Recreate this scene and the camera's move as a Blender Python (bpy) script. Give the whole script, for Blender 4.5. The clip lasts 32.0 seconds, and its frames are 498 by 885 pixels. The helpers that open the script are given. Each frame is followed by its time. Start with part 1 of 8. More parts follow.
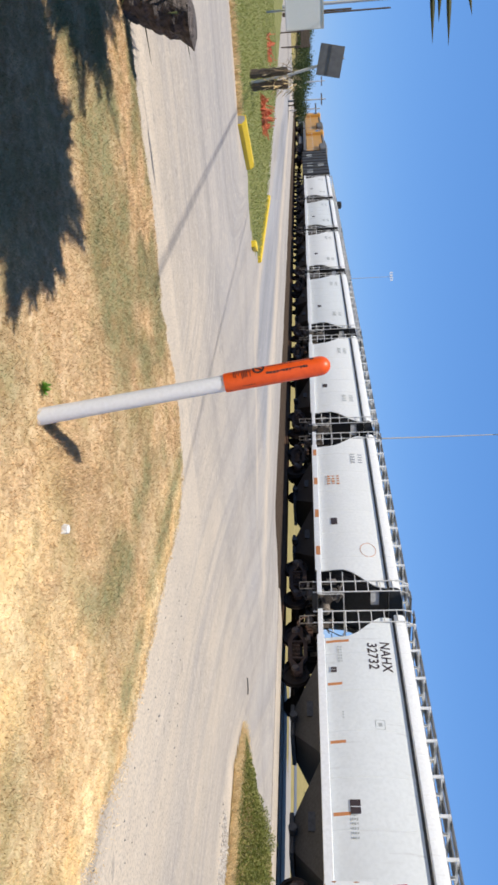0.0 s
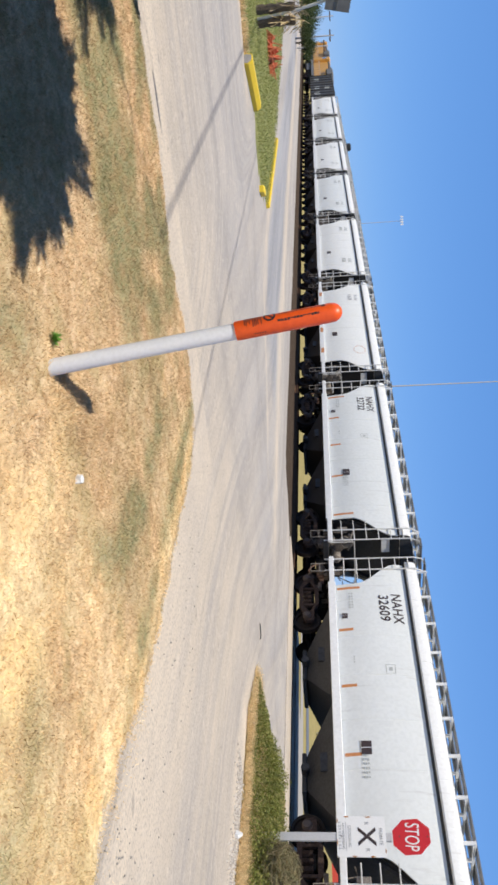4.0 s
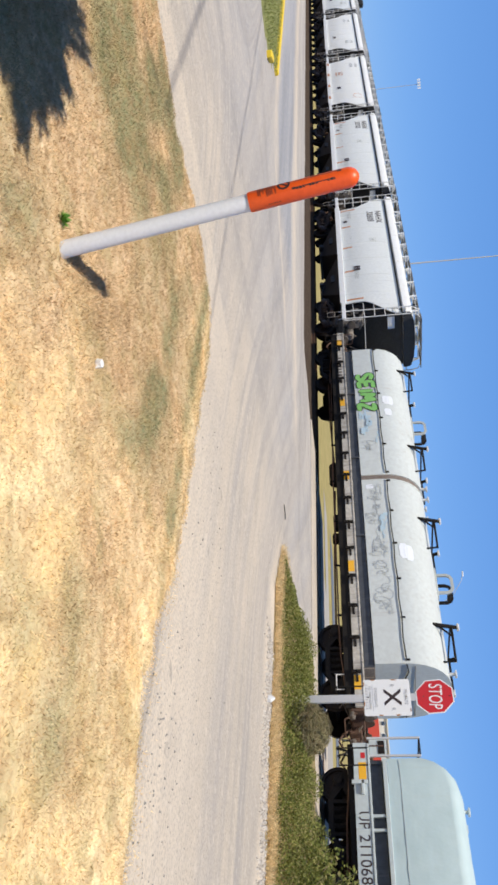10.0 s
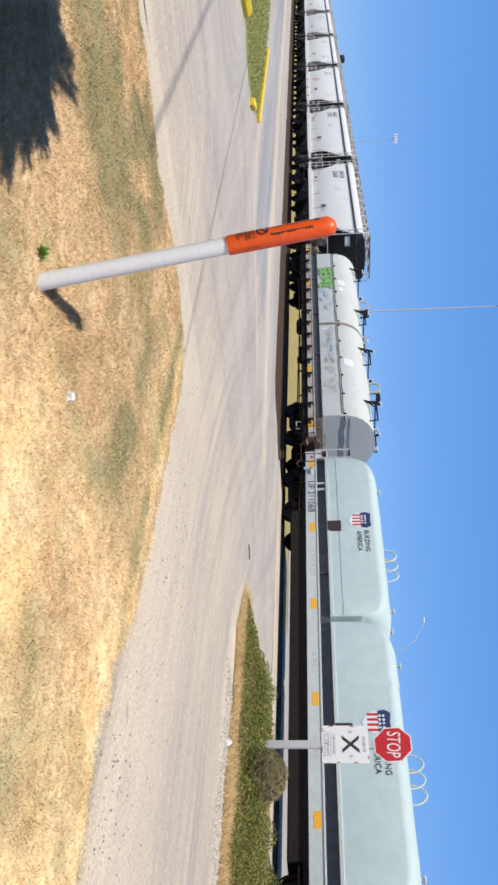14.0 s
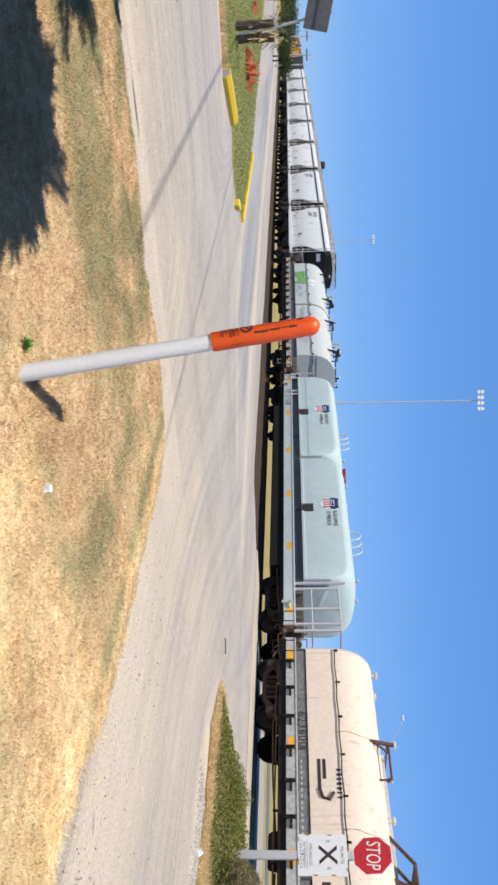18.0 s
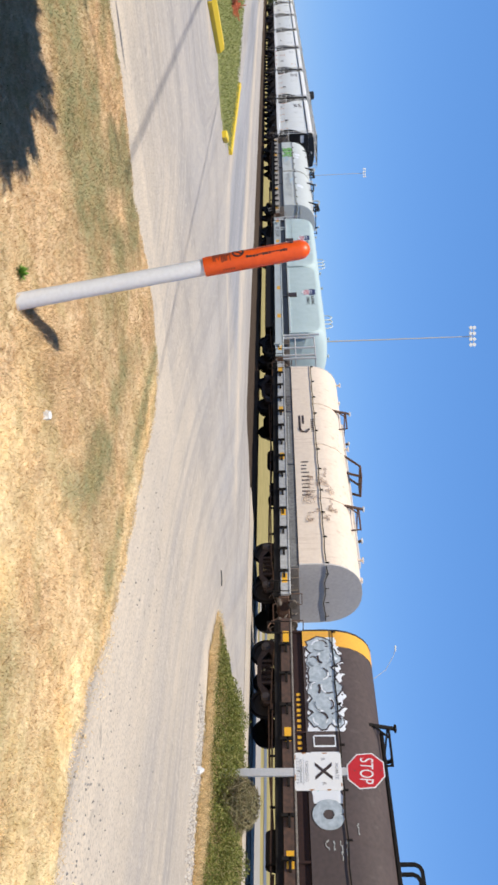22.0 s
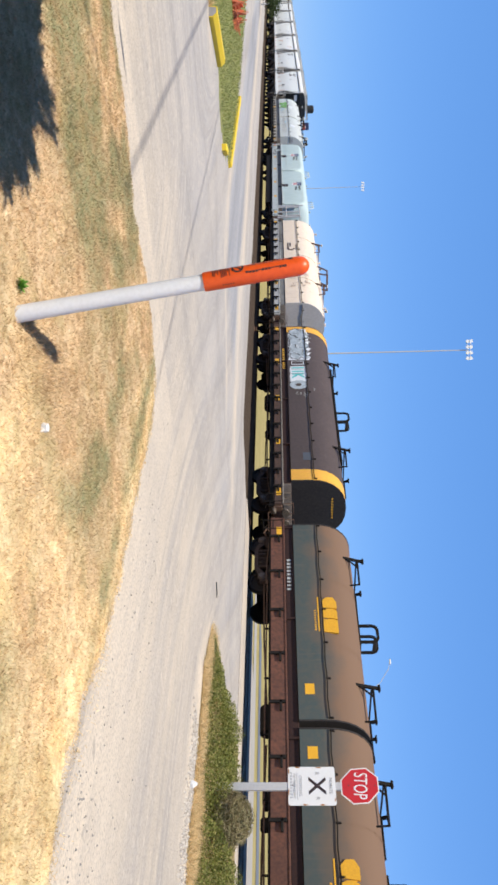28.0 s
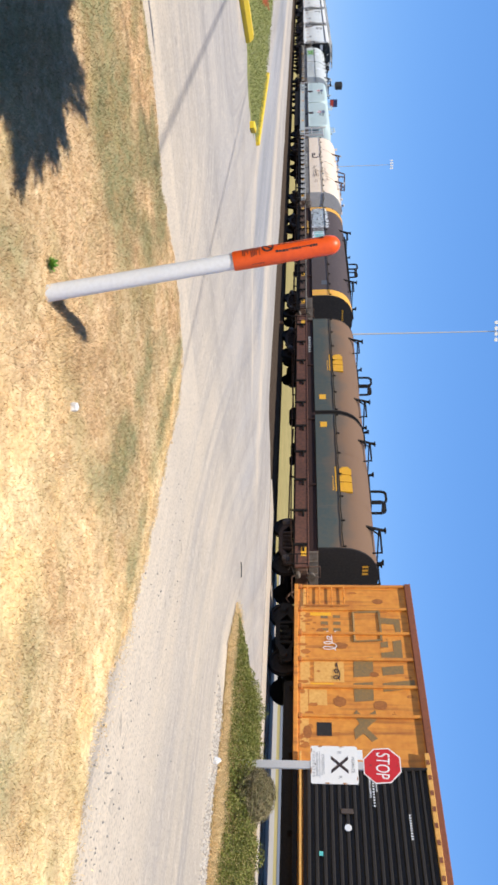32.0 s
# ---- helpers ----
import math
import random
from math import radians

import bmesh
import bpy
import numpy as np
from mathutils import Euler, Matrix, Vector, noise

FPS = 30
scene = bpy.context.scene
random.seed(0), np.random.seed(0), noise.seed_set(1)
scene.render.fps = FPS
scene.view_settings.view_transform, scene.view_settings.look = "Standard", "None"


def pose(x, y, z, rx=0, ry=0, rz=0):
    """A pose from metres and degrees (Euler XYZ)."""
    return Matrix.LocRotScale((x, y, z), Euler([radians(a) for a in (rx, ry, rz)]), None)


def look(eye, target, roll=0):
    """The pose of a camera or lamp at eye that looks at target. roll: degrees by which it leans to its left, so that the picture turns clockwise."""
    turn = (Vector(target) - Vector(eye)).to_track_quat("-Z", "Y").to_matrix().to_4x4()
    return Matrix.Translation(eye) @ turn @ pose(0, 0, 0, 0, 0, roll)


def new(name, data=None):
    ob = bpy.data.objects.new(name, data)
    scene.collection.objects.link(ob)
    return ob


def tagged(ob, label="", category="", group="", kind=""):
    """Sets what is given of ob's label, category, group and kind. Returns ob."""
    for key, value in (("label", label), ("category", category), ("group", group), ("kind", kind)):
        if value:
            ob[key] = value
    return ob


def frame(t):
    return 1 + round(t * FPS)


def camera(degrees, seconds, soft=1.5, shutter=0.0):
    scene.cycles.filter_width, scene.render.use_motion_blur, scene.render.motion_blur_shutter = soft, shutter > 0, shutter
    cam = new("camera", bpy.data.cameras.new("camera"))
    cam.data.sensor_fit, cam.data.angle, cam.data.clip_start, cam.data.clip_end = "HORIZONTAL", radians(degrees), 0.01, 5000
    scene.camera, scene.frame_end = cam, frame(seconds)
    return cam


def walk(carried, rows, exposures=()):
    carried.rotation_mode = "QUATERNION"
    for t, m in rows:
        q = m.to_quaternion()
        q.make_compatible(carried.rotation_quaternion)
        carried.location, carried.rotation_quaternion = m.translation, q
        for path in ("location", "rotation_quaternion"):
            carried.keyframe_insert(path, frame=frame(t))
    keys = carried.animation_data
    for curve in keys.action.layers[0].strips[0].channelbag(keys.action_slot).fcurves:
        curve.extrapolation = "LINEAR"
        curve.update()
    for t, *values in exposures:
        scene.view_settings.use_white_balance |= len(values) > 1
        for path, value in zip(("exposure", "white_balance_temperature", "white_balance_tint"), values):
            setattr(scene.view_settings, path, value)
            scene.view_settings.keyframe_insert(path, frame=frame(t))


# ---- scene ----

# ---------------------------------------------------------------- camera
cam = camera(35.38, 32.0, soft=2.9)


def held(x, y, z, yaw, pitch, lean):
    """A hand-held camera turned a quarter on its side: yaw to the left of +y, pitch up."""
    return pose(x, y, z, 90 + pitch, 0, yaw) @ pose(0, 0, 0, 0, 0, 90 + lean)


PATH = (
    (0.0, -0.055, -0.027, 1.332, 60.56, -4.77, -1.99),
    (0.5, -0.053, -0.033, 1.334, 59.71, -5.23, -0.25),
    (1.0, -0.055, -0.032, 1.330, 58.24, -5.98, -0.04),
    (1.5, -0.051, -0.027, 1.329, 58.45, -5.97, -1.95),
    (2.0, -0.049, -0.027, 1.328, 55.71, -5.95, -1.72),
    (2.5, -0.050, -0.031, 1.329, 54.47, -5.37, -1.43),
    (3.0, -0.057, -0.027, 1.324, 55.50, -5.33, -1.88),
    (3.5, -0.054, -0.025, 1.322, 56.20, -5.60, -2.31),
    (5.5, -0.038, -0.014, 1.325, 58.44, -5.16, -1.29),
    (6.0, 0.006, 0.023, 1.331, 51.44, -5.21, -1.04),
    (6.5, 0.002, 0.016, 1.330, 47.37, -5.61, -0.61),
    (7.0, -0.006, 0.000, 1.332, 46.69, -4.67, 0.48),
    (7.5, -0.005, 0.002, 1.325, 47.82, -5.06, -1.56),
    (8.0, -0.005, 0.004, 1.324, 47.26, -5.27, -1.52),
    (8.5, -0.012, 0.003, 1.322, 47.84, -5.60, -1.30),
    (9.0, -0.013, 0.015, 1.316, 47.69, -6.51, -2.41),
    (9.5, -0.017, 0.019, 1.316, 46.27, -7.47, -3.58),
    (10.0, -0.027, 0.014, 1.312, 48.62, -7.47, -3.65),
    (10.5, -0.035, 0.010, 1.312, 51.29, -7.57, -4.27),
    (11.0, -0.032, 0.012, 1.308, 51.04, -7.86, -4.54),
    (11.5, -0.022, 0.011, 1.312, 49.70, -7.14, -4.41),
    (12.0, -0.018, 0.007, 1.309, 47.77, -6.86, -5.03),
    (12.5, -0.023, 0.005, 1.311, 49.67, -6.11, -3.06),
    (13.0, -0.029, 0.003, 1.306, 51.22, -5.36, -0.97),
    (13.5, -0.033, 0.005, 1.306, 51.58, -5.28, -1.53),
    (14.0, -0.031, 0.004, 1.305, 51.33, -4.98, -1.57),
    (14.5, -0.035, 0.004, 1.302, 52.12, -4.97, -2.72),
    (16.5, -0.075, 0.010, 1.287, 52.31, -4.47, -2.40),
    (17.0, -0.087, 0.011, 1.285, 55.05, -4.46, -1.76),
    (17.5, -0.089, 0.014, 1.284, 56.05, -4.22, -1.96),
    (18.0, -0.090, 0.001, 1.290, 57.76, -3.26, -0.99),
    (18.5, -0.083, -0.002, 1.306, 58.58, -3.52, 0.14),
    (19.0, -0.038, 0.015, 1.299, 60.24, -2.92, 3.17),
    (19.5, 0.020, 0.033, 1.287, 56.69, -2.75, 0.69),
    (20.0, 0.036, 0.012, 1.292, 54.91, -2.44, 0.92),
    (20.5, 0.049, 0.010, 1.303, 54.16, -2.07, -1.03),
    (21.0, 0.050, 0.005, 1.294, 54.06, -2.74, -1.59),
    (21.5, 0.058, 0.011, 1.290, 53.01, -2.95, -1.52),
    (22.0, 0.055, 0.007, 1.287, 53.40, -2.80, -1.72),
    (22.5, 0.057, 0.009, 1.282, 53.86, -2.58, -1.99),
    (23.0, 0.060, 0.007, 1.284, 54.06, -2.01, -2.16),
    (23.5, 0.060, 0.009, 1.280, 53.72, -2.51, -1.96),
    (24.0, 0.065, 0.019, 1.283, 52.59, -2.37, -2.46),
    (24.5, 0.066, 0.019, 1.271, 51.15, -2.84, -1.06),
    (25.0, 0.054, 0.022, 1.272, 51.64, -3.82, -0.92),
    (25.5, 0.046, 0.010, 1.281, 53.02, -2.85, -0.78),
    (26.0, 0.048, 0.007, 1.281, 53.52, -2.53, -1.22),
    (26.5, 0.051, -0.003, 1.287, 54.03, -2.41, -1.62),
    (28.5, 0.039, -0.009, 1.277, 54.27, -2.57, -0.95),
    (29.0, 0.034, -0.008, 1.273, 54.35, -2.61, -0.79),
    (29.5, 0.041, -0.005, 1.274, 54.50, -2.67, -0.98),
    (30.0, 0.042, 0.003, 1.270, 54.23, -2.89, -1.36),
    (30.5, 0.038, 0.001, 1.263, 53.72, -3.81, -1.46),
    (31.0, 0.038, -0.002, 1.268, 53.25, -4.39, -1.17),
    (31.5, 0.037, -0.005, 1.265, 52.87, -4.35, -0.72),
    (32.0, 0.040, -0.006, 1.263, 52.79, -4.34, -0.60),
)
walk(cam, [(r[0], held(*r[1:])) for r in PATH], exposures=[(t, e, 6270, 12) for t, e in ((0.0, 0.11), (10.0, 0.10), (14.0, 0.14), (21.0, 0.15), (24.0, 0.19), (28.0, 0.27), (32.0, 0.29))])

# ---------------------------------------------------------------- light
SUN_EL, SUN_AZ = 64.0, 156.0  # azimuth clockwise from +y
world = bpy.data.worlds.new("world")
scene.world = world
world.use_nodes = True
wn = world.node_tree.nodes
sky = wn.new("ShaderNodeTexSky")
sky.sky_type, sky.sun_disc = "NISHITA", False
sky.sun_elevation, sky.sun_rotation = radians(SUN_EL), radians(SUN_AZ)
sky.air_density, sky.dust_density, sky.ozone_density, sky.altitude = 1.0, 0.0, 5.0, 2500.0
haze = wn.new("ShaderNodeMix")
haze.data_type = "RGBA"
haze.inputs[0].default_value = 0.62
# the even blue deepens towards the zenith
height = wn.new("ShaderNodeSeparateXYZ")
world.node_tree.links.new(wn.new("ShaderNodeTexCoord").outputs["Generated"], height.inputs[0])
rising = wn.new("ShaderNodeMapRange")
rising.inputs["From Min"].default_value, rising.inputs["From Max"].default_value = 0.27, 0.75
world.node_tree.links.new(height.outputs["Z"], rising.inputs["Value"])
deep = wn.new("ShaderNodeMix")
deep.data_type = "RGBA"
deep.inputs[6].default_value, deep.inputs[7].default_value = (1.05, 3.05, 7.3, 1), (0.24, 0.58, 1.3, 1)
world.node_tree.links.new(rising.outputs["Result"], deep.inputs[0])
world.node_tree.links.new(deep.outputs[2], haze.inputs[7])
world.node_tree.links.new(sky.outputs[0], haze.inputs[6])
world.node_tree.links.new(haze.outputs[2], wn["Background"].inputs[0])
wn["Background"].inputs[1].default_value = 0.107
sun = new("sun", bpy.data.lights.new("sun", "SUN"))
sun.data.energy, sun.data.angle, sun.data.color = 5.0, radians(0.55), (0.985, 0.91, 0.775)
to_sun = Vector((math.sin(radians(SUN_AZ)) * math.cos(radians(SUN_EL)), math.cos(radians(SUN_AZ)) * math.cos(radians(SUN_EL)), math.sin(radians(SUN_EL))))
sun.matrix_world = look(to_sun * 50, (0, 0, 0))

# ---------------------------------------------------------------- materials
def material(name, a, b=None, rough=0.6, metal=0.0, scale=3.0, fine=40.0, bump=0.15, depth=0.01, streak=None, amount=0.5, stretch=(1, 1, 1), spec=0.5, cover=0.5, rise=None, wear=None):
    """Two colours mixed by coarse and fine noise; streak: a third colour in vertical runs."""
    m = bpy.data.materials.new(name)
    m.use_nodes = True
    nt = m.node_tree
    bsdf = nt.nodes["Principled BSDF"]
    bsdf.inputs["Roughness"].default_value, bsdf.inputs["Metallic"].default_value = rough, metal
    bsdf.inputs["Specular IOR Level"].default_value = spec
    b = b or tuple(c * 0.75 for c in a)
    tc = nt.nodes.new("ShaderNodeTexCoord")
    mp = nt.nodes.new("ShaderNodeMapping")
    mp.inputs["Scale"].default_value = stretch
    nt.links.new(tc.outputs["Object"], mp.inputs[0])

    def noise_node(s, detail):
        n = nt.nodes.new("ShaderNodeTexNoise")
        n.inputs["Scale"].default_value, n.inputs["Detail"].default_value = s, detail
        nt.links.new(mp.outputs[0], n.inputs["Vector"])
        return n

    def ramp(source, lo, hi):
        r = nt.nodes.new("ShaderNodeMapRange")
        r.inputs["From Min"].default_value, r.inputs["From Max"].default_value = lo, hi
        nt.links.new(source, r.inputs["Value"])
        return r.outputs["Result"]

    def mix(fac, c1, c2):
        x = nt.nodes.new("ShaderNodeMix")
        x.data_type = "RGBA"
        nt.links.new(fac, x.inputs[0])
        for c, i in ((c1, 6), (c2, 7)):
            if isinstance(c, tuple):
                x.inputs[i].default_value = (*c, 1)
            else:
                nt.links.new(c, x.inputs[i])
        return x.outputs[2]

    n1, n2 = noise_node(scale, 4), noise_node(fine, 3)
    colour = mix(ramp(n1.outputs[0], 0.5 - 0.22, 0.5 + 0.22), a, tuple(x * cover + y * (1 - cover) for x, y in zip(a, b)))
    colour = mix(ramp(n2.outputs[0], 0.38, 0.72), colour, b)
    if streak:
        ms = nt.nodes.new("ShaderNodeMapping")
        ms.inputs["Scale"].default_value = (5, 5, 0.35)
        nt.links.new(tc.outputs["Object"], ms.inputs[0])
        ns = nt.nodes.new("ShaderNodeTexNoise")
        ns.inputs["Scale"].default_value, ns.inputs["Detail"].default_value = 1.3, 5
        nt.links.new(ms.outputs[0], ns.inputs["Vector"])
        colour = mix(ramp(ns.outputs[0], 0.75 - 0.35 * amount, 0.95 - 0.2 * amount), colour, streak)
    if rise:  # weathering that takes over from a height up
        lo, hi, tone = rise
        sep = nt.nodes.new("ShaderNodeSeparateXYZ")
        nt.links.new(tc.outputs["Object"], sep.inputs[0])
        add = nt.nodes.new("ShaderNodeMath")
        add.operation = "MULTIPLY_ADD"
        add.inputs[1].default_value = 1.6
        nt.links.new(n1.outputs[0], add.inputs[0])
        nt.links.new(sep.outputs[2], add.inputs[2])
        colour = mix(ramp(add.outputs[0], lo + 0.8, hi + 0.8), colour, tone)
    if wear:
        at = nt.nodes.new("ShaderNodeAttribute")
        at.attribute_name = "wear"
        colour = mix(at.outputs["Fac"], colour, wear)
    nt.links.new(colour, bsdf.inputs["Base Color"])
    if bump:
        bp = nt.nodes.new("ShaderNodeBump")
        bp.inputs["Strength"].default_value, bp.inputs["Distance"].default_value = bump, depth
        nt.links.new(n2.outputs[0], bp.inputs["Height"])
        nt.links.new(bp.outputs[0], bsdf.inputs["Normal"])
    return m


def thin_leaf(nt, bsdf, colour, share=0.4):
    """Lets light through, as thin leaves and blades do."""
    tr = nt.nodes.new("ShaderNodeBsdfTranslucent")
    nt.links.new(colour, tr.inputs["Color"])
    mx = nt.nodes.new("ShaderNodeMixShader")
    mx.inputs[0].default_value = share
    nt.links.new(bsdf.outputs[0], mx.inputs[1])
    nt.links.new(tr.outputs[0], mx.inputs[2])
    nt.links.new(mx.outputs[0], nt.nodes["Material Output"].inputs["Surface"])


def leafy(name, colours, rough=0.7, thin=0.3):
    """Leaves or blades: a colour for each island."""
    m = bpy.data.materials.new(name)
    m.use_nodes = True
    nt = m.node_tree
    bsdf = nt.nodes["Principled BSDF"]
    bsdf.inputs["Roughness"].default_value = rough
    bsdf.inputs["Specular IOR Level"].default_value = 0.25
    g = nt.nodes.new("ShaderNodeNewGeometry")
    r = nt.nodes.new("ShaderNodeValToRGB")
    r.color_ramp.interpolation = "LINEAR"
    for i, c in enumerate(colours):
        e = r.color_ramp.elements[i] if i < 2 else r.color_ramp.elements.new(1.0)
        e.color = (*c, 1)
    for i, e in enumerate(r.color_ramp.elements):
        e.position = i / (len(colours) - 1)
    nt.links.new(g.outputs["Random Per Island"], r.inputs[0])
    nt.links.new(r.outputs[0], bsdf.inputs["Base Color"])
    if thin:
        thin_leaf(nt, bsdf, r.outputs[0], thin)
    return m


def paint_mix(nt, fac, c1, c2):
    x = nt.nodes.new("ShaderNodeMix")
    x.data_type = "RGBA"
    nt.links.new(fac, x.inputs[0])
    for c, i in ((c1, 6), (c2, 7)):
        if isinstance(c, tuple):
            x.inputs[i].default_value = (*c, 1)
        else:
            nt.links.new(c, x.inputs[i])
    return x.outputs[2]


def spread(nt, source, lo, hi, a=0.0, b=1.0):
    r = nt.nodes.new("ShaderNodeMapRange")
    for k, val in (("From Min", lo), ("From Max", hi), ("To Min", a), ("To Max", b)):
        r.inputs[k].default_value = val
    nt.links.new(source, r.inputs["Value"])
    return r.outputs["Result"]


def grain(nt, coords, scale, detail=3, stretch=None):
    if stretch:
        mp = nt.nodes.new("ShaderNodeMapping")
        mp.inputs["Scale"].default_value = stretch
        nt.links.new(coords, mp.inputs[0])
        coords = mp.outputs[0]
    n = nt.nodes.new("ShaderNodeTexNoise")
    n.inputs["Scale"].default_value, n.inputs["Detail"].default_value = scale, detail
    nt.links.new(coords, n.inputs["Vector"])
    return n.outputs[0]


def named(nt, name):
    at = nt.nodes.new("ShaderNodeAttribute")
    at.attribute_name = name
    return at


def turf(name, islands):
    """Burnt lawn: tan and rusty brown patches, some mottling for shade between clumps, olive and bleached where its
    attributes say so.
    """
    m = bpy.data.materials.new(name)
    m.use_nodes = True
    nt = m.node_tree
    bsdf = nt.nodes["Principled BSDF"]
    bsdf.inputs["Roughness"].default_value = 0.9
    bsdf.inputs["Specular IOR Level"].default_value = 0.15
    ob = nt.nodes.new("ShaderNodeTexCoord").outputs["Object"]
    col = paint_mix(nt, spread(nt, grain(nt, ob, 1.7, 4), 0.36, 0.66), (0.69, 0.53, 0.33), (0.63, 0.465, 0.29))
    col = paint_mix(nt, spread(nt, grain(nt, ob, 7.0, 3), 0.42, 0.70), col, (0.68, 0.51, 0.30))
    straw = paint_mix(nt, spread(nt, grain(nt, ob, 2.6, 5), 0.40, 0.62), (0.95, 0.77, 0.46), (0.91, 0.66, 0.33))
    # dark mottling: shade between grass clumps put into the colour
    col = paint_mix(nt, spread(nt, grain(nt, ob, 15.0, 4), 0.50, 0.60, 0.0, 0.55), col, (0.40, 0.275, 0.15))
    col = paint_mix(nt, spread(nt, grain(nt, ob, 19.0, 3, (1.3, 0.8, 0.3)), 0.55, 0.64, 0.0, 0.6), col, (0.80, 0.63, 0.42))
    col = paint_mix(nt, named(nt, "bleach").outputs["Fac"], col, straw)
    col = paint_mix(nt, spread(nt, grain(nt, ob, 3.4, 6), 0.54, 0.70, 0.0, 0.42), col, (0.52, 0.36, 0.20))
    col = paint_mix(nt, named(nt, "olive").outputs["Fac"], col, (0.27, 0.275, 0.145))
    # brown gaps at two finer scales, shade among tufts coloured in
    col = paint_mix(nt, spread(nt, grain(nt, ob, 9.0, 4), 0.50, 0.62, 0.0, 0.42), col, (0.47, 0.32, 0.17))
    col = paint_mix(nt, spread(nt, grain(nt, ob, 26.0, 3, (1.0, 1.0, 0.2)), 0.46, 0.66, 0.0, 0.40), col, (0.42, 0.265, 0.135))
    col = paint_mix(nt, spread(nt, grain(nt, ob, 5.0, 5), 0.55, 0.66, 0.0, 0.42), col, (0.40, 0.33, 0.16))
    if islands:
        g = nt.nodes.new("ShaderNodeNewGeometry")
        r = nt.nodes.new("ShaderNodeValToRGB")
        for k, (pos, c) in enumerate(((0.0, (0.80, 0.76, 0.70)), (0.4, (1.05, 1.05, 1.05)), (1.0, (1.45, 1.46, 1.48)))):
            e = r.color_ramp.elements[k] if k < 2 else r.color_ramp.elements.new(1.0)
            e.position, e.color = pos, (*c, 1)
        nt.links.new(g.outputs["Random Per Island"], r.inputs[0])
        x = nt.nodes.new("ShaderNodeMix")
        x.data_type, x.blend_type = "RGBA", "MULTIPLY"
        x.inputs[0].default_value = 1.0
        nt.links.new(col, x.inputs[6])
        nt.links.new(r.outputs[0], x.inputs[7])
        col = x.outputs[2]
        thin_leaf(nt, bsdf, col, 0.25)
    else:
        f = grain(nt, ob, 60, 3)
        col = paint_mix(nt, spread(nt, f, 0.40, 0.75, 0.0, 0.35), col, (0.36, 0.25, 0.13))
        bp = nt.nodes.new("ShaderNodeBump")
        bp.inputs["Strength"].default_value, bp.inputs["Distance"].default_value = 0.5, 0.015
        nt.links.new(f, bp.inputs["Height"])
        nt.links.new(bp.outputs[0], bsdf.inputs["Normal"])
    nt.links.new(col, bsdf.inputs["Base Color"])
    return m


def paving(name):
    """Old gravel paving: speckled, with long wheel streaks that follow the traffic and sandy edges."""
    m = bpy.data.materials.new(name)
    m.use_nodes = True
    nt = m.node_tree
    bsdf = nt.nodes["Principled BSDF"]
    bsdf.inputs["Roughness"].default_value = 0.9
    bsdf.inputs["Specular IOR Level"].default_value = 0.2
    ob = nt.nodes.new("ShaderNodeTexCoord").outputs["Object"]
    flow = named(nt, "flow").outputs["Vector"]
    col = paint_mix(nt, spread(nt, grain(nt, ob, 0.45, 6), 0.38, 0.62), (0.54, 0.46, 0.365), (0.44, 0.385, 0.32))
    col = paint_mix(nt, spread(nt, grain(nt, flow, 1.0, 6, (1.6, 0.09, 1)), 0.46, 0.68, 0.0, 0.62), col, (0.345, 0.32, 0.30))
    col = paint_mix(nt, spread(nt, grain(nt, flow, 1.0, 6, (6.0, 0.16, 1)), 0.53, 0.72, 0.0, 0.55), col, (0.27, 0.26, 0.255))
    col = paint_mix(nt, spread(nt, grain(nt, flow, 1.3, 5, (2.6, 0.11, 2)), 0.54, 0.72, 0.0, 0.6), col, (0.61, 0.525, 0.415))
    tar = paint_mix(nt, spread(nt, grain(nt, flow, 1.0, 5, (1.5, 0.05, 3)), 0.42, 0.62), (0.36, 0.36, 0.375), (0.255, 0.26, 0.28))
    col = paint_mix(nt, named(nt, "tar").outputs["Fac"], col, tar)
    col = paint_mix(nt, named(nt, "wear").outputs["Fac"], col, (0.215, 0.205, 0.20))
    col = paint_mix(nt, named(nt, "sand").outputs["Fac"], col, (0.63, 0.535, 0.42))
    f = grain(nt, ob, 38, 4)
    s = grain(nt, ob, 9, 4)
    col = paint_mix(nt, spread(nt, f, 0.46, 0.70, 0.0, 0.6), col, (0.235, 0.215, 0.20))
    col = paint_mix(nt, spread(nt, s, 0.55, 0.72, 0.0, 0.5), col, (0.61, 0.535, 0.44))
    col = paint_mix(nt, spread(nt, grain(nt, ob, 4.3, 3), 0.66, 0.72, 0.0, 0.45), col, (0.24, 0.22, 0.20))
    bp = nt.nodes.new("ShaderNodeBump")
    bp.inputs["Strength"].default_value, bp.inputs["Distance"].default_value = 0.6, 0.02
    nt.links.new(f, bp.inputs["Height"])
    nt.links.new(bp.outputs[0], bsdf.inputs["Normal"])
    nt.links.new(col, bsdf.inputs["Base Color"])
    return m


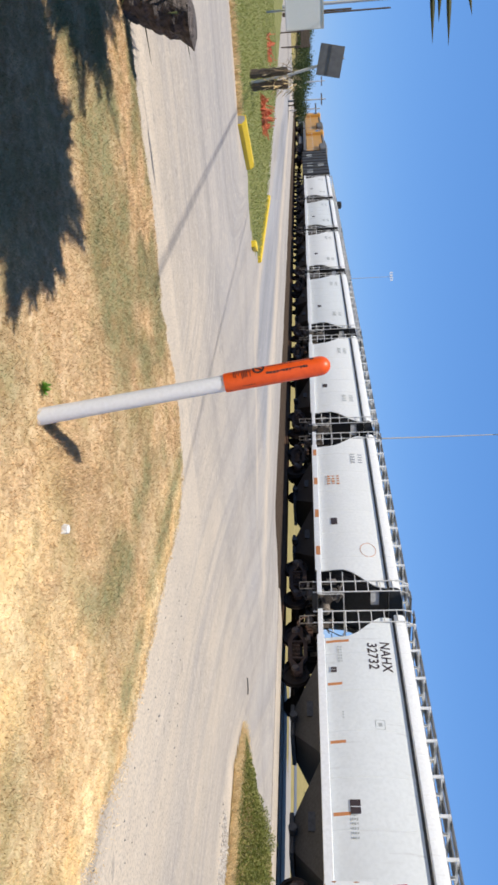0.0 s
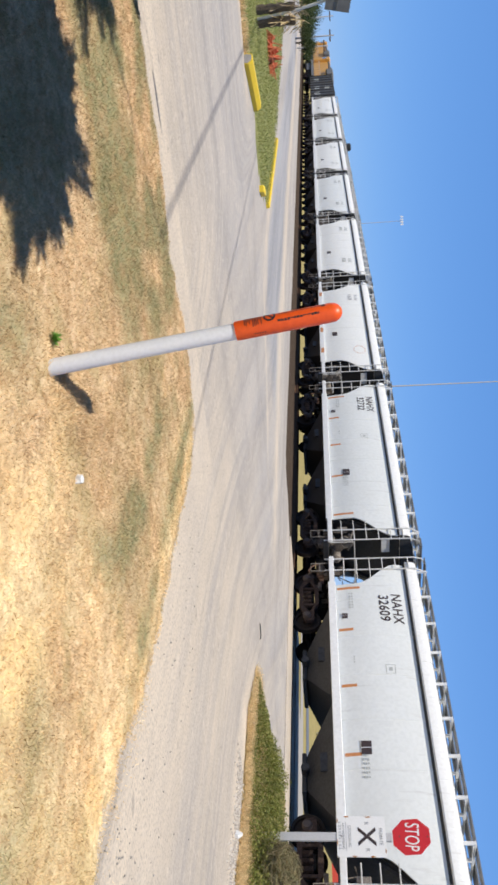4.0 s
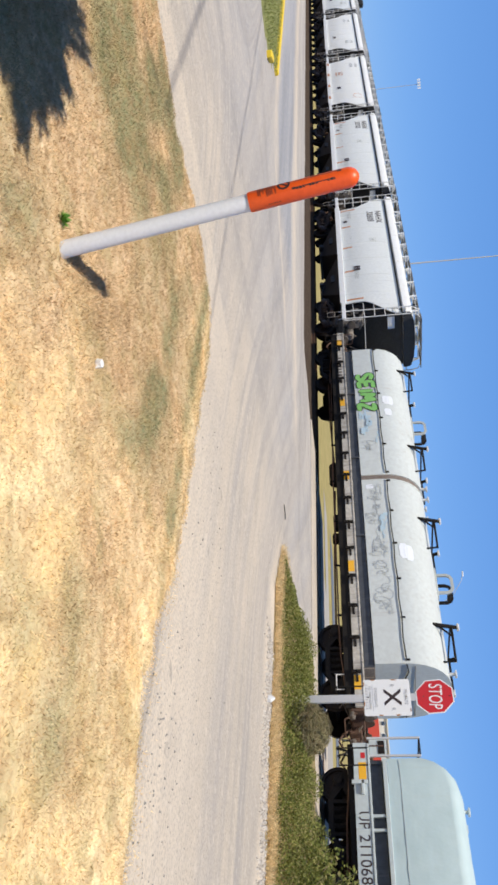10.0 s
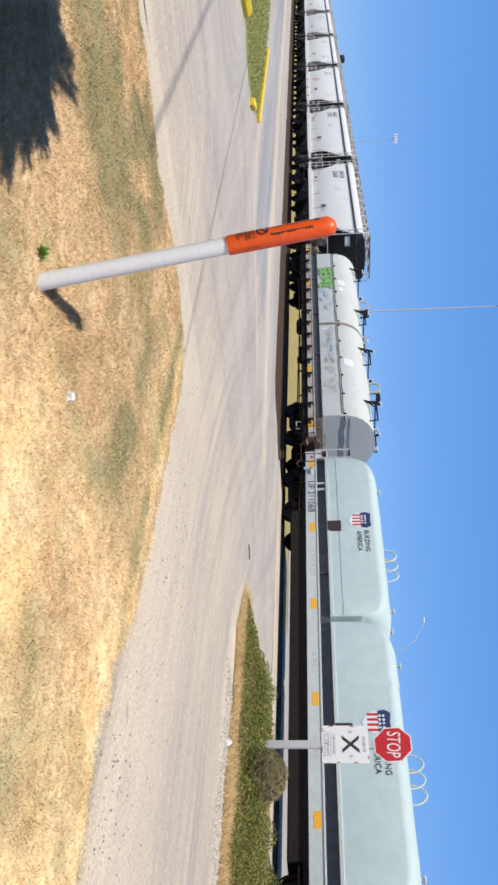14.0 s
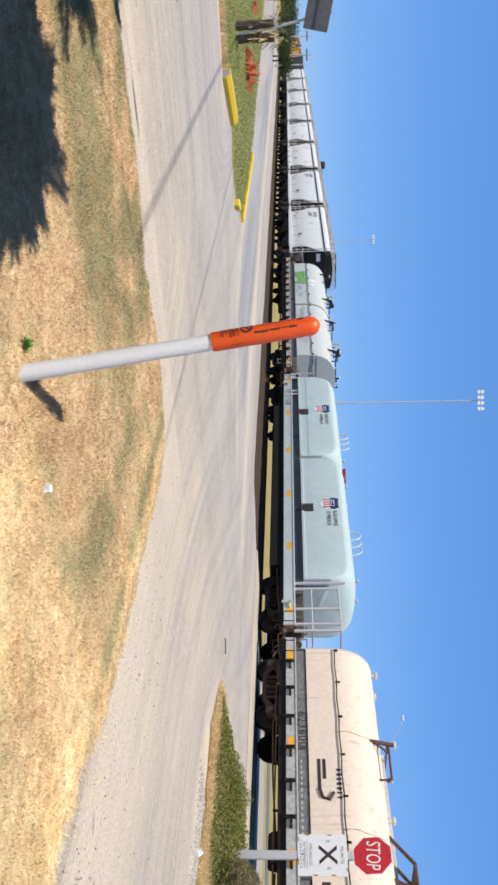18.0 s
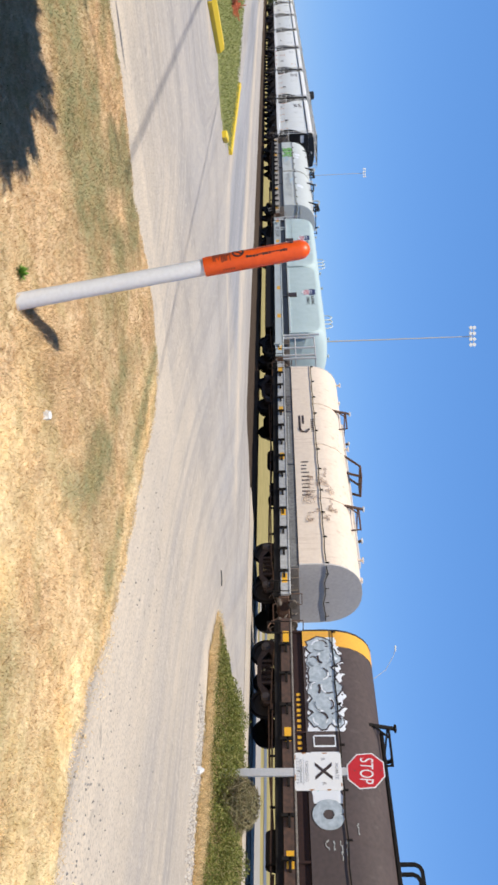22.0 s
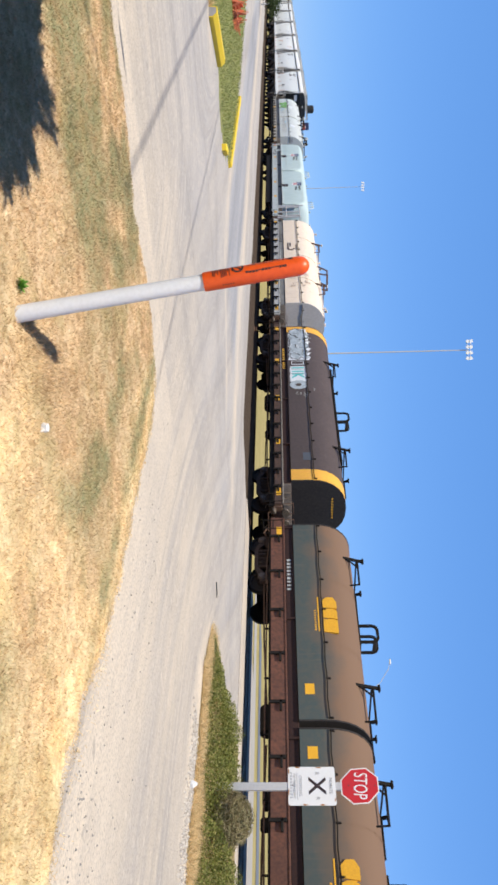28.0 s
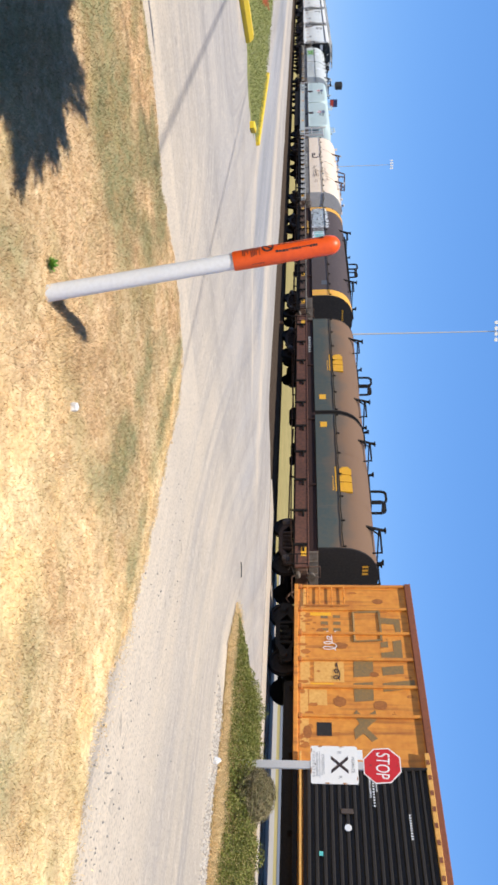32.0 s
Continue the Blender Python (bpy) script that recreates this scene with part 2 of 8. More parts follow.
GRASS = turf("burnt_lawn", False)
BLADES = turf("burnt_grass_blades", True)
ROAD = paving("worn_gravel_paving")
FIELD = material("far_dry_field", (0.36, 0.30, 0.14), (0.25, 0.215, 0.095), 0.95, scale=0.3, fine=2.2, bump=0.5, depth=0.1, spec=0.0)
GREENGRASS = material("green_lawn", (0.15, 0.18, 0.055), (0.27, 0.25, 0.11), 0.95, scale=0.5, fine=14, bump=0.8, depth=0.04, spec=0.1)
SOIL = material("weedy_soil", (0.33, 0.25, 0.13), (0.20, 0.16, 0.08), 0.95, scale=1.2, fine=25, bump=0.8, depth=0.04, spec=0.0)
PALE = material("pale_concrete_road", (0.36, 0.345, 0.32), (0.30, 0.285, 0.27), 0.9, scale=0.4, fine=10, bump=0.2, spec=0.0)
PARKING = material("blue_grey_asphalt", (0.15, 0.17, 0.20), (0.11, 0.12, 0.14), 0.85, scale=0.4, fine=10, bump=0.1)
BALLAST = material("ballast", (0.10, 0.075, 0.058), (0.05, 0.038, 0.03), 0.95, scale=2.5, fine=22, bump=1.0, depth=0.05, spec=0.0)
RAILTOP = material("rail_steel", (0.17, 0.10, 0.065), (0.10, 0.06, 0.04), 0.8, 0.0, scale=5, fine=30, spec=0.0)
TIE = material("tie_wood", (0.10, 0.075, 0.055), (0.055, 0.04, 0.03), 0.9, scale=3, fine=25, bump=0.5, spec=0.0)
STONE = material("pebble", (0.16, 0.15, 0.14), (0.34, 0.32, 0.29), 0.9, scale=30, fine=80)
CRUMB = leafy("pale_crushed_stone", [(0.24, 0.215, 0.19), (0.42, 0.38, 0.33), (0.58, 0.53, 0.47)], 0.9, 0)
POSTWHITE = material("weathered_white_plastic", (0.78, 0.82, 0.87), (0.71, 0.745, 0.79), 0.5, scale=6, fine=60, bump=0.05, streak=(0.45, 0.42, 0.38), amount=0.25)
ORANGE = material("orange_plastic", (0.85, 0.115, 0.012), (0.74, 0.09, 0.01), 0.42, scale=8, fine=40, bump=0.04)
INKGREY = material("faded_print", (0.30, 0.31, 0.33), (0.42, 0.42, 0.43), 0.6, scale=30, bump=0)
FAINTBLUE = material("faint_blue_patch", (0.075, 0.095, 0.12), (0.09, 0.09, 0.10), 0.55, bump=0)
PRINTBROWN = material("faded_brown_print", (0.30, 0.055, 0.02), (0.20, 0.045, 0.02), 0.6, bump=0)
INK = material("black_print", (0.03, 0.02, 0.02), (0.05, 0.03, 0.03), 0.6, bump=0)
SIGNRED = material("sign_red", (0.55, 0.02, 0.025), (0.50, 0.02, 0.02), 0.4, bump=0)
SIGNWHITE = material("sign_white", (0.80, 0.80, 0.79), (0.74, 0.74, 0.72), 0.45, scale=12, fine=50, bump=0.03)
SIGNORANGE = material("sign_orange", (0.80, 0.14, 0.03), (0.72, 0.12, 0.03), 0.45, bump=0)
SIGNRUST = material("sign_rust_blotch", (0.42, 0.20, 0.06), (0.30, 0.12, 0.04), 0.85, scale=20)
GALV = material("galvanised_steel", (0.62, 0.61, 0.60), (0.50, 0.49, 0.48), 0.55, 0.2, scale=5, fine=50, bump=0.05)
HOPWHITE = material("hopper_grey_white_paint", (0.725, 0.74, 0.72), (0.655, 0.67, 0.65), 0.5, scale=1.0, fine=9, bump=0.05, streak=(0.47, 0.46, 0.44), amount=0.35)
HOPROOF = material("hopper_roof_white_paint", (0.80, 0.80, 0.79), (0.70, 0.70, 0.68), 0.5, scale=1.5, fine=12, bump=0.05, streak=(0.52, 0.50, 0.47), amount=0.3)
HOPBRIGHT = material("hopper_bright_white_paint", (0.80, 0.80, 0.765), (0.73, 0.73, 0.70), 0.5, scale=1.0, fine=9, bump=0.05, streak=(0.55, 0.53, 0.5), amount=0.25)
# dark grey that also holds the shade of slope ends and eaves
HOPDARK = material("hopper_dark_grey", (0.06, 0.06, 0.062), (0.035, 0.035, 0.035), 0.6, scale=2, fine=14, bump=0.1, spec=0.3)
# kept near-black so underframes carry their shade in the colour besides grime
BLACKSTEEL = material("grimy_shaded_black_steel", (0.012, 0.011, 0.010), (0.024, 0.02, 0.017), 0.7, scale=4, fine=20, bump=0.2, spec=0.12)
BROWNSTEEL = material("rusty_truck_steel", (0.175, 0.10, 0.068), (0.065, 0.042, 0.032), 0.75, scale=5, fine=25, bump=0.2, spec=0.25)
# darker version of the rusty truck steel, for the side frames
TRUCKSTEEL = material("dark_truck_steel", (0.095, 0.06, 0.045), (0.028, 0.02, 0.017), 0.8, scale=5, fine=25, bump=0.2, spec=0.2)
WHEELSTEEL = material("wheel_steel", (0.03, 0.022, 0.018), (0.018, 0.014, 0.012), 0.7, 0.1, scale=6, fine=30, spec=0.2)
DUSTYSTEEL = material("dusty_brown_steel", (0.32, 0.28, 0.24), (0.10, 0.085, 0.07), 0.8, scale=8, fine=30, bump=0.1)
CAP = material("bearing_cap_steel", (0.12, 0.09, 0.07), (0.06, 0.045, 0.04), 0.6, 0.2, scale=12, fine=40)
ENDGEAR = material("dusty_brake_gear", (0.20, 0.165, 0.13), (0.055, 0.042, 0.034), 0.8, scale=9, fine=30, bump=0.1)
RAILWHITE = material("ladder_grey_paint", (0.70, 0.70, 0.68), (0.50, 0.49, 0.47), 0.55, scale=5, fine=30, bump=0.05)
GRATE = material("running_board_steel", (0.24, 0.245, 0.25), (0.17, 0.17, 0.17), 0.6, 0.3, scale=4, fine=30)
STRIPE = material("orange_reflector_stripe", (0.62, 0.25, 0.08), (0.5, 0.2, 0.07), 0.5, bump=0)
YELLOWREF = material("yellow_reflector", (0.85, 0.45, 0.02), (0.75, 0.38, 0.02), 0.4, bump=0)
COILWHITE = material("dirty_white_hood_paint", (0.575, 0.605, 0.58), (0.51, 0.53, 0.505), 0.5, scale=0.9, fine=8, bump=0.06, streak=(0.47, 0.44, 0.40), amount=0.4)
SILLWHITE = material("dirty_white_sill_paint", (0.52, 0.52, 0.50), (0.34, 0.33, 0.31), 0.6, scale=2, fine=12, bump=0.1, streak=(0.2, 0.17, 0.14), amount=0.5)
SILLDIRTY = material("grimy_white_sill_paint", (0.56, 0.53, 0.46), (0.36, 0.32, 0.27), 0.7, scale=2, fine=9, bump=0.1, streak=(0.08, 0.065, 0.055), amount=0.8)
MINT = material("pale_mint_hood_paint", (0.465, 0.56, 0.56), (0.42, 0.52, 0.52), 0.6, spec=0.3, scale=0.7, fine=2.2, bump=0.4, depth=0.06, streak=(0.43, 0.50, 0.48), amount=0.3)
MINTSILL = material("pale_grey_sill_paint", (0.52, 0.57, 0.56), (0.45, 0.49, 0.48), 0.5, scale=1.5, fine=10, bump=0.05)
CREAM = material("cream_hood_paint", (0.82, 0.69, 0.55), (0.74, 0.61, 0.48), 0.55, scale=0.8, fine=8, bump=0.06, streak=(0.50, 0.36, 0.25), amount=0.45)
DUSTGREY = material("dusty_grey_end", (0.60, 0.56, 0.52), (0.50, 0.46, 0.43), 0.7, scale=1.2, fine=10, bump=0.08)
DARKHOOD = material("dark_brown_black_hood", (0.095, 0.070, 0.064), (0.070, 0.054, 0.05), 0.6, spec=0.3, scale=0.8, fine=9, bump=0.06, streak=(0.12, 0.095, 0.085), amount=0.4)
DARKEND = material("black_hood_end", (0.03, 0.028, 0.028), (0.045, 0.04, 0.038), 0.7, scale=1.5, fine=12, bump=0.05, spec=0.1)
YELLOWEND = material("yellow_hood_band", (0.80, 0.42, 0.05), (0.72, 0.36, 0.05), 0.5, scale=2, fine=12, bump=0.04, streak=(0.6, 0.35, 0.1), amount=0.3)
TEAL = material("rusting_teal_hood", (0.060, 0.082, 0.082), (0.085, 0.09, 0.078), rise=(1.9, 2.8, (0.18, 0.11, 0.07)), rough=0.8, spec=0.3, scale=0.8, fine=8, bump=0.08, streak=(0.14, 0.11, 0.09), amount=0.4)
BROWNSILL = material("dusty_brown_sill", (0.115, 0.06, 0.038), (0.05, 0.032, 0.024), 0.75, scale=1.5, fine=10, bump=0.1, streak=(0.05, 0.035, 0.03), amount=0.5)
DECKSLATE = material("slate_grey_deck_paint", (0.07, 0.075, 0.085), (0.045, 0.048, 0.055), 0.5, scale=1.2, fine=7, bump=0.08, streak=(0.12, 0.12, 0.125), amount=0.5, spec=0.4)
MAROON = material("dark_maroon_deck", (0.05, 0.024, 0.02), (0.03, 0.018, 0.016), 0.75, scale=2, fine=14, bump=0.1, spec=0.2)
RUSTSILL = material("rust_brown_sill", (0.155, 0.06, 0.034), (0.07, 0.031, 0.021), 0.75, scale=1.5, fine=12, bump=0.1)
BOXORANGE = material("faded_orange_boxcar_paint", (0.70, 0.30, 0.045), (0.56, 0.20, 0.03), 0.6, scale=1.3, fine=5, bump=0.06, streak=(0.25, 0.075, 0.02), amount=0.7)
DUSTBROWN = material("dusty_brown_plate", (0.27, 0.225, 0.18), (0.16, 0.125, 0.10), 0.8, scale=3, fine=18, bump=0.1, streak=(0.12, 0.08, 0.06), amount=0.5)
RUSTJOINT = material("rusty_grey_joint", (0.24, 0.20, 0.17), (0.13, 0.095, 0.075), 0.8, scale=5, fine=20, bump=0.1)
GRIMEBAND = material("grimy_grey_band", (0.25, 0.245, 0.23), (0.11, 0.105, 0.10), 0.7, scale=2.5, fine=14, bump=0.05, streak=(0.07, 0.06, 0.055), amount=0.5)
OLDTIMBER = material("weathered_grey_timber", (0.30, 0.26, 0.22), (0.16, 0.13, 0.11), 0.9, scale=3, fine=30, bump=0.4)
FADEDSPRAY = material("faded_grey_spray_paint", (0.40, 0.42, 0.41), (0.47, 0.49, 0.475), 0.5, scale=5, bump=0)
BOXPALE = material("repainted_yellow_panel", (0.74, 0.43, 0.12), (0.62, 0.31, 0.07), 0.6, scale=2, fine=12, bump=0.05, streak=(0.4, 0.17, 0.05), amount=0.4)
BOXSTAIN = material("stained_boxcar_paint", (0.25, 0.085, 0.02), (0.38, 0.14, 0.03), 0.7, scale=5, fine=16, bump=0.05)
BOXROOF = material("rusted_roof_sheet", (0.25, 0.08, 0.035), (0.16, 0.055, 0.03), 0.75, scale=2, fine=15, bump=0.1)
BOXDOOR = material("black_boxcar_door", (0.022, 0.02, 0.02), (0.035, 0.031, 0.029), 0.55, scale=2, fine=18, bump=0.1, spec=0.2)
LOGOGREY = material("faded_logo_paint", (0.17, 0.125, 0.06), (0.28, 0.16, 0.05), 0.65, scale=3, fine=14, bump=0.03)
LOGOBLUE = material("navy_paint", (0.03, 0.04, 0.13), (0.03, 0.04, 0.11), 0.5, bump=0)
LOGOYELLOW = material("yellow_logo_paint", (0.85, 0.45, 0.02), (0.7, 0.34, 0.02), 0.55, scale=5, fine=20, bump=0)
GREEN = material("green_spray_paint", (0.19, 0.47, 0.10), (0.25, 0.54, 0.15), 0.5, scale=4, bump=0)
SKYSPRAY = material("pale_blue_spray_paint", (0.40, 0.55, 0.64), (0.52, 0.62, 0.66), 0.5, scale=4, bump=0)
SILVERSPRAY = material("silver_spray_paint", (0.52, 0.57, 0.60), (0.30, 0.35, 0.38), 0.4, scale=4, fine=9, bump=0)
TEALSPRAY = material("turquoise_spray_paint", (0.10, 0.50, 0.50), (0.14, 0.58, 0.56), 0.5, scale=4, bump=0)
SLATESPRAY = material("slate_grey_spray_paint", (0.16, 0.19, 0.21), (0.24, 0.27, 0.29), 0.5, scale=4, bump=0)
WHITESPRAY = material("white_spray_paint", (0.78, 0.80, 0.82), (0.7, 0.72, 0.74), 0.5, scale=4, bump=0)
BROWNSPRAY = material("brown_spray_paint", (0.34, 0.24, 0.17), (0.45, 0.33, 0.24), 0.6, scale=6, bump=0)
RUSTSPOT = material("rust_spot", (0.36, 0.125, 0.03), (0.48, 0.175, 0.03), 0.8, scale=6, fine=20, bump=0.1)
GREYSPRAY = material("grey_spray_paint", (0.38, 0.40, 0.37), (0.47, 0.48, 0.46), 0.5, scale=5, bump=0)
LOCOYELLOW = material("locomotive_yellow", (0.62, 0.32, 0.05), (0.52, 0.26, 0.05), 0.5, scale=1, fine=8)
LOCOGREY = material("locomotive_grey", (0.16, 0.16, 0.16), (0.11, 0.11, 0.11), 0.6, scale=1, fine=8)
KERBYELLOW = material("yellow_kerb_paint", (0.80, 0.58, 0.02), (0.68, 0.47, 0.03), 0.6, scale=4, fine=25)
NET = material("orange_barrier_net", (0.72, 0.20, 0.09), (0.62, 0.17, 0.08), 0.6, bump=0)
BARK = material("palm_bark", (0.17, 0.125, 0.09), (0.075, 0.055, 0.042), 0.9, scale=8, fine=30, bump=0.8, depth=0.03)
STUMPBARK = material("grey_palm_bark", (0.15, 0.125, 0.115), (0.045, 0.038, 0.036), 0.9, scale=10, fine=28, bump=1.0, depth=0.04)
CABLE = material("black_cable", (0.02, 0.02, 0.02), (0.03, 0.03, 0.03), 0.6, bump=0)
SIGNMAROON = material("maroon_sign_face", (0.30, 0.03, 0.05), (0.25, 0.03, 0.045), 0.5, scale=1, bump=0)
BRICKRED = material("red_facade", (0.60, 0.07, 0.04), (0.52, 0.06, 0.04), 0.7, scale=0.5, bump=0)
PLASTER = material("cream_plaster", (0.72, 0.68, 0.60), (0.66, 0.62, 0.55), 0.8, scale=0.5, bump=0)
WINDOWGLASS = material("dark_window_glass", (0.06, 0.08, 0.11), (0.05, 0.06, 0.09), 0.1, bump=0)
TRAILER = material("grey_green_trailer_paint", (0.20, 0.25, 0.25), (0.15, 0.19, 0.19), 0.6, scale=1, fine=8)
CARWHITE = material("white_car_paint", (0.78, 0.78, 0.78), (0.74, 0.74, 0.74), 0.3, bump=0)
GREENBLADES = leafy("greenish_grass_blades", [(0.22, 0.25, 0.07), (0.31, 0.34, 0.11), (0.44, 0.41, 0.18)])
WEEDLEAF = leafy("weed_leaves", [(0.09, 0.115, 0.03), (0.17, 0.195, 0.045), (0.28, 0.29, 0.07), (0.38, 0.33, 0.13)])
SPROUT = leafy("bright_weed_leaves", [(0.12, 0.27, 0.04), (0.20, 0.40, 0.06)])
BUSHTWIG = leafy("dry_bush_twigs", [(0.19, 0.15, 0.08), (0.33, 0.27, 0.15), (0.26, 0.25, 0.11), (0.44, 0.36, 0.21)])
STRAW = leafy("straw", [(0.74, 0.54, 0.27), (0.90, 0.69, 0.39), (0.48, 0.37, 0.18), (0.70, 0.50, 0.25)])
TWIG = leafy("dry_twigs", [(0.24, 0.17, 0.10), (0.36, 0.28, 0.17), (0.20, 0.19, 0.09)], 0.8, 0)
TREELEAF = leafy("tree_leaves", [(0.03, 0.05, 0.02), (0.06, 0.09, 0.03), (0.09, 0.11, 0.04)])
PALMLEAF = leafy("palm_leaf", [(0.045, 0.06, 0.025), (0.08, 0.10, 0.04), (0.14, 0.13, 0.06)], 0.5)

# ---------------------------------------------------------------- mesh helpers
class Shape:
    """Collects vertices and faces of one part."""

    def __init__(self):
        self.v, self.f = [], []

    def add(self, verts, faces, m=None):
        n = len(self.v)
        self.v += [tuple(m @ Vector(p)) if m else tuple(p) for p in verts]
        self.f += [tuple(i + n for i in face) for face in faces]
        return self

    def box(self, x0, x1, y0, y1, z0, z1, c=0.0, m=None):
        """A block, its edges cut by c."""
        c = min(c, abs(x1 - x0) * 0.45, abs(y1 - y0) * 0.45, abs(z1 - z0) * 0.45)
        if c <= 0:
            vs = [(x, y, z) for x in (x0, x1) for y in (y0, y1) for z in (z0, z1)]
            return self.add(vs, [(0, 1, 3, 2), (4, 6, 7, 5), (0, 4, 5, 1), (2, 3, 7, 6), (0, 2, 6, 4), (1, 5, 7, 3)], m)
        rings = []
        for z, inset in ((z0, c), (z0 + c, 0), (z1 - c, 0), (z1, c)):
            i = inset
            xa, xb, ya, yb = x0 + i, x1 - i, y0 + i, y1 - i
            k = c * (0.6 if i == 0 else 0.4)
            rings.append([(xa + k, ya, z), (xb - k, ya, z), (xb, ya + k, z), (xb, yb - k, z), (xb - k, yb, z), (xa + k, yb, z), (xa, yb - k, z), (xa, ya + k, z)])
        return self.loft(rings, m=m)

    def loft(self, rings, m=None, caps=True, closed=True):
        n = len(rings[0])
        vs = [p for r in rings for p in r]
        fs = []
        for a in range(len(rings) - 1):
            for i in range(n if closed else n - 1):
                j = (i + 1) % n
                fs.append((a * n + i, a * n + j, (a + 1) * n + j, (a + 1) * n + i))
        if caps and closed:
            fs.append(tuple(range(n - 1, -1, -1)))
            fs.append(tuple(range((len(rings) - 1) * n, len(rings) * n)))
        return self.add(vs, fs, m)

    def tube(self, pts, r, seg=8, r1=None, m=None):
        """A round bar along the points, from radius r to r1."""
        pts = [Vector(p) for p in pts]
        rings = []
        for i, p in enumerate(pts):
            d = (pts[min(i + 1, len(pts) - 1)] - pts[max(i - 1, 0)]).normalized()
            a = d.orthogonal().normalized() if i == 0 else (a - d * a.dot(d)).normalized()
            b = d.cross(a)
            k = r if r1 is None else r + (r1 - r) * i / (len(pts) - 1)
            rings.append([p + (a * math.cos(t) + b * math.sin(t)) * k for t in (2 * math.pi * s / seg for s in range(seg))])
        return self.loft(rings, m)

    def disc(self, p0, p1, radii, seg=20, m=None):
        """A turned body: radii are (fraction of the way, radius)."""
        p0, p1 = Vector(p0), Vector(p1)
        d = (p1 - p0).normalized()
        a = d.orthogonal().normalized()
        b = d.cross(a)
        rings = [[p0 + (p1 - p0) * f + (a * math.cos(t) + b * math.sin(t)) * r for t in (2 * math.pi * s / seg for s in range(seg))] for f, r in radii]
        return self.loft(rings, m)

    def plate(self, outline, y0, y1, m=None):
        """An outline in x and z, thick from y0 to y1."""
        return self.loft([[(x, y0, z) for x, z in outline], [(x, y1, z) for x, z in outline]], m)

    def mesh(self, name, mat, smooth=True):
        me = bpy.data.meshes.new(name)
        me.from_pydata(self.v, [], self.f)
        me.materials.append(mat)
        bm = bmesh.new()
        bm.from_mesh(me)
        bmesh.ops.recalc_face_normals(bm, faces=bm.faces)
        bm.to_mesh(me)
        bm.free()
        if smooth:
            me.polygons.foreach_set("use_smooth", [True] * len(me.polygons))
            me.set_sharp_from_angle(angle=radians(32))
        return me


def thing(name, label, category, x=0, y=0, z=0, rz=0, group="", kind=""):
    ob = tagged(new(name), label, category, group, kind)
    ob.empty_display_size = 0.2
    ob.matrix_basis = pose(x, y, z, 0, 0, rz)
    return ob


def part(name, shape, mat, parent=None, label="", at=None):
    me = shape if isinstance(shape, bpy.types.Mesh) else shape.mesh(name, mat)
    ob = new(name, me)
    ob.parent = parent
    if at is not None:
        ob.matrix_basis = at
    if label:
        ob["label"] = label
    if name in ("stencilled_data", "stencilled_number", "faded_print", "end_lettering", "spray_tag", "emblem_line", "emblem_bars", "notice_bars", "small_print", "large_print", "end_gear"):
        ob["kind"] = "stuff"
    return ob


def sheet(name, label, category, verts, faces, mat, kind="structure"):
    me = bpy.data.meshes.new(name)
    me.from_pydata(verts, [], faces)
    me.materials.append(mat)
    return tagged(new(name, me), label, category, kind=kind)


LETTERS = {}


def lettering(words, size, mat, parent, at, name="lettering", spread=1.0):
    """Words in the built-in font as a thin mesh, standing in the x-z plane and facing -y."""
    key = (words, size, mat.name, spread)
    if key not in LETTERS:
        cu = bpy.data.curves.new(name, "FONT")
        cu.body, cu.size, cu.extrude, cu.align_x, cu.align_y, cu.space_character = words, size, 0.0015, "CENTER", "CENTER", spread
        cu.offset = 0.016 * size if size > 0.4 else 0.0
        tmp = new("tmp", cu)
        me = bpy.data.meshes.new_from_object(tmp.evaluated_get(bpy.context.evaluated_depsgraph_get()))
        bpy.data.objects.remove(tmp)
        me.transform(pose(0, 0, 0, 90, 0, 0))
        me.materials.clear()
        me.materials.append(mat)
        LETTERS[key] = me
    return part(name, LETTERS[key], mat, parent, at=at)


def bars(shape, x, z, width, height, n, y, seed, lines=1):
    """Unreadable writing: short bars along a line."""
    rnd = random.Random(seed)
    for k in range(lines):
        zz = z - k * height * 1.7
        cx = x
        for _ in range(n):
            w = width / n * rnd.uniform(0.38, 0.62)
            shape.box(cx, cx + w, y - 0.0025, y, zz, zz + height)
            cx += width / n
    return shape


def blob_outline(cx, cz, rx, rz, seed, n=18, rough=0.25):
    rnd = random.Random(seed)
    return [(cx + rx * (1 + rnd.uniform(-rough, rough)) * math.cos(2 * math.pi * i / n), cz + rz * (1 + rnd.uniform(-rough, rough)) * math.sin(2 * math.pi * i / n)) for i in range(n)]


# ---------------------------------------------------------------- ground and roads
def grid(x0, x1, y0, y1, step, inside, height):
    nx, ny = int((x1 - x0) / step) + 1, int((y1 - y0) / step) + 1
    ids, vs, fs = {}, [], []
    for i in range(nx):
        for j in range(ny):
            x, y = x0 + i * step, y0 + j * step
            ids[i, j] = len(vs)
            vs.append((x, y, height(x, y)))
    for i in range(nx - 1):
        for j in range(ny - 1):
            if inside(x0 + (i + 0.5) * step, y0 + (j + 0.5) * step):
                fs.append((ids[i, j], ids[i + 1, j], ids[i + 1, j + 1], ids[i, j + 1]))
    return vs, fs


def settle(v, f, z):
    """Lay a sheet's outer edge down on what is under it."""
    count = np.bincount(np.array(f).ravel(), minlength=len(v))
    return [(p[0], p[1], z) if count[i] < 4 else p for i, p in enumerate(v)]


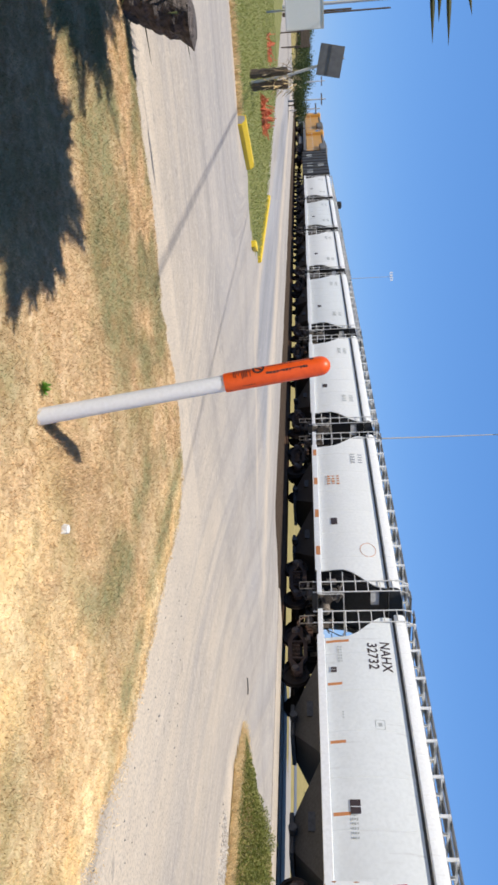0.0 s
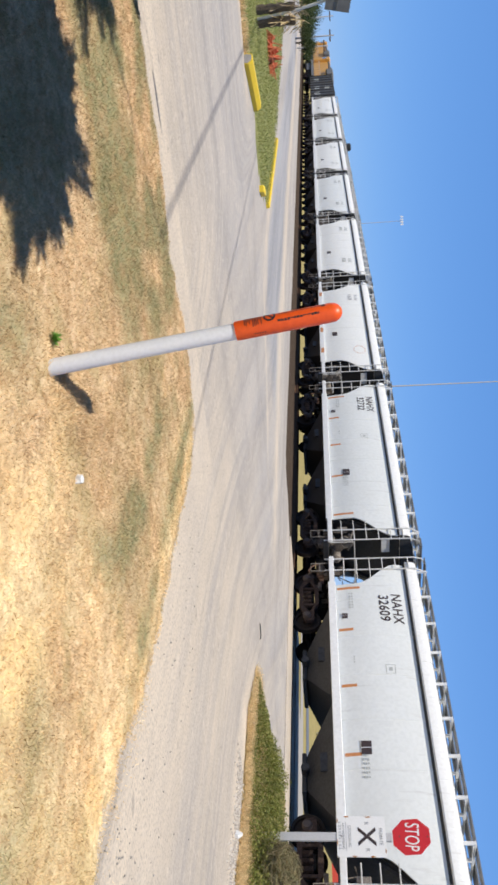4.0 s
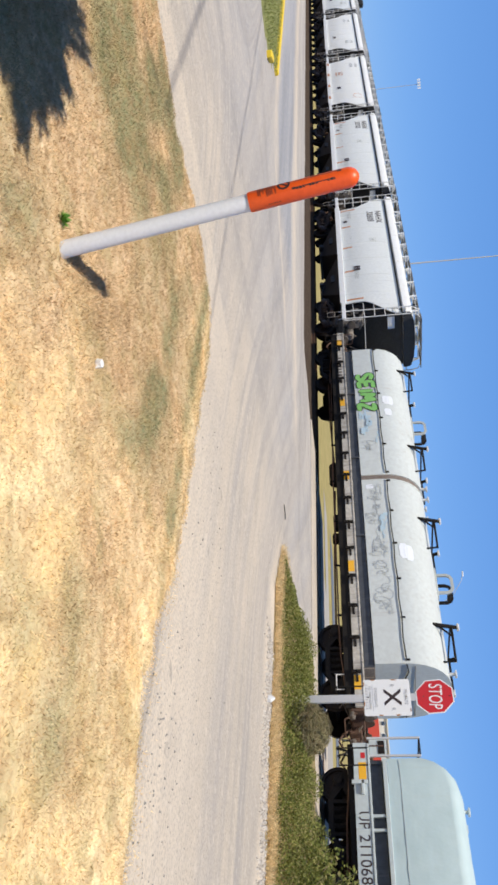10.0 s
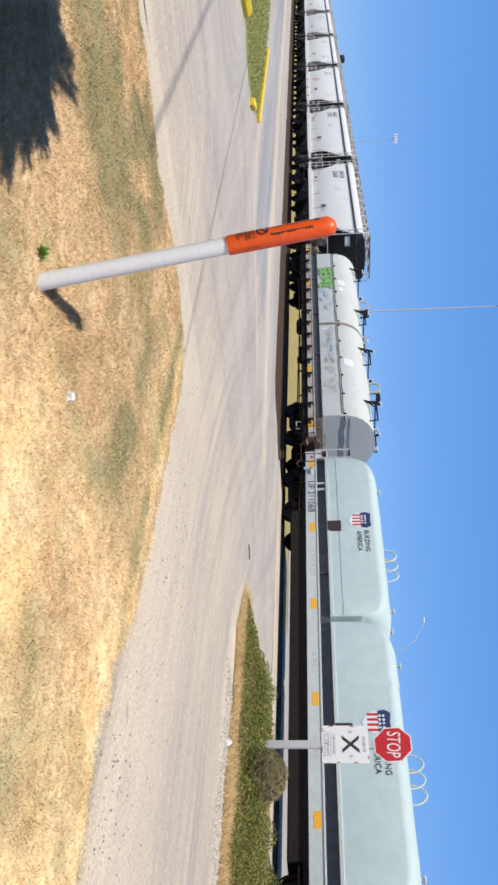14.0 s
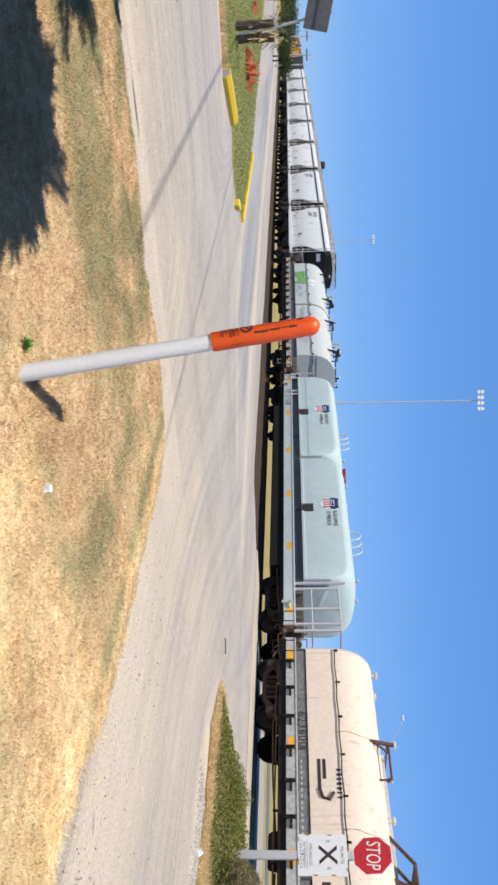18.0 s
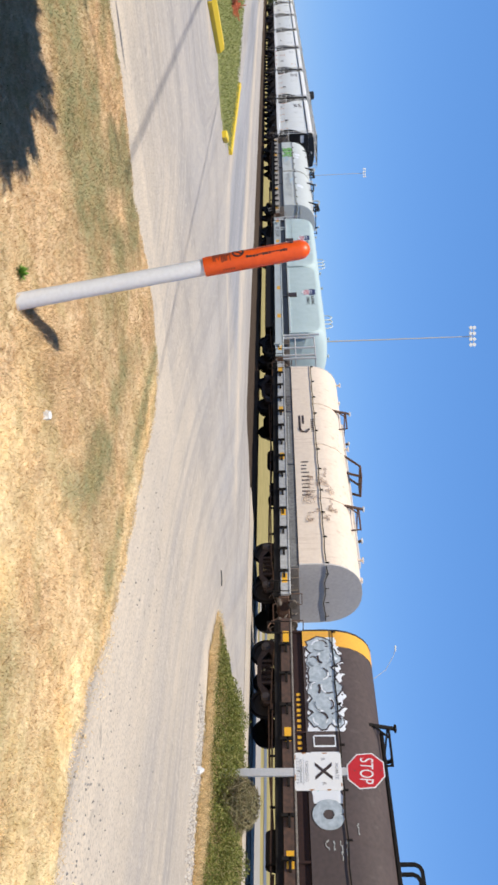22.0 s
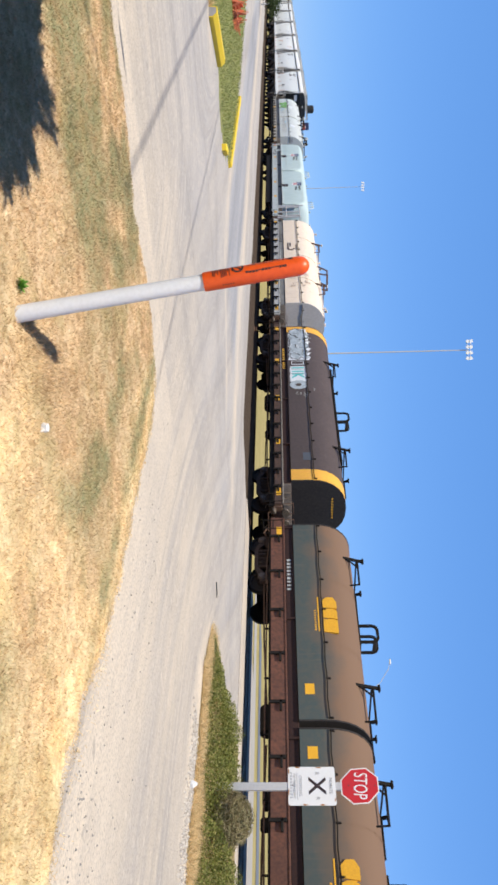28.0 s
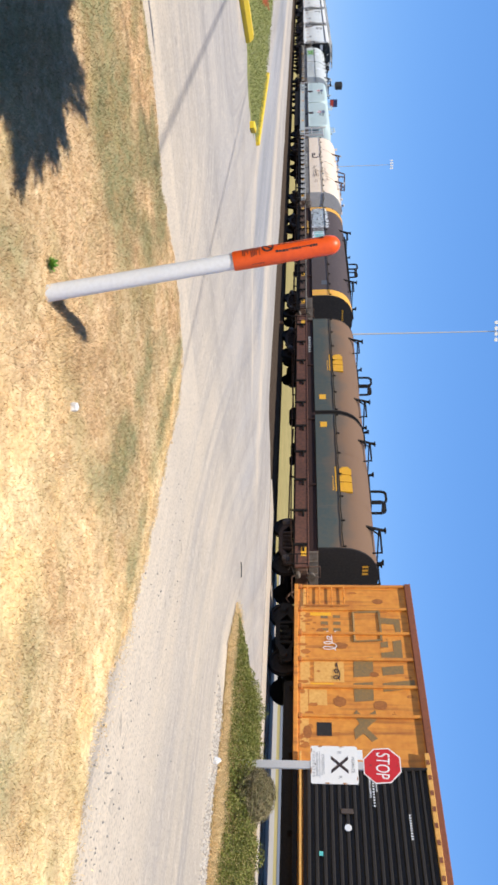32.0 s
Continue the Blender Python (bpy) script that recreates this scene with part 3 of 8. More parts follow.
def rough_edge(x, y, s=1.0, a=0.2):
    return a * (noise.noise((x * s, y * s, 3.1)) + 0.5 * noise.noise((x * s * 3.3, y * s * 3.3, 7.7)))


def quad(x0, x1, y0, y1, z, n=1):
    return [(x0, y0, z), (x1, y0, z), (x1, y1, z), (x0, y1, z)], [(0, 1, 2, 3)]


sheet("ground", "flat dry yellow grassland reaching the horizon", "ground", *quad(-2500, 2500, -2500, 2500, -0.18), FIELD)


BED_EDGE = 14.4


def road_z(x, y):
    dip = 0.06 * max(0.0, min(1.0, (y - 13.0) / 5.0))
    return -dip + 0.006 * noise.noise((x * 0.35, y * 0.35, 0)) + 0.002 * noise.noise((x * 2, y * 2, 5))


def clamp(a):
    return max(0.0, min(1.0, a))


def on_road(x, y):
    lane = x > -8 and 3.6 < y < 10.6
    far = BED_EDGE + 3.5 * clamp((x + 21.4) / 0.9) + 0.25 * noise.noise((x * 0.15, 0, 4))
    return lane or (x < -5.0 and y < (min(far, 17.95) if x < -7.4 else 10.6))


near = lambda x, y: -19.96 < x < 4.04 and y > 3.6
v, f = grid(-130, 26, -12, 18.2, 0.24, lambda x, y: on_road(x, y) and not near(x, y), road_z)
v2, f2 = grid(-19.96, 4.04, 3.6, 18.2, 0.12, on_road, road_z)
f += [tuple(i + len(v) for i in q) for q in f2]
v += v2
road = sheet("road", "pale grey-beige worn gravel paving of a road junction", "road", v, f, ROAD)


# worn darker wheel tracks, curving from the lane into the crossing
def curve(points, n=24):
    out = []
    for i in range(n + 1):
        t = i / n
        out.append(tuple(((1 - t) ** 2) * p + 2 * t * (1 - t) * q + t * t * r for p, q, r in zip(*points)))
    return out


runs = [(np.array(curve(pts)), w) for pts, w in (
    (((12, 5.9), (-6.0, 5.9), (-15, 17.5)), 0.16), (((12, 7.5), (-4.5, 7.6), (-12.5, 17.5)), 0.22), (((8, 5.2), (-6.0, 5.0), (-11.5, -10)), 0.14), (((12, 8.6), (-6, 8.7), (-14, 12.5)), 0.12), (((12, 6.5), (-9.0, 6.6), (-19, 14.5)), 0.10), (((12, 7.0), (-12.0, 7.2), (-30, 9.5)), 0.10),
    (((-60, 9.4), (-22, 9.3), (-13.5, 17.8)), 0.25), (((-60, 11.0), (-25, 11.0), (-16, 17.8)), 0.3), (((-60, 7.6), (-16, 7.8), (-9.5, -10)), 0.16), (((-9.0, -12), (-9.4, 4), (-9.8, 17.8)), 0.18), (((-14.2, -12), (-14.2, 4), (-14.4, 17.8)), 0.2), (((-10.8, -12), (-10.9, 4), (-11.3, 17.8)), 0.16), (((-40, 12.8), (-24, 13.5), (-8, 13.2)), 0.3))]
pv = np.array([(p[0], p[1]) for p in v])
wear = np.zeros(len(pv))
runs.append((np.array(curve(((-16.6, 4.8), (-14.6, 6.3), (-12.8, 9.4)))), 0.35))
for line, w in runs:
    for a, b in zip(line[:-1], line[1:]):
        k = np.clip(((pv - a) @ (b - a)) / max(1e-9, (b - a) @ (b - a)), 0, 1)
        d = np.hypot(*(pv - (a + k[:, None] * (b - a))).T)
        wear = np.maximum(wear, np.exp(-((d / w) ** 2)) * 0.28)
rag = np.array([0.7 + 0.6 * noise.noise((x * 0.25, y * 0.4, 8)) + 0.3 * noise.noise((x * 1.2, y * 1.5, 1)) for x, y in pv])
road.data.attributes.new("wear", "FLOAT", "POINT").data.foreach_set("value", np.clip(wear * rag, 0, 1))


def soft_step(a, lo, hi):
    t = np.clip((a - lo) / (hi - lo), 0, 1)
    return t * t * (3 - 2 * t)


# streaks follow the lane, fan out over the junction and turn into the side road
px, py = pv[:, 0], pv[:, 1]
fan = soft_step(-px, 5.0, 20.0)
low, high = 4.25 + 1.5 * fan, 9.6 + 8.0 * fan
across = (py - low) / (high - low) * 5.35
side = soft_step(-py, -4.6, -2.5)
flow = np.stack([across * (1 - side) + side * (px + 12), px * (1 - side) + side * py, 0 * px], 1)
road.data.attributes.new("flow", "FLOAT_VECTOR", "POINT").data.foreach_set("vector", flow.ravel())
# the asphalt lane beside the track bends away and runs out in the junction
lane_in = np.interp(px, (-130, -29, -21, -19, -17.4, -16.6, -15.8, -14), (6.4, 6.5, 6.8, 7.1, 7.5, 8.5, 9.4, 10.6))
lane_out = np.interp(px, (-130, -40, -31, -27, -22.7, -20.4, -17.9, -14), (9.3, 9.4, 9.8, 10.0, 10.0, 10.4, 10.8, 11.4))
ragged_side = np.array([0.25 * noise.noise((x * 0.5, y * 0.5, 2)) for x, y in pv])
asphalt = soft_step(py + ragged_side - lane_in, -0.25, 0.3) * (1 - soft_step(py + ragged_side - lane_out, -0.35, 0.25)) * soft_step(-px, 14.6, 19.5)
tar = np.maximum(asphalt, 0.5 * soft_step(-px, 7.0, 13.0))
road.data.attributes.new("tar", "FLOAT", "POINT").data.foreach_set("value", tar)
edge = np.array([noise.noise((x * 1.1, y * 1.1, 6)) + 0.5 * noise.noise((x * 4, y * 4, 6)) for x, y in pv])
sand = np.where(px > -7.4, np.maximum(0.8 - 0.8 * soft_step(py + 0.5 * edge - 0.5 * soft_step(px, -5.5, -3.0), 4.2, 6.3), soft_step(py + 0.3 * edge, 8.7, 9.6)), 0)
sand = np.maximum(sand, 0.75 * np.exp(-((px + 7.1 - 0.25 * edge) / 0.35) ** 2) * (py < 4.4))
sand = np.maximum(sand, 0.7 * np.exp(-((px + 17.1 - 0.3 * edge) / 0.4) ** 2) * (py < 3))
sand = np.maximum(sand, 0.85 * soft_step(-px, 12, 17) * np.exp(-((py - lane_out - 0.75 - 0.2 * edge) / 0.6) ** 2))
sand = np.maximum(sand, 0.8 * soft_step(-px, 13, 16) * (1 - soft_step(-px, 24, 30)) * np.exp(-((py - lane_in + 0.35 - 0.15 * edge) / 0.3) ** 2))
sand = np.clip(sand, 0, 1)
road.data.attributes.new("sand", "FLOAT", "POINT").data.foreach_set("value", np.clip(sand * (0.75 + 0.5 * edge), 0, 1))


def lawn_inside(x, y):
    e = rough_edge(x, y, 1.1, 0.12) + rough_edge(x, y, 4.0, 0.11)
    if x < -6.62 - 0.2 * clamp(2.3 - y) + e or y > 4.22 - 0.22 * math.exp(-(((x + 2.5) / 0.5) ** 2)) + e:
        return False
    cx, cy, r = -5.8, 3.42, 0.82
    if x < cx and y > cy:
        return math.hypot(x - cx, y - cy) < r + e
    return True


def lawn_z(x, y):
    rim = max(0.0, min(1.0, min(x + 7.0, 4.37 - y) / 0.45))
    return 0.013 + rim * (0.03 + 0.025 * noise.noise((x * 0.8, y * 0.8, 2)) + 0.012 * noise.noise((x * 5, y * 5, 2)))


def bleached(x, y):
    """How far the sun has bleached the grass: most near the open corner and along the lane."""
    a = (x + 3.15) / 1.7 + 0.2 * (y - 2.0) + 0.1 + 0.9 * noise.noise((x * 0.8, y * 0.8, 5)) + 0.6 * noise.noise((x * 2.3, y * 2.3, 5))
    rim = 0.9 * clamp((y - 3.55 + 0.3 * noise.noise((x * 0.7, y, 1))) / 0.4)
    return clamp(max(a, rim + 0.3 * noise.noise((x * 3, y * 3, 5))) * 0.9)


def olive(x, y):
    """Greener grass: towards the side road, and in a belt along the lane."""
    n = noise.noise((x * 0.9, y * 0.9, 9)) + 0.8 * noise.noise((x * 2.6, y * 2.6, 4))
    corner = clamp((-x - 4.2) / 1.0) * clamp((3.1 - y) / 1.0) * 1.0
    belt = math.exp(-(((y - 3.13 + 0.22 * (x + 4.4) ** 2) / 0.17) ** 2)) * clamp((-x - 3.1) / 0.5) * (1.35 if x > -5.2 else 0.9)
    belt2 = math.exp(-(((y - 3.82 - 0.03 * (x + 4.4)) / 0.10) ** 2)) * clamp((-x - 2.6) / 0.6) * 0.7
    clump = 0.9 * math.exp(-((x + 5.63) ** 2 + (y - 3.2) ** 2) / 0.07) + 0.5 * math.exp(-((x + 2.95) ** 2 + (y - 1.3) ** 2) / 0.06)
    clump = max(clump, 0.7 * math.exp(-((x + 2.79) ** 2 + (y - 2.29) ** 2) / 0.012))
    return clamp((max(corner, belt, belt2, clump) + 0.2) * (0.50 + 1.4 * n) + 0.25 * max(0.0, n - 0.35))


v, f = grid(-7.2, 9.0, -9.0, 4.5, 0.06, lawn_inside, lawn_z)
v = settle(v, f, -0.01)
lawn = sheet("lawn", "sunburnt tan mown lawn with olive and bleached patches", "lawn", v, f, GRASS)


def tufts(name, label, mat, places, h, w, seed, lean=0.6, category="grass", lying=0.0):
    """Many short blades in one mesh."""
    rnd = np.random.default_rng(seed)
    n = len(places)
    p = np.array(places)
    a = rnd.uniform(0, 2 * math.pi, n)
    hh = h * rnd.uniform(0.4, 1.2, n)
    ww = w * rnd.uniform(0.6, 1.3, n)
    l = rnd.uniform(-lean, lean, (n, 2)) * hh[:, None]
    if lying:
        l = np.stack([-np.sin(a), np.cos(a)], 1) * (lying * rnd.uniform(0.6, 1.4, n))[:, None]
    side = np.stack([np.cos(a), np.sin(a), 0 * a], 1) * ww[:, None] / 2
    top = p + np.stack([l[:, 0], l[:, 1], hh], 1)
    vs = np.stack([p - side, p + side, top], 1).reshape(-1, 3)
    me = bpy.data.meshes.new(name)
    me.vertices.add(3 * n)
    me.vertices.foreach_set("co", vs.ravel())
    me.loops.add(3 * n)
    me.loops.foreach_set("vertex_index", np.arange(3 * n))
    me.polygons.add(n)
    me.polygons.foreach_set("loop_start", np.arange(n) * 3)
    me.update(calc_edges=True)
    me.materials.append(mat)
    return tagged(new(name, me), label, category, kind="stuff")


lawn.data.attributes.new("bleach", "FLOAT", "POINT").data.foreach_set("value", [bleached(p[0], p[1]) for p in v])
lawn.data.attributes.new("olive", "FLOAT", "POINT").data.foreach_set("value", [olive(p[0], p[1]) for p in v])
rnd = random.Random(5)
places, fade, tint = [], [], []
while len(places) < 330000:
    x, y = rnd.uniform(-7.1, -0.8), rnd.uniform(-1.2, 4.6)
    if math.hypot(x, y) < 1.9:
        continue
    loose = 0.05 + 0.13 * clamp((x + 4.2) / 1.2) * clamp((y - 3.2) / 0.6)
    stray = (rnd.gauss(0, 0.05), rnd.gauss(0, loose))
    if not lawn_inside(x + stray[0], y + stray[1]):
        continue
    if rnd.random() > 0.72 + 0.5 * noise.noise((x * 2.2, y * 2.2, 1)) + 0.35 * noise.noise((x * 9, y * 9, 4)):
        continue
    if rnd.random() < 0.55 * bleached(x, y):
        continue
    places.append((x, y, lawn_z(x, y) - 0.002 if lawn_inside(x, y) else 0.0))
    fade.append(bleached(x, y) * rnd.uniform(0.6, 1.1))
    tint.append(olive(x, y) * rnd.uniform(0.3, 1.4))
blades = tufts("dry_lawn_grass", "short tan dry grass blades with olive and bleached patches", BLADES, places, 0.019, 0.0052, 1, 1.6)
blades.data.attributes.new("bleach", "FLOAT", "POINT").data.foreach_set("value", np.repeat(np.clip(fade, 0, 1), 3))
blades.data.attributes.new("olive", "FLOAT", "POINT").data.foreach_set("value", np.repeat(np.clip(tint, 0, 1), 3))

# longer straw round the foot of the marker post
places = []
while len(places) < 1500:
    t = rnd.random()
    x, y = -3.26 - 0.35 * t + rnd.gauss(0, 0.10), 1.66 + 0.55 * t + rnd.gauss(0, 0.12)
    places.append((x, y, lawn_z(x, y) - 0.002))
ring_blades = tufts("rough_lawn_grass", "longer dry grass left standing round the marker post", BLADES, places, 0.042, 0.005, 8, 0.9)
for key in ("bleach", "olive"):
    ring_blades.data.attributes.new(key, "FLOAT", "POINT").data.foreach_set("value", np.full(3 * len(places), 0.1))

# green island with its kerb
def island_inside(x, y):
    e = rough_edge(x, y, 0.8, 0.15)
    near = -17.35 - 1.4 * max(0.0, min(1.0, (y - 2.2) / 1.15)) + e * 0.4
    return x < near and y < min(5.95, 5.1 + (-18.75 - x) * 0.5) - 0.12 * max(0.0, -x - 27) + e * 0.15 and y > -40


v, f = grid(-75, -16.5, -12, 6.3, 0.3, island_inside, lambda x, y: 0.03 + 0.02 * noise.noise((x * 0.5, y * 0.5, 2)))
v = settle(v, f, -0.01)
sheet("grass_island", "green grass traffic island with browned patches", "grass", v, f, GREENGRASS)
places = []
while len(places) < 38000:
    x, y = -17 - 29 * rnd.random() ** 1.4, rnd.uniform(-2, 6.1)
    if island_inside(x, y):
        places.append((x, y, 0.03))
tufts("island_grass", "rough green grass on the traffic island", GREENBLADES, places, 0.07, 0.018, 3, 1.0)
places = []
while len(places) < 2500:
    t = rnd.random()
    places.append((-17.35 + rnd.uniform(-0.25, 0.2), -3 + 5 * t, 0.0))
tufts("island_edge_straw", "pale dry straw along the island edge", STRAW, places, 0.14, 0.02, 4, 0.8)

# second rough verge between the lane and the track
def verge_inside(x, y):
    e = rough_edge(x, y, 1.0, 0.2)
    return y > 9.6 + e and y < 17.4 and x > -8.9 + max(0, y - 10.0) * -0.30 + max(0, 10.2 - y) * 2.2 + e


def verge_z(x, y):
    rim = max(0.0, min(1.0, (y - 9.55) / 1.3)) * max(0.0, min(1.0, (x + 8.6 + max(0, y - 10) * 0.35) / 0.6))
    return 0.014 + rim * (0.02 + 0.04 * noise.noise((x, y, 4)) + 0.10 * max(0, 1 - abs(y - 11.2) / 1.3))


v, f = grid(-13, 30, 9.2, 17.6, 0.15, verge_inside, verge_z)
v = settle(v, f, -0.01)
sheet("verge", "weedy dirt verge between the lane and the railway", "verge", v, f, SOIL)
# loose stones
pebble = Shape()
for k in range(330):
    if k < 150:
        x, y = rnd.uniform(-6, 2), rnd.gauss(5.0, 0.45)
    elif k < 220:
        x, y = rnd.uniform(-7, 2), rnd.gauss(9.2, 0.2)
    else:
        x, y = rnd.uniform(-16, 1), rnd.uniform(4.6, 15)
    r = rnd.uniform(0.005, 0.014) * (1.3 if x > -2.6 and y < 4 else 0.8) * (0.8 if k >= 220 else 1)
    ring = [(x + r * math.cos(t) * rnd.uniform(0.7, 1.2), y + r * math.sin(t) * rnd.uniform(0.7, 1.2), road_z(x, y)) for t in (0, 1.05, 2.1, 3.14, 4.2, 5.2)]
    top = [(x + (p[0] - x) * 0.5, y + (p[1] - y) * 0.5, road_z(x, y) + r * 0.9) for p in ring]
    pebble.loft([ring, top])
for k in range(110):
    x, y = rnd.uniform(-2.7, -0.6), rnd.gauss(4.55, 0.28)
    r = rnd.uniform(0.004, 0.011)
    ring = [(x + r * math.cos(t) * rnd.uniform(0.7, 1.2), y + r * math.sin(t) * rnd.uniform(0.7, 1.2), road_z(x, y)) for t in (0, 1.05, 2.1, 3.14, 4.2, 5.2)]
    pebble.loft([ring, [(x + (p[0] - x) * 0.5, y + (p[1] - y) * 0.5, road_z(x, y) + r * 0.9) for p in ring]])
tagged(part("loose_stones", pebble, STONE), "small loose grey stones scattered along the road edges", "stones", kind="stuff")
crumbs = Shape()
for k in range(3200):
    x = rnd.uniform(-6.5, 1.5)
    y = 9.36 + rnd.gauss(0, 0.2) + 0.08 * math.sin(x * 3)
    r = rnd.uniform(0.008, 0.026)
    a = rnd.uniform(0, 6)
    ring = [(x + r * math.cos(t + a) * rnd.uniform(0.7, 1.2), y + r * math.sin(t + a) * rnd.uniform(0.7, 1.2), road_z(x, y)) for t in (0, 1.26, 2.5, 3.77, 5.0)]
    crumbs.loft([ring, [(x + (p[0] - x) * 0.5, y + (p[1] - y) * 0.5, road_z(x, y) + r * 0.8) for p in ring]])
tagged(part("crushed_stone", crumbs, CRUMB), "pale crushed stone along the weedy edge of the lane", "gravel", kind="stuff")
stick = Shape()
stick.tube([(-9.93, 10.3, 0.02), (-9.83, 10.45, 0.025), (-9.77, 10.53, 0.02)], 0.010, 6)
tagged(part("stick", stick, CABLE), "short dark stick lying on the paving", "stick")
litter = Shape()
litter.loft([[(-3.225 + 0.042 * math.cos(t), 2.23 + 0.03 * math.sin(t), 0.03) for t in (0, 1.2, 2.4, 3.6, 4.9)], [(-3.225 + 0.03 * math.cos(t + 0.3), 2.23 + 0.026 * math.sin(t), 0.075) for t in (0, 1.2, 2.4, 3.6, 4.9)]])
tagged(part("crumpled_paper", litter, SIGNWHITE), "crumpled white paper lying in the dry lawn", "litter")
litter = Shape()
litter.loft([[(-5.45 + 0.05 * math.cos(t), 9.3 + 0.035 * math.sin(t), 0.0) for t in (0, 1.2, 2.4, 3.6, 4.9)], [(-5.45 + 0.06 * math.cos(t + 0.4), 9.3 + 0.04 * math.sin(t), 0.05) for t in (0, 1.2, 2.4, 3.6, 4.9)], [(-5.45 + 0.02 * math.cos(t + 0.3), 9.3 + 0.02 * math.sin(t), 0.10) for t in (0, 1.2, 2.4, 3.6, 4.9)]])
tagged(part("crumpled_paper", litter, SIGNWHITE), "crumpled white paper at the edge of the weeds", "litter")

# land beyond the railway
sheet("far_road", "pale concrete road beyond the railway", "road", *quad(-27, 120, 27.0, 29.2, -0.165), PALE)
sheet("far_road", "pale concrete road crossing the railway", "road", *quad(-20.5, -8.5, 23.0, 27.0, -0.16), PALE)
sheet("far_road", "blue-grey asphalt road beyond the railway", "road", *quad(-29, 120, 32.2, 35.0, -0.165), PARKING)

# ---------------------------------------------------------------- railway
TRACK_Y, RAIL_Z, BODY_Z = 20.2, 0.0, 0.06
bal = Shape()
bed = np.random.default_rng(17)
rings = []
for x in [-600, -300] + list(np.arange(-130, -21.0, 0.5)) + [-20.9]:
    e = BED_EDGE - 0.25 + 0.3 * noise.noise((x * 0.4, 1, 2))
    rings.append([(x, e, -0.06), (x, e + 0.5, -0.03 + 0.03 * bed.random()), (x, 16.2, -0.07 + 0.04 * bed.random()), (x, 17.4, -0.12 + 0.05 * bed.random()), (x, 18.2, -0.15 + 0.03 * bed.random()), (x, 22.0, -0.15), (x, 23.2, -0.2)])
bal.loft(rings, caps=False, closed=False)
bal.loft([[(x, 17.3, -0.08), (x, 18.2, -0.13), (x, 22.0, -0.15), (x, 23.2, -0.2)] for x in (-8.0, 0, 30, 200)], caps=False, closed=False)
tagged(part("ballast_bed", bal, BALLAST), "dark grey crushed stone bed under the rails", "ballast", kind="structure")
railway = thing("railway_track", "rusty steel rails on dark wooden ties", "track", 0, TRACK_Y, RAIL_Z, kind="structure")
prof = [(-0.07, -0.16), (0.07, -0.16), (0.07, -0.145), (0.012, -0.125), (0.012, -0.045), (0.036, -0.035), (0.036, -0.004), (0.03, 0), (-0.03, 0), (-0.036, -0.004), (-0.036, -0.035), (-0.012, -0.045), (-0.012, -0.125), (-0.07, -0.145)]
for s in (-1, 1):
    r = Shape()
    r.loft([[(x, s * 0.7535 + a, b) for a, b in prof] for x in (-600, -60, -10, 40, 200)])
    part("rail", r, RAILTOP, railway)
t = Shape()
t.box(-0.11, 0.11, -1.3, 1.3, -0.32, -0.145, 0.012)
tie_mesh = t.mesh("tie", TIE)
x = -100.0
while x < 26:
    part("tie", tie_mesh, TIE, railway, at=pose(x, rnd.uniform(-0.04, 0.04), rnd.uniform(-0.01, 0.005), 0, 0, rnd.uniform(-1.5, 1.5)))
    x += 0.54
paving = Shape()
paving.box(-20.9, -8.0, -2.7, -0.83, -0.3, -0.012, 0.02)
paving.box(-20.9, -8.0, -0.67, 0.67, -0.3, -0.012, 0.02)
paving.box(-20.9, -8.0, 0.83, 2.9, -0.3, -0.012, 0.02)
part("crossing_paving", paving, ROAD, railway, "grey paving filled in between the rails at the crossing")

# ---------------------------------------------------------------- train
MOVERS, WHEELS = [], []
WHEEL_R = 0.457


def wheelset_mesh():
    s = Shape()
    for k in (-1, 1):
        s.disc((0, k * 0.69, 0), (0, k * 0.83, 0), [(0, 0.48 if k > 0 else 0.44), (0.0, WHEEL_R + 0.025), (0.25, WHEEL_R + 0.02), (0.3, WHEEL_R), (1.0, WHEEL_R - 0.006), (1.0, 0.37), (0.6, 0.35), (0.6, 0.16), (1.15, 0.13), (1.15, 0.0)] if k > 0 else
               [(0.0, WHEEL_R + 0.025), (0.25, WHEEL_R + 0.02), (0.3, WHEEL_R), (1.0, WHEEL_R - 0.006), (1.0, 0.37), (0.6, 0.35), (0.6, 0.16), (1.15, 0.13), (1.15, 0.0)], 28)
    s.tube([(0, -1.1, 0), (0, 1.1, 0)], 0.075, 10)
    for a in range(3):  # bolts on the axle ends
        s.tube([(0.045 * math.cos(2.1 * a), -1.1, 0.045 * math.sin(2.1 * a)), (0.045 * math.cos(2.1 * a), -1.13, 0.045 * math.sin(2.1 * a))], 0.014, 6)
    return s.mesh("wheelset", WHEELSTEEL)


WHEELSET = wheelset_mesh()


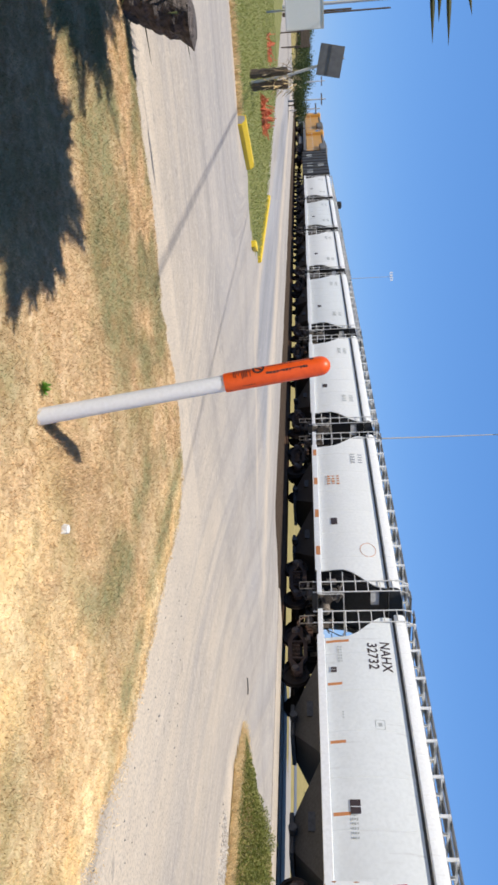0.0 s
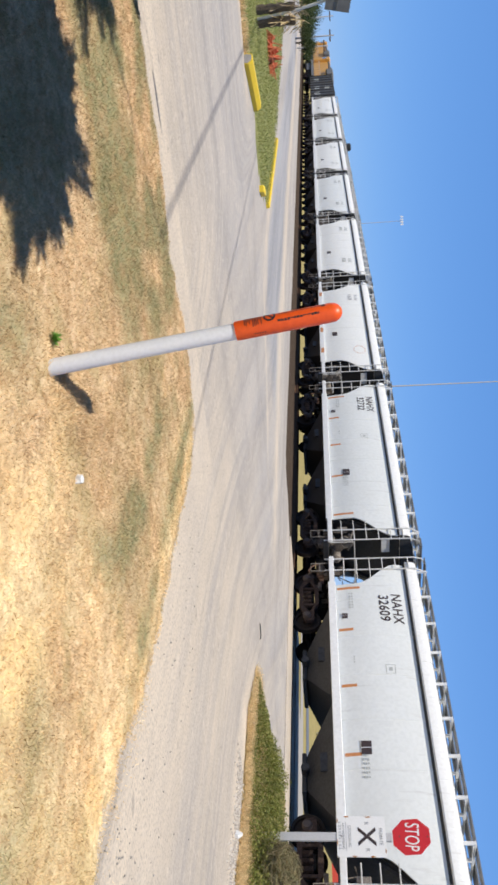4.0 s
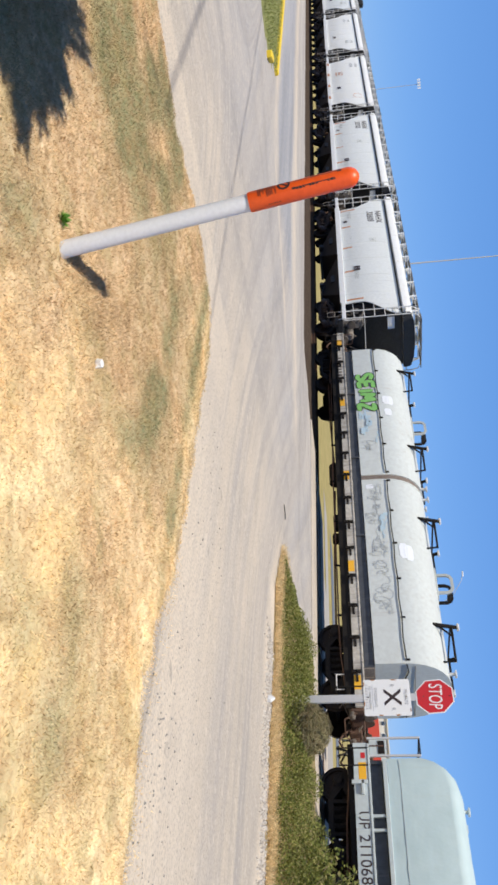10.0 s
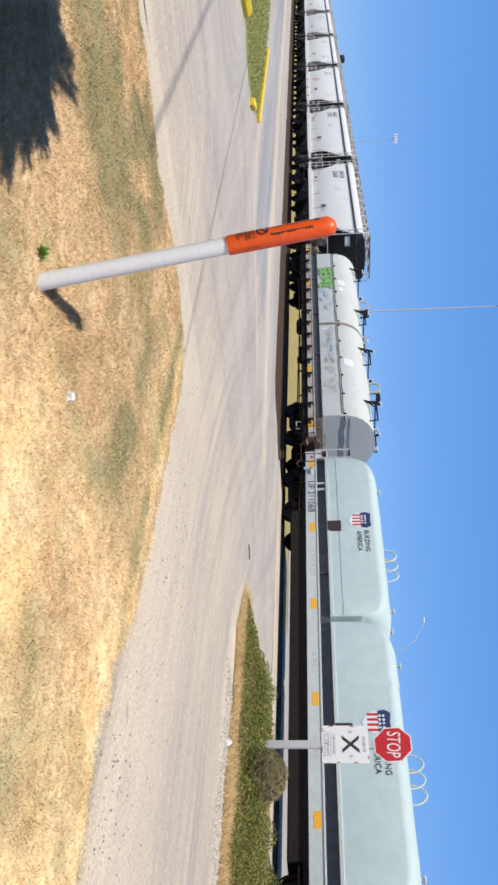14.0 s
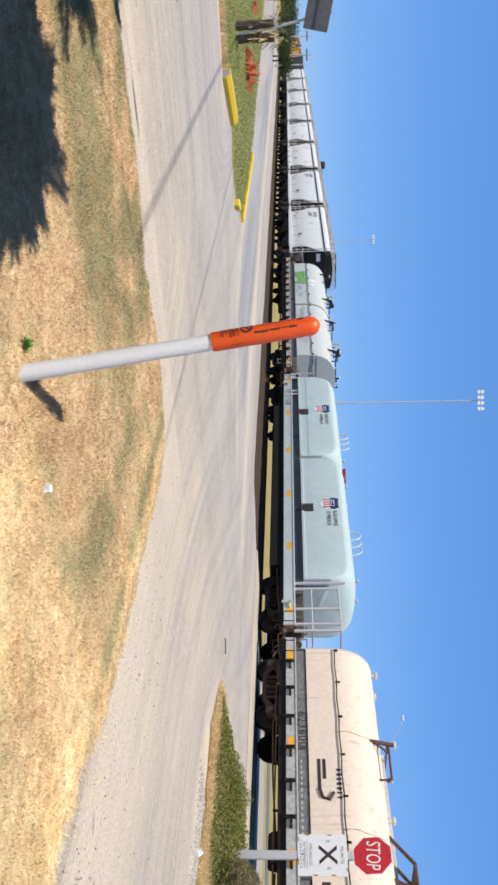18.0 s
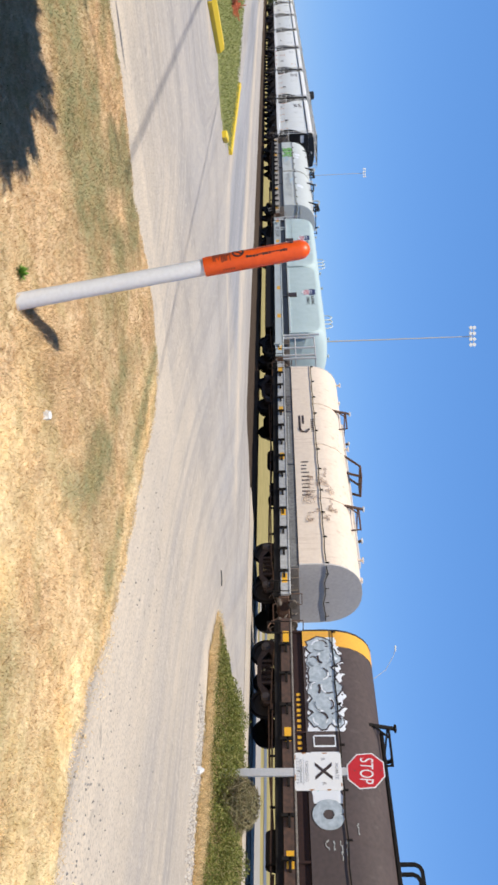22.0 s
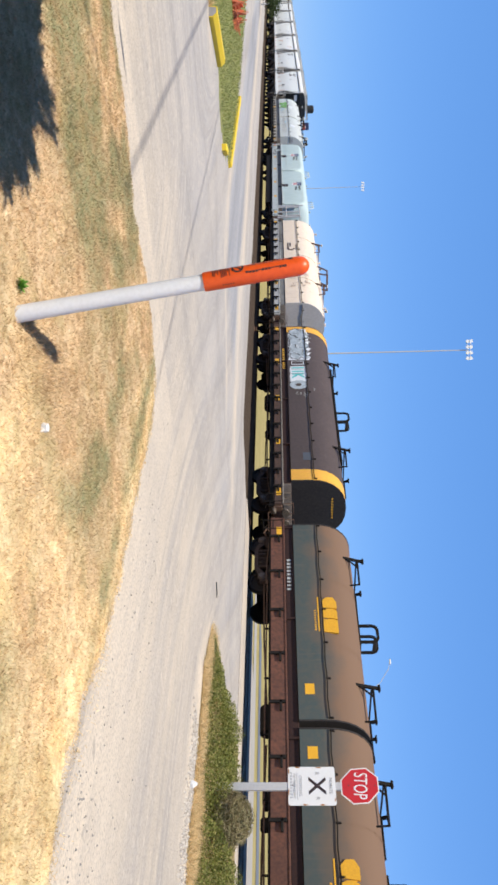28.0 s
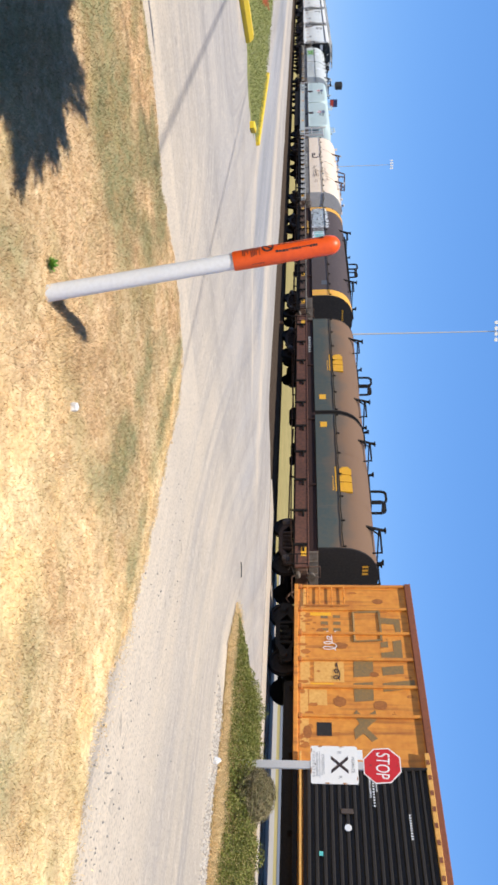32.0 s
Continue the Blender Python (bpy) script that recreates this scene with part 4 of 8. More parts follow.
def side_frame_mesh():
    s = Shape()
    # arms, columns and bottom chord round the open middle
    s.plate([(-1.12, 0.60), (-1.05, 0.70), (-0.62, 0.70), (-0.34, 0.86), (0.34, 0.86), (0.62, 0.70), (1.05, 0.70), (1.12, 0.60), (0.70, 0.56), (0.40, 0.72), (-0.40, 0.72), (-0.70, 0.56)], -0.07, 0.07)
    s.plate([(-1.1, 0.60), (-0.72, 0.56), (-0.42, 0.33), (-0.42, 0.20), (-0.80, 0.36), (-0.98, 0.36), (-1.1, 0.42)], -0.068, 0.068)
    s.plate([(1.1, 0.60), (1.1, 0.42), (0.98, 0.36), (0.80, 0.36), (0.42, 0.20), (0.42, 0.33), (0.72, 0.56)], -0.068, 0.068)
    s.plate([(-0.43, 0.33), (0.43, 0.33), (0.43, 0.20), (-0.43, 0.20)], -0.066, 0.066)
    s.box(-0.42, -0.34, -0.062, 0.062, 0.30, 0.75)
    s.box(0.34, 0.42, -0.062, 0.062, 0.30, 0.75)
    return s.mesh("side_frame", TRUCKSTEEL)


SIDE_FRAME = side_frame_mesh()
# near-black copy: deep shade round some trucks put into the colour
SIDE_FRAME_SHADED = SIDE_FRAME.copy()
SIDE_FRAME_SHADED.materials[0] = BLACKSTEEL
s = Shape()
for k in (-0.2, 0, 0.2):
    pts = [(k + 0.075 * math.cos(a * 1.05), 0.075 * math.sin(a * 1.05), 0.33 + 0.0075 * a) for a in range(38)]
    s.tube(pts, 0.018, 5)
SPRINGS = s.mesh("spring_nest", TRUCKSTEEL)
s = Shape()
s.disc((0, 0, 0), (0, -0.13, 0), [(0, 0.135), (0.6, 0.135), (0.75, 0.11), (1, 0.10), (1, 0)], 16)
BEARING = s.mesh("bearing_cap", CAP)
# springs and caps get the same colour in place of shade
SPRINGS_SHADED, BEARING_SHADED = SPRINGS.copy(), BEARING.copy()
SPRINGS_SHADED.materials[0] = BEARING_SHADED.materials[0] = BLACKSTEEL
s = Shape()
s.box(-0.2, 0.2, -1.0, 1.0, 0.48, 0.70, 0.03)
s.box(-0.3, 0.3, -0.3, 0.3, 0.68, 0.80, 0.03)
for k in (-0.62, 0.62):
    s.box(k - 0.06, k + 0.06, -0.85, 0.85, 0.42, 0.52, 0.01)
BOLSTER = s.mesh("truck_bolster", BLACKSTEEL)


def truck(car, x, spin, frames=None):
    t = part("truck", BOLSTER, BLACKSTEEL, car, at=pose(x, 0, RAIL_Z - BODY_Z))
    for k in (-1, 1):
        part("side_frame", frames or SIDE_FRAME, BROWNSTEEL, t, at=pose(0, k * 1.0, 0))
        part("spring_nest", SPRINGS_SHADED if frames else SPRINGS, BROWNSTEEL, t, at=pose(0, k * 1.0, 0))
        for a in (-0.889, 0.889):
            part("bearing_cap", BEARING_SHADED if frames else BEARING, CAP, t, at=pose(a, k * 1.03, WHEEL_R, 0, 0, 180 if k > 0 else 0))
    for a in (-0.889, 0.889):
        w = part("wheelset", WHEELSET, WHEELSTEEL, t, at=pose(a, 0, WHEEL_R))
        if spin:
            WHEELS.append((w, a))
    return t


def coupler_mesh():
    s = Shape()
    s.box(-0.62, 0.0, -0.1, 0.1, 0.78, 0.96, 0.02)
    s.plate([(0, 0.74), (0.12, 0.70), (0.24, 0.76), (0.24, 0.98), (0.12, 1.04), (0, 1.0)], -0.16, 0.1)
    s.box(0.1, 0.26, -0.2, -0.05, 0.74, 1.0, 0.03)
    s.tube([(-0.3, -0.35, 0.85), (-0.1, -0.38, 0.55), (0.1, -0.36, 0.42), (0.25, -0.32, 0.52)], 0.028, 6)
    return s.mesh("coupler", BROWNSTEEL)


COUPLER = coupler_mesh()


def rolling(name, label, category, front, length):
    """A car whose local x runs from its front end back; keyed later along the track."""
    car = thing(name, label, category, front, TRACK_Y, BODY_Z, group="freight train")
    MOVERS.append((car, front))
    part("coupler", COUPLER, BROWNSTEEL, car, at=pose(0.26, 0, 0, 0, 0, 180))
    part("coupler", COUPLER, BROWNSTEEL, car, at=pose(length - 0.26, 0, 0))
    return car


def ladder(shape, x0, x1, y, z0, z1, n, r=0.016):
    shape.tube([(x0, y, z0), (x0, y, z1)], r * 1.3, 6)
    shape.tube([(x1, y, z0), (x1, y, z1)], r * 1.3, 6)
    for i in range(n):
        z = z0 + (z1 - z0) * (i + 0.5) / n
        shape.tube([(x0, y, z), (x1, y, z)], r, 6)
    return shape


def hop_y(z):
    """The hopper's bulging near side at a height above the ground."""
    return -1.53 + (z - 2.45) ** 2 / 12.5


def hop_tilt(z):
    return -math.degrees(math.atan((z - 2.45) / 6.25))


HOP_EDGE = ((1.40, 4.65), (1.85, 4.65), (2.25, 4.67), (2.5, 4.80), (2.75, 5.02), (3.0, 5.27), (3.2, 5.46), (3.35, 5.57), (3.5, 5.62), (3.8, 5.62))


HOP = {}


def hopper_car(front, paint, label, mark="", number="", bright=False, spin=False, stripes=True, mark_x=-3.75):
    """Two-bay covered hopper, 12.86 m over couplers; local x from its front coupler."""
    L, C = 12.86, 6.43
    car = rolling("hopper_car", label, "hopper car", front, L)
    Z0 = -BODY_Z

    def make(key, fn, mat):
        if (key, mat.name) not in HOP:
            HOP[key, mat.name] = fn().mesh(key, mat)
        return HOP[key, mat.name]

    def side():
        return Shape().loft([[(C - e, hop_y(z), z), (C + e, hop_y(z), z), (C + e, hop_y(z) + 0.04, z), (C - e, hop_y(z) + 0.04, z)] for z, e in HOP_EDGE])

    part("side_sheet", make("side_sheet", side, paint), paint, car, at=pose(0, 0, Z0))
    part("side_sheet", make("side_sheet", side, paint), paint, car, at=pose(2 * C, 0, Z0, 0, 0, 180))

    def sill():
        s = Shape()
        s.box(C - 4.72, C + 4.72, -0.05, 0.05, 1.20, 1.45, 0.015)
        s.box(C - 6.0, C - 4.7, -0.045, 0.045, 1.25, 1.42, 0.01)
        s.box(C + 4.7, C + 6.0, -0.045, 0.045, 1.25, 1.42, 0.01)
        return s

    for k in (-1, 1):
        part("side_sill", make("side_sill", sill, HOPROOF), HOPROOF, car, at=pose(0, k * 1.53, Z0))

    out = [(-1.47, 3.86), (-1.49, 3.90), (-1.46, 4.14), (-1.40, 4.22), (-0.9, 4.34), (0, 4.40), (0.9, 4.34), (1.40, 4.22), (1.46, 4.14), (1.49, 3.90), (1.47, 3.86)]

    def roof():
        return Shape().loft([[(x, y, z) for y, z in out] for x in (C - 5.7, C + 5.7)])

    def roof_seam():
        return Shape().loft([[(d, y * 1.004, z + 0.014 * (z > 4.0)) for y, z in out] for d in (-0.025, 0.025)])

    rf = part("roof", make("roof", roof, HOPROOF), HOPROOF, car, "white curved roof sheet", at=pose(0, 0, Z0))

    # thin dark plate laid over the white roof end
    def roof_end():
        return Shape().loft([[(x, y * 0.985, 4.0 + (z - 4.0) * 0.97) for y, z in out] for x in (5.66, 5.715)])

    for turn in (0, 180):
        part("roof_end", make("roof_end", roof_end, HOPDARK), HOPDARK, rf, "dark grey plate capping the end of the roof", at=pose(C, 0, 0, 0, 0, turn))
    for i in range(9):
        part("roof_seam", make("roof_seam", roof_seam, HOPROOF), HOPROOF, rf, at=pose(C - 5.2 + i * 1.3, 0, 0))

    def seam():
        return Shape().loft([[(-0.014, hop_y(z) - 0.007, z), (0.014, hop_y(z) - 0.007, z), (0.014, hop_y(z) + 0.02, z), (-0.014, hop_y(z) + 0.02, z)] for z in (1.46, 1.9, 2.3, 2.7, 3.1, 3.45, 3.79)])

    for i in range(6):
        part("panel_seam", make("panel_seam", seam, paint), paint, car, at=pose(C - 3.9 + i * 1.56, 0, Z0))
        part("panel_seam", make("panel_seam", seam, paint), paint, car, at=pose(C - 3.9 + i * 1.56, 0, Z0, 0, 0, 180))

    # dark strip that stands for the shade under the roof edge
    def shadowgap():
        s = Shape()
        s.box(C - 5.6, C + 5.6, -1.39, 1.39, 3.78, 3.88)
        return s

    part("eave_shadow_strip", make("eave_shadow_strip", shadowgap, HOPDARK), HOPDARK, car, at=pose(0, 0, Z0))

    def board():
        s = Shape()
        s.box(C - 6.1, C + 6.1, -0.36, 0.36, 4.60, 4.635)
        for y in (-0.92, 0.92):
            s.box(C - 5.75, C + 5.75, y - 0.2, y + 0.2, 4.585, 4.615)
        for x in (C - 5.9, C + 5.9):
            s.box(x - 0.22, x + 0.22, -1.3, 1.3, 4.59, 4.62)
        return s

    part("running_board", make("running_board", board, GRATE), GRATE, car, "grey grated roof walkway", at=pose(0, 0, Z0))

    def bracket():
        s = Shape()
        s.box(-0.045, 0.045, -1.3, 1.3, 4.52, 4.575, 0.006)
        for y in (-1.27, -0.5, 0.5, 1.27):
            s.box(-0.045, 0.045, y - 0.02, y + 0.02, 4.18, 4.55)
        return s

    bm_ = make("walkway_bracket", bracket, HOPROOF)
    for i in range(10):
        part("walkway_bracket", bm_, HOPROOF, car, at=pose(C - 5.4 + i * 1.2, 0, Z0))

    # slope ends coloured dark to take in the shade below the overhang
    def slope():
        s = Shape()
        s.loft([[(-5.58, y, 3.9), (-5.5, y, 3.45), (-4.0, y, 1.35), (-3.9, y, 1.35), (-3.9, y, 3.9)] for y in (-1.34, 1.34)])
        return s

    def prop():
        s = Shape()
        s.loft([[(-4.15, y, 1.25), (-4.05, y, 1.25), (-5.25, y, 3.1), (-5.35, y, 3.1)] for y in (-0.06, 0.06)])
        return s

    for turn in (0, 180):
        sl = part("slope_sheet", make("slope_sheet", slope, HOPDARK), HOPDARK, car, "dark grey slope sheet with its shade in the colour", at=pose(C, 0, Z0, 0, 0, turn))
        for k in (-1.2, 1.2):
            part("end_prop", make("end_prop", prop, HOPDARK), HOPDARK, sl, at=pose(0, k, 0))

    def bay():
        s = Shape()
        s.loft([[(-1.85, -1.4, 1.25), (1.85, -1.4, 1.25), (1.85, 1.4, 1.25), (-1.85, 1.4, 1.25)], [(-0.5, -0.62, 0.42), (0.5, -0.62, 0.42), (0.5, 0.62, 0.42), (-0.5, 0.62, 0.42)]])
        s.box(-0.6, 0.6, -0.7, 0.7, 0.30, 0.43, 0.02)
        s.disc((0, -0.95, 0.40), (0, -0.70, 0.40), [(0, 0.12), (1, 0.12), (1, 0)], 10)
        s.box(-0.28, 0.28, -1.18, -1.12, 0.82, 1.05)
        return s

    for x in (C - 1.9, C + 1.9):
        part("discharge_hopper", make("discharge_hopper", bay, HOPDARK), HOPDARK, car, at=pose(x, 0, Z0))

    def platform():
        s = Shape()
        s.box(-0.65, 0.65, -1.5, 1.5, 1.2, 1.26)
        s.box(-0.62, 0.62, -0.3, 0.3, 0.78, 1.22, 0.02)
        s.box(0.5, 0.64, -1.45, 1.45, 1.05, 1.27, 0.02)
        return s

    part("end_platform", make("end_platform", platform, BLACKSTEEL), BLACKSTEEL, car, at=pose(C - 5.35, 0, Z0, 0, 0, 180))
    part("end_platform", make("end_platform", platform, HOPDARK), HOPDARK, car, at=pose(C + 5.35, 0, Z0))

    def ends():
        s = Shape()
        for k in (-1, 1):
            ladder(s, 5.35, 5.92, k * 1.5, 1.1, 4.2, 7, 0.02)
            s.tube([(5.92, k * 1.5, 4.2), (5.95, k * 1.4, 4.5), (6.0, k * 1.0, 4.62)], 0.022, 6)
            s.tube([(5.35, k * 1.5, 4.2), (5.35, k * 1.3, 4.6)], 0.022, 6)
            for z in (1.75, 2.2, 2.65):
                s.tube([(4.85, k * 1.52, z), (5.35, k * 1.52, z)], 0.018, 6)
        s.tube([(5.98, -1.45, 1.3), (5.98, -1.45, 2.2), (5.98, 1.45, 2.2), (5.98, 1.45, 1.3)], 0.02, 6)
        return s

    em = make("end_ladders", ends, RAILWHITE)
    part("end_ladder", em, RAILWHITE, car, "grey tubular end ladder and grab irons", at=pose(C, 0, Z0))
    part("end_ladder", em, RAILWHITE, car, "grey tubular end ladder and grab irons", at=pose(C, 0, Z0, 0, 0, 180))

    def stirrup():
        s = Shape()
        s.tube([(-0.2, 0, 1.25), (-0.18, 0, 0.62), (0.18, 0, 0.62), (0.2, 0, 1.25)], 0.017, 6)
        s.tube([(-0.19, 0, 0.92), (0.19, 0, 0.92)], 0.013, 6)
        return s

    def end_gear():
        """Pipes, levers, hoses and valves that crowd the end platform."""
        r_ = random.Random(23)
        s = Shape()
        for i in range(16):
            p = Vector((r_.uniform(4.9, 6.0), r_.uniform(-1.4, 0.6), r_.uniform(0.75, 1.75)))
            q = p + Vector((r_.uniform(-0.35, 0.35), r_.uniform(-0.3, 0.3), r_.uniform(-0.5, 0.5)))
            e = q + Vector((r_.uniform(-0.25, 0.25), r_.uniform(-0.25, 0.25), r_.uniform(-0.3, 0.15)))
            s.tube([p, q, e], r_.uniform(0.014, 0.034), 5)
        for i in range(9):
            x, y, z = r_.uniform(4.95, 5.8), r_.uniform(-1.42, 0.2), r_.uniform(0.7, 1.5)
            a, b_, c_ = r_.uniform(0.05, 0.14), r_.uniform(0.04, 0.12), r_.uniform(0.05, 0.16)
            s.box(x - a, x + a, y - b_, y + b_, z - c_, z + c_, 0.015)
        s.disc((5.75, -1.05, 1.62), (5.83, -1.05, 1.62), [(0, 0.06), (0, 0.19), (1, 0.19), (1, 0)], 14)
        s.disc((5.5, -1.2, 0.98), (5.92, -1.2, 0.98), [(0, 0.06), (0.1, 0.12), (0.9, 0.12), (1, 0.06)], 10)
        return s

    for turn in (0, 180):
        for k in (-1, 1):
            part("stirrup_step", make("stirrup_step", stirrup, DUSTYSTEEL), DUSTYSTEEL, car, at=pose(C + (5.52 if turn else -5.52), k * 1.5, Z0))
        part("end_gear", make("end_gear", end_gear, ENDGEAR), ENDGEAR, car, "dusty brown brake pipes and valves", at=pose(C, 0, Z0, 0, 0, turn) @ Matrix.Diagonal((1, 1 if turn == 0 else -1, 1, 1)))

    def brake():
        s = Shape()
        s.disc((0, 0, 0), (0.16, 0, 0), [(0, 0.2), (1, 0.2), (1, 0)], 14)
        s.disc((0.05, 0.35, -0.3), (0.55, 0.35, -0.3), [(0, 0.1), (0.1, 0.17), (0.9, 0.17), (1, 0.1)], 12)
        s.tube([(0.1, -0.35, 0.15), (0.15, 0, 0.25), (0.1, 0.3, 0.1)], 0.045, 6)
        s.tube([(0.1, -0.5, 0.3), (0.3, -0.2, 0.1), (0.2, 0.2, -0.3), (0.35, 0.5, -0.5)], 0.04, 6)
        s.box(-0.05, 0.1, -0.55, -0.4, -0.2, 0.1, 0.02)
        s.box(-0.05, 0.2, -0.2, 0.1, -0.55, -0.3, 0.03)
        s.tube([(0, 0.0, -0.1), (0, 0.1, -0.6)], 0.05, 6)
        return s

    def end_panel():
        return Shape().box(-0.02, 0.02, -0.3, 0.3, 3.2, 3.5)

    part("end_panel", make("end_panel", end_panel, HOPROOF), HOPROOF, car, "white data panel on the slope end", at=pose(C + 5.6, -0.9, Z0))
    part("brake_gear", make("brake_gear", brake, DUSTYSTEEL), DUSTYSTEEL, car, at=pose(C + 5.2, -0.85, 1.8) @ Matrix.Scale(1.15, 4))
    for x in (C - 4.55, C + 4.55):
        truck(car, x, spin)
    if mark:
        lettering(mark, 0.45, INK, car, pose(C + mark_x, hop_y(3.40) - 0.006, 3.40 + Z0, hop_tilt(3.40)), "reporting_mark", 1.05)
        lettering(number, 0.45, INK, car, pose(C + mark_x, hop_y(2.98) - 0.006, 2.98 + Z0, hop_tilt(2.98)), "car_number", 1.05)
        s = bars(Shape(), C - 4.2, 1.95, 0.75, 0.05, 6, hop_y(1.98) - 0.003, 3, 2)
        bars(s, C + 1.9, 2.1, 0.8, 0.04, 6, hop_y(2.12) - 0.003, 8, 3)
        bars(s, C - 1.5, 1.9, 0.3, 0.04, 3, hop_y(1.92) - 0.003, 5, 1)
        part("stencilled_data", s, GREYSPRAY, car, at=pose(0, 0, Z0))
        for x, z, w, h in ((C + 1.5, 1.95, 0.42, 0.28), (C - 3.3, 1.62, 0.22, 0.18)):
            y = hop_y(z + h) - 0.003
            s = Shape()
            s.box(x, x + w, y - 0.001, y + 0.003, z, z + h)
            pn = part("inspection_panel", s, INK, car, "small dark data panel", at=pose(0, 0, Z0))
            s = Shape()
            s.box(x + w * 0.48, x + w * 0.52, y - 0.003, y, z, z + h)
            part("panel_rule", s, WHITESPRAY, pn)
        s = Shape()
        s.tube([(C - 1.15 + a * 0.33, hop_y(2.85 + b * 0.27), 2.85 + b * 0.27) for a, b in ((0, 0), (0, 1), (1, 1), (1, 0), (0, 0))], 0.009, 4)
        s.box(C - 1.05, C - 0.92, hop_y(2.98) - 0.006, hop_y(2.98), 2.93, 3.04)
        part("small_square", s, GREYSPRAY, car, at=pose(0, 0, Z0))
    if stripes:
        for x, h in ((C - 4.45, 0.75), (C - 2.6, 0.45), (C - 0.4, 0.45), (C + 1.9, 0.45), (C + 4.4, 0.75)):
            s = Shape()
            s.loft([[(x - 0.05, hop_y(z) - 0.005, z), (x + 0.05, hop_y(z) - 0.005, z), (x + 0.05, hop_y(z) + 0.01, z), (x - 0.05, hop_y(z) + 0.01, z)] for z in (1.5, 1.5 + h / 2, 1.5 + h)])
            part("reflector_stripe", s, STRIPE, car, at=pose(0, 0, Z0))
    return car


FIRST = -2.24 - 6.43
hopper_car(FIRST, HOPWHITE, "grey-white two-bay covered hopper car with black lettering", "NAHX", "32609", spin=True, mark_x=-3.5)
hopper_car(FIRST - 12.86, HOPWHITE, "grey-white two-bay covered hopper car coupled behind a brighter one", "NAHX", "32732", spin=True)
c = hopper_car(FIRST - 2 * 12.86, HOPBRIGHT, "bright white two-bay covered hopper car with a faint orange oval", stripes=False, spin=True)
s = bars(Shape(), -0.45, -0.1, 0.9, 0.2, 4, 0, 4, 2)
part("stencilled_data", s, INKGREY, c, at=pose(3.05, hop_y(3.41) - 0.004, 3.35, hop_tilt(3.41)))
s = bars(Shape(), 4.5, 2.2, 0.8, 0.12, 4, hop_y(2.2) - 0.012, 9, 3)
part("faded_print", s, STRIPE, c, "faded red print")
s = Shape()
ring = [(9.9 + 0.42 * math.cos(a * 0.31), 3.2 + 0.3 * math.sin(a * 0.31)) for a in range(21)]
s.tube([(a, hop_y(b + BODY_Z) - 0.002, b) for a, b in ring], 0.012, 4)
part("oval_outline", s, STRIPE, c, "faint orange oval outline")
s = Shape()
s.box(7.75, 8.2, hop_y(2.0) - 0.012, hop_y(2.0), 1.85, 2.1)
part("inspection_panel", s, INK, c)
for i in range(4):
    s = Shape()
    s.box(2.2 + i * 2.5, 2.75 + i * 2.5, -1.583, -1.579, 1.2, 1.36)
    part("reflector_stripe", s, STRIPE, c)
for i in range(3, 8):
    c = hopper_car(FIRST - i * 12.86, (HOPWHITE, HOPBRIGHT)[i % 2], "white two-bay covered hopper car in a row of hoppers", stripes=False)
    s = bars(Shape(), 1.6, -0.1, 0.8, 0.22, 4, 0, i, 2)
    bars(s, -4.9, -0.1, 0.9, 0.2, 4, 0, i + 20, 2)
    part("stencilled_data", s, GREYSPRAY, c, at=pose(7.6, hop_y(3.36) - 0.004, 3.3, hop_tilt(3.36)))
    s = Shape()
    s.box(7.75, 8.15, hop_y(2.0) - 0.012, hop_y(2.0), 1.85, 2.1)
    part("inspection_panel", s, INK, c)


# ---------------- coil cars
def hood_profile(top, half, knee, n=7, power=2.3):
    """Half cylinder on upright sides, from one foot to the other."""
    pts = [(-half, 1.50)]
    for i in range(-n, n + 1):
        a = math.pi / 2 * i / n
        y = math.copysign(abs(math.sin(a)) ** (2 / power), a) * half
        pts.append((y, knee + (top - knee) * abs(math.cos(a)) ** (2 / power)))
    pts.append((half, 1.50))
    return pts


def dented(x, y, z):
    """Shallow buckles in thin sheet steel."""
    d = 0.012 * noise.noise((x * 1.7, z * 1.3, y)) + 0.007 * noise.noise((x * 4.0, z * 2.6, y + 5))
    return (x, y - math.copysign(d, y) * (0.15 + 0.85 * min(1.0, abs(z - 2.6) / 0.6)), z + d * (z > 2.9))


def side_y(z, top=3.58, half=1.44, knee=2.15, power=2.3):
    """Where the hood's near side stands at a height."""
    k = max(0.0, min(0.98, (z - knee) / (top - knee)))
    return -half * (1 - k ** power) ** (1 / power)


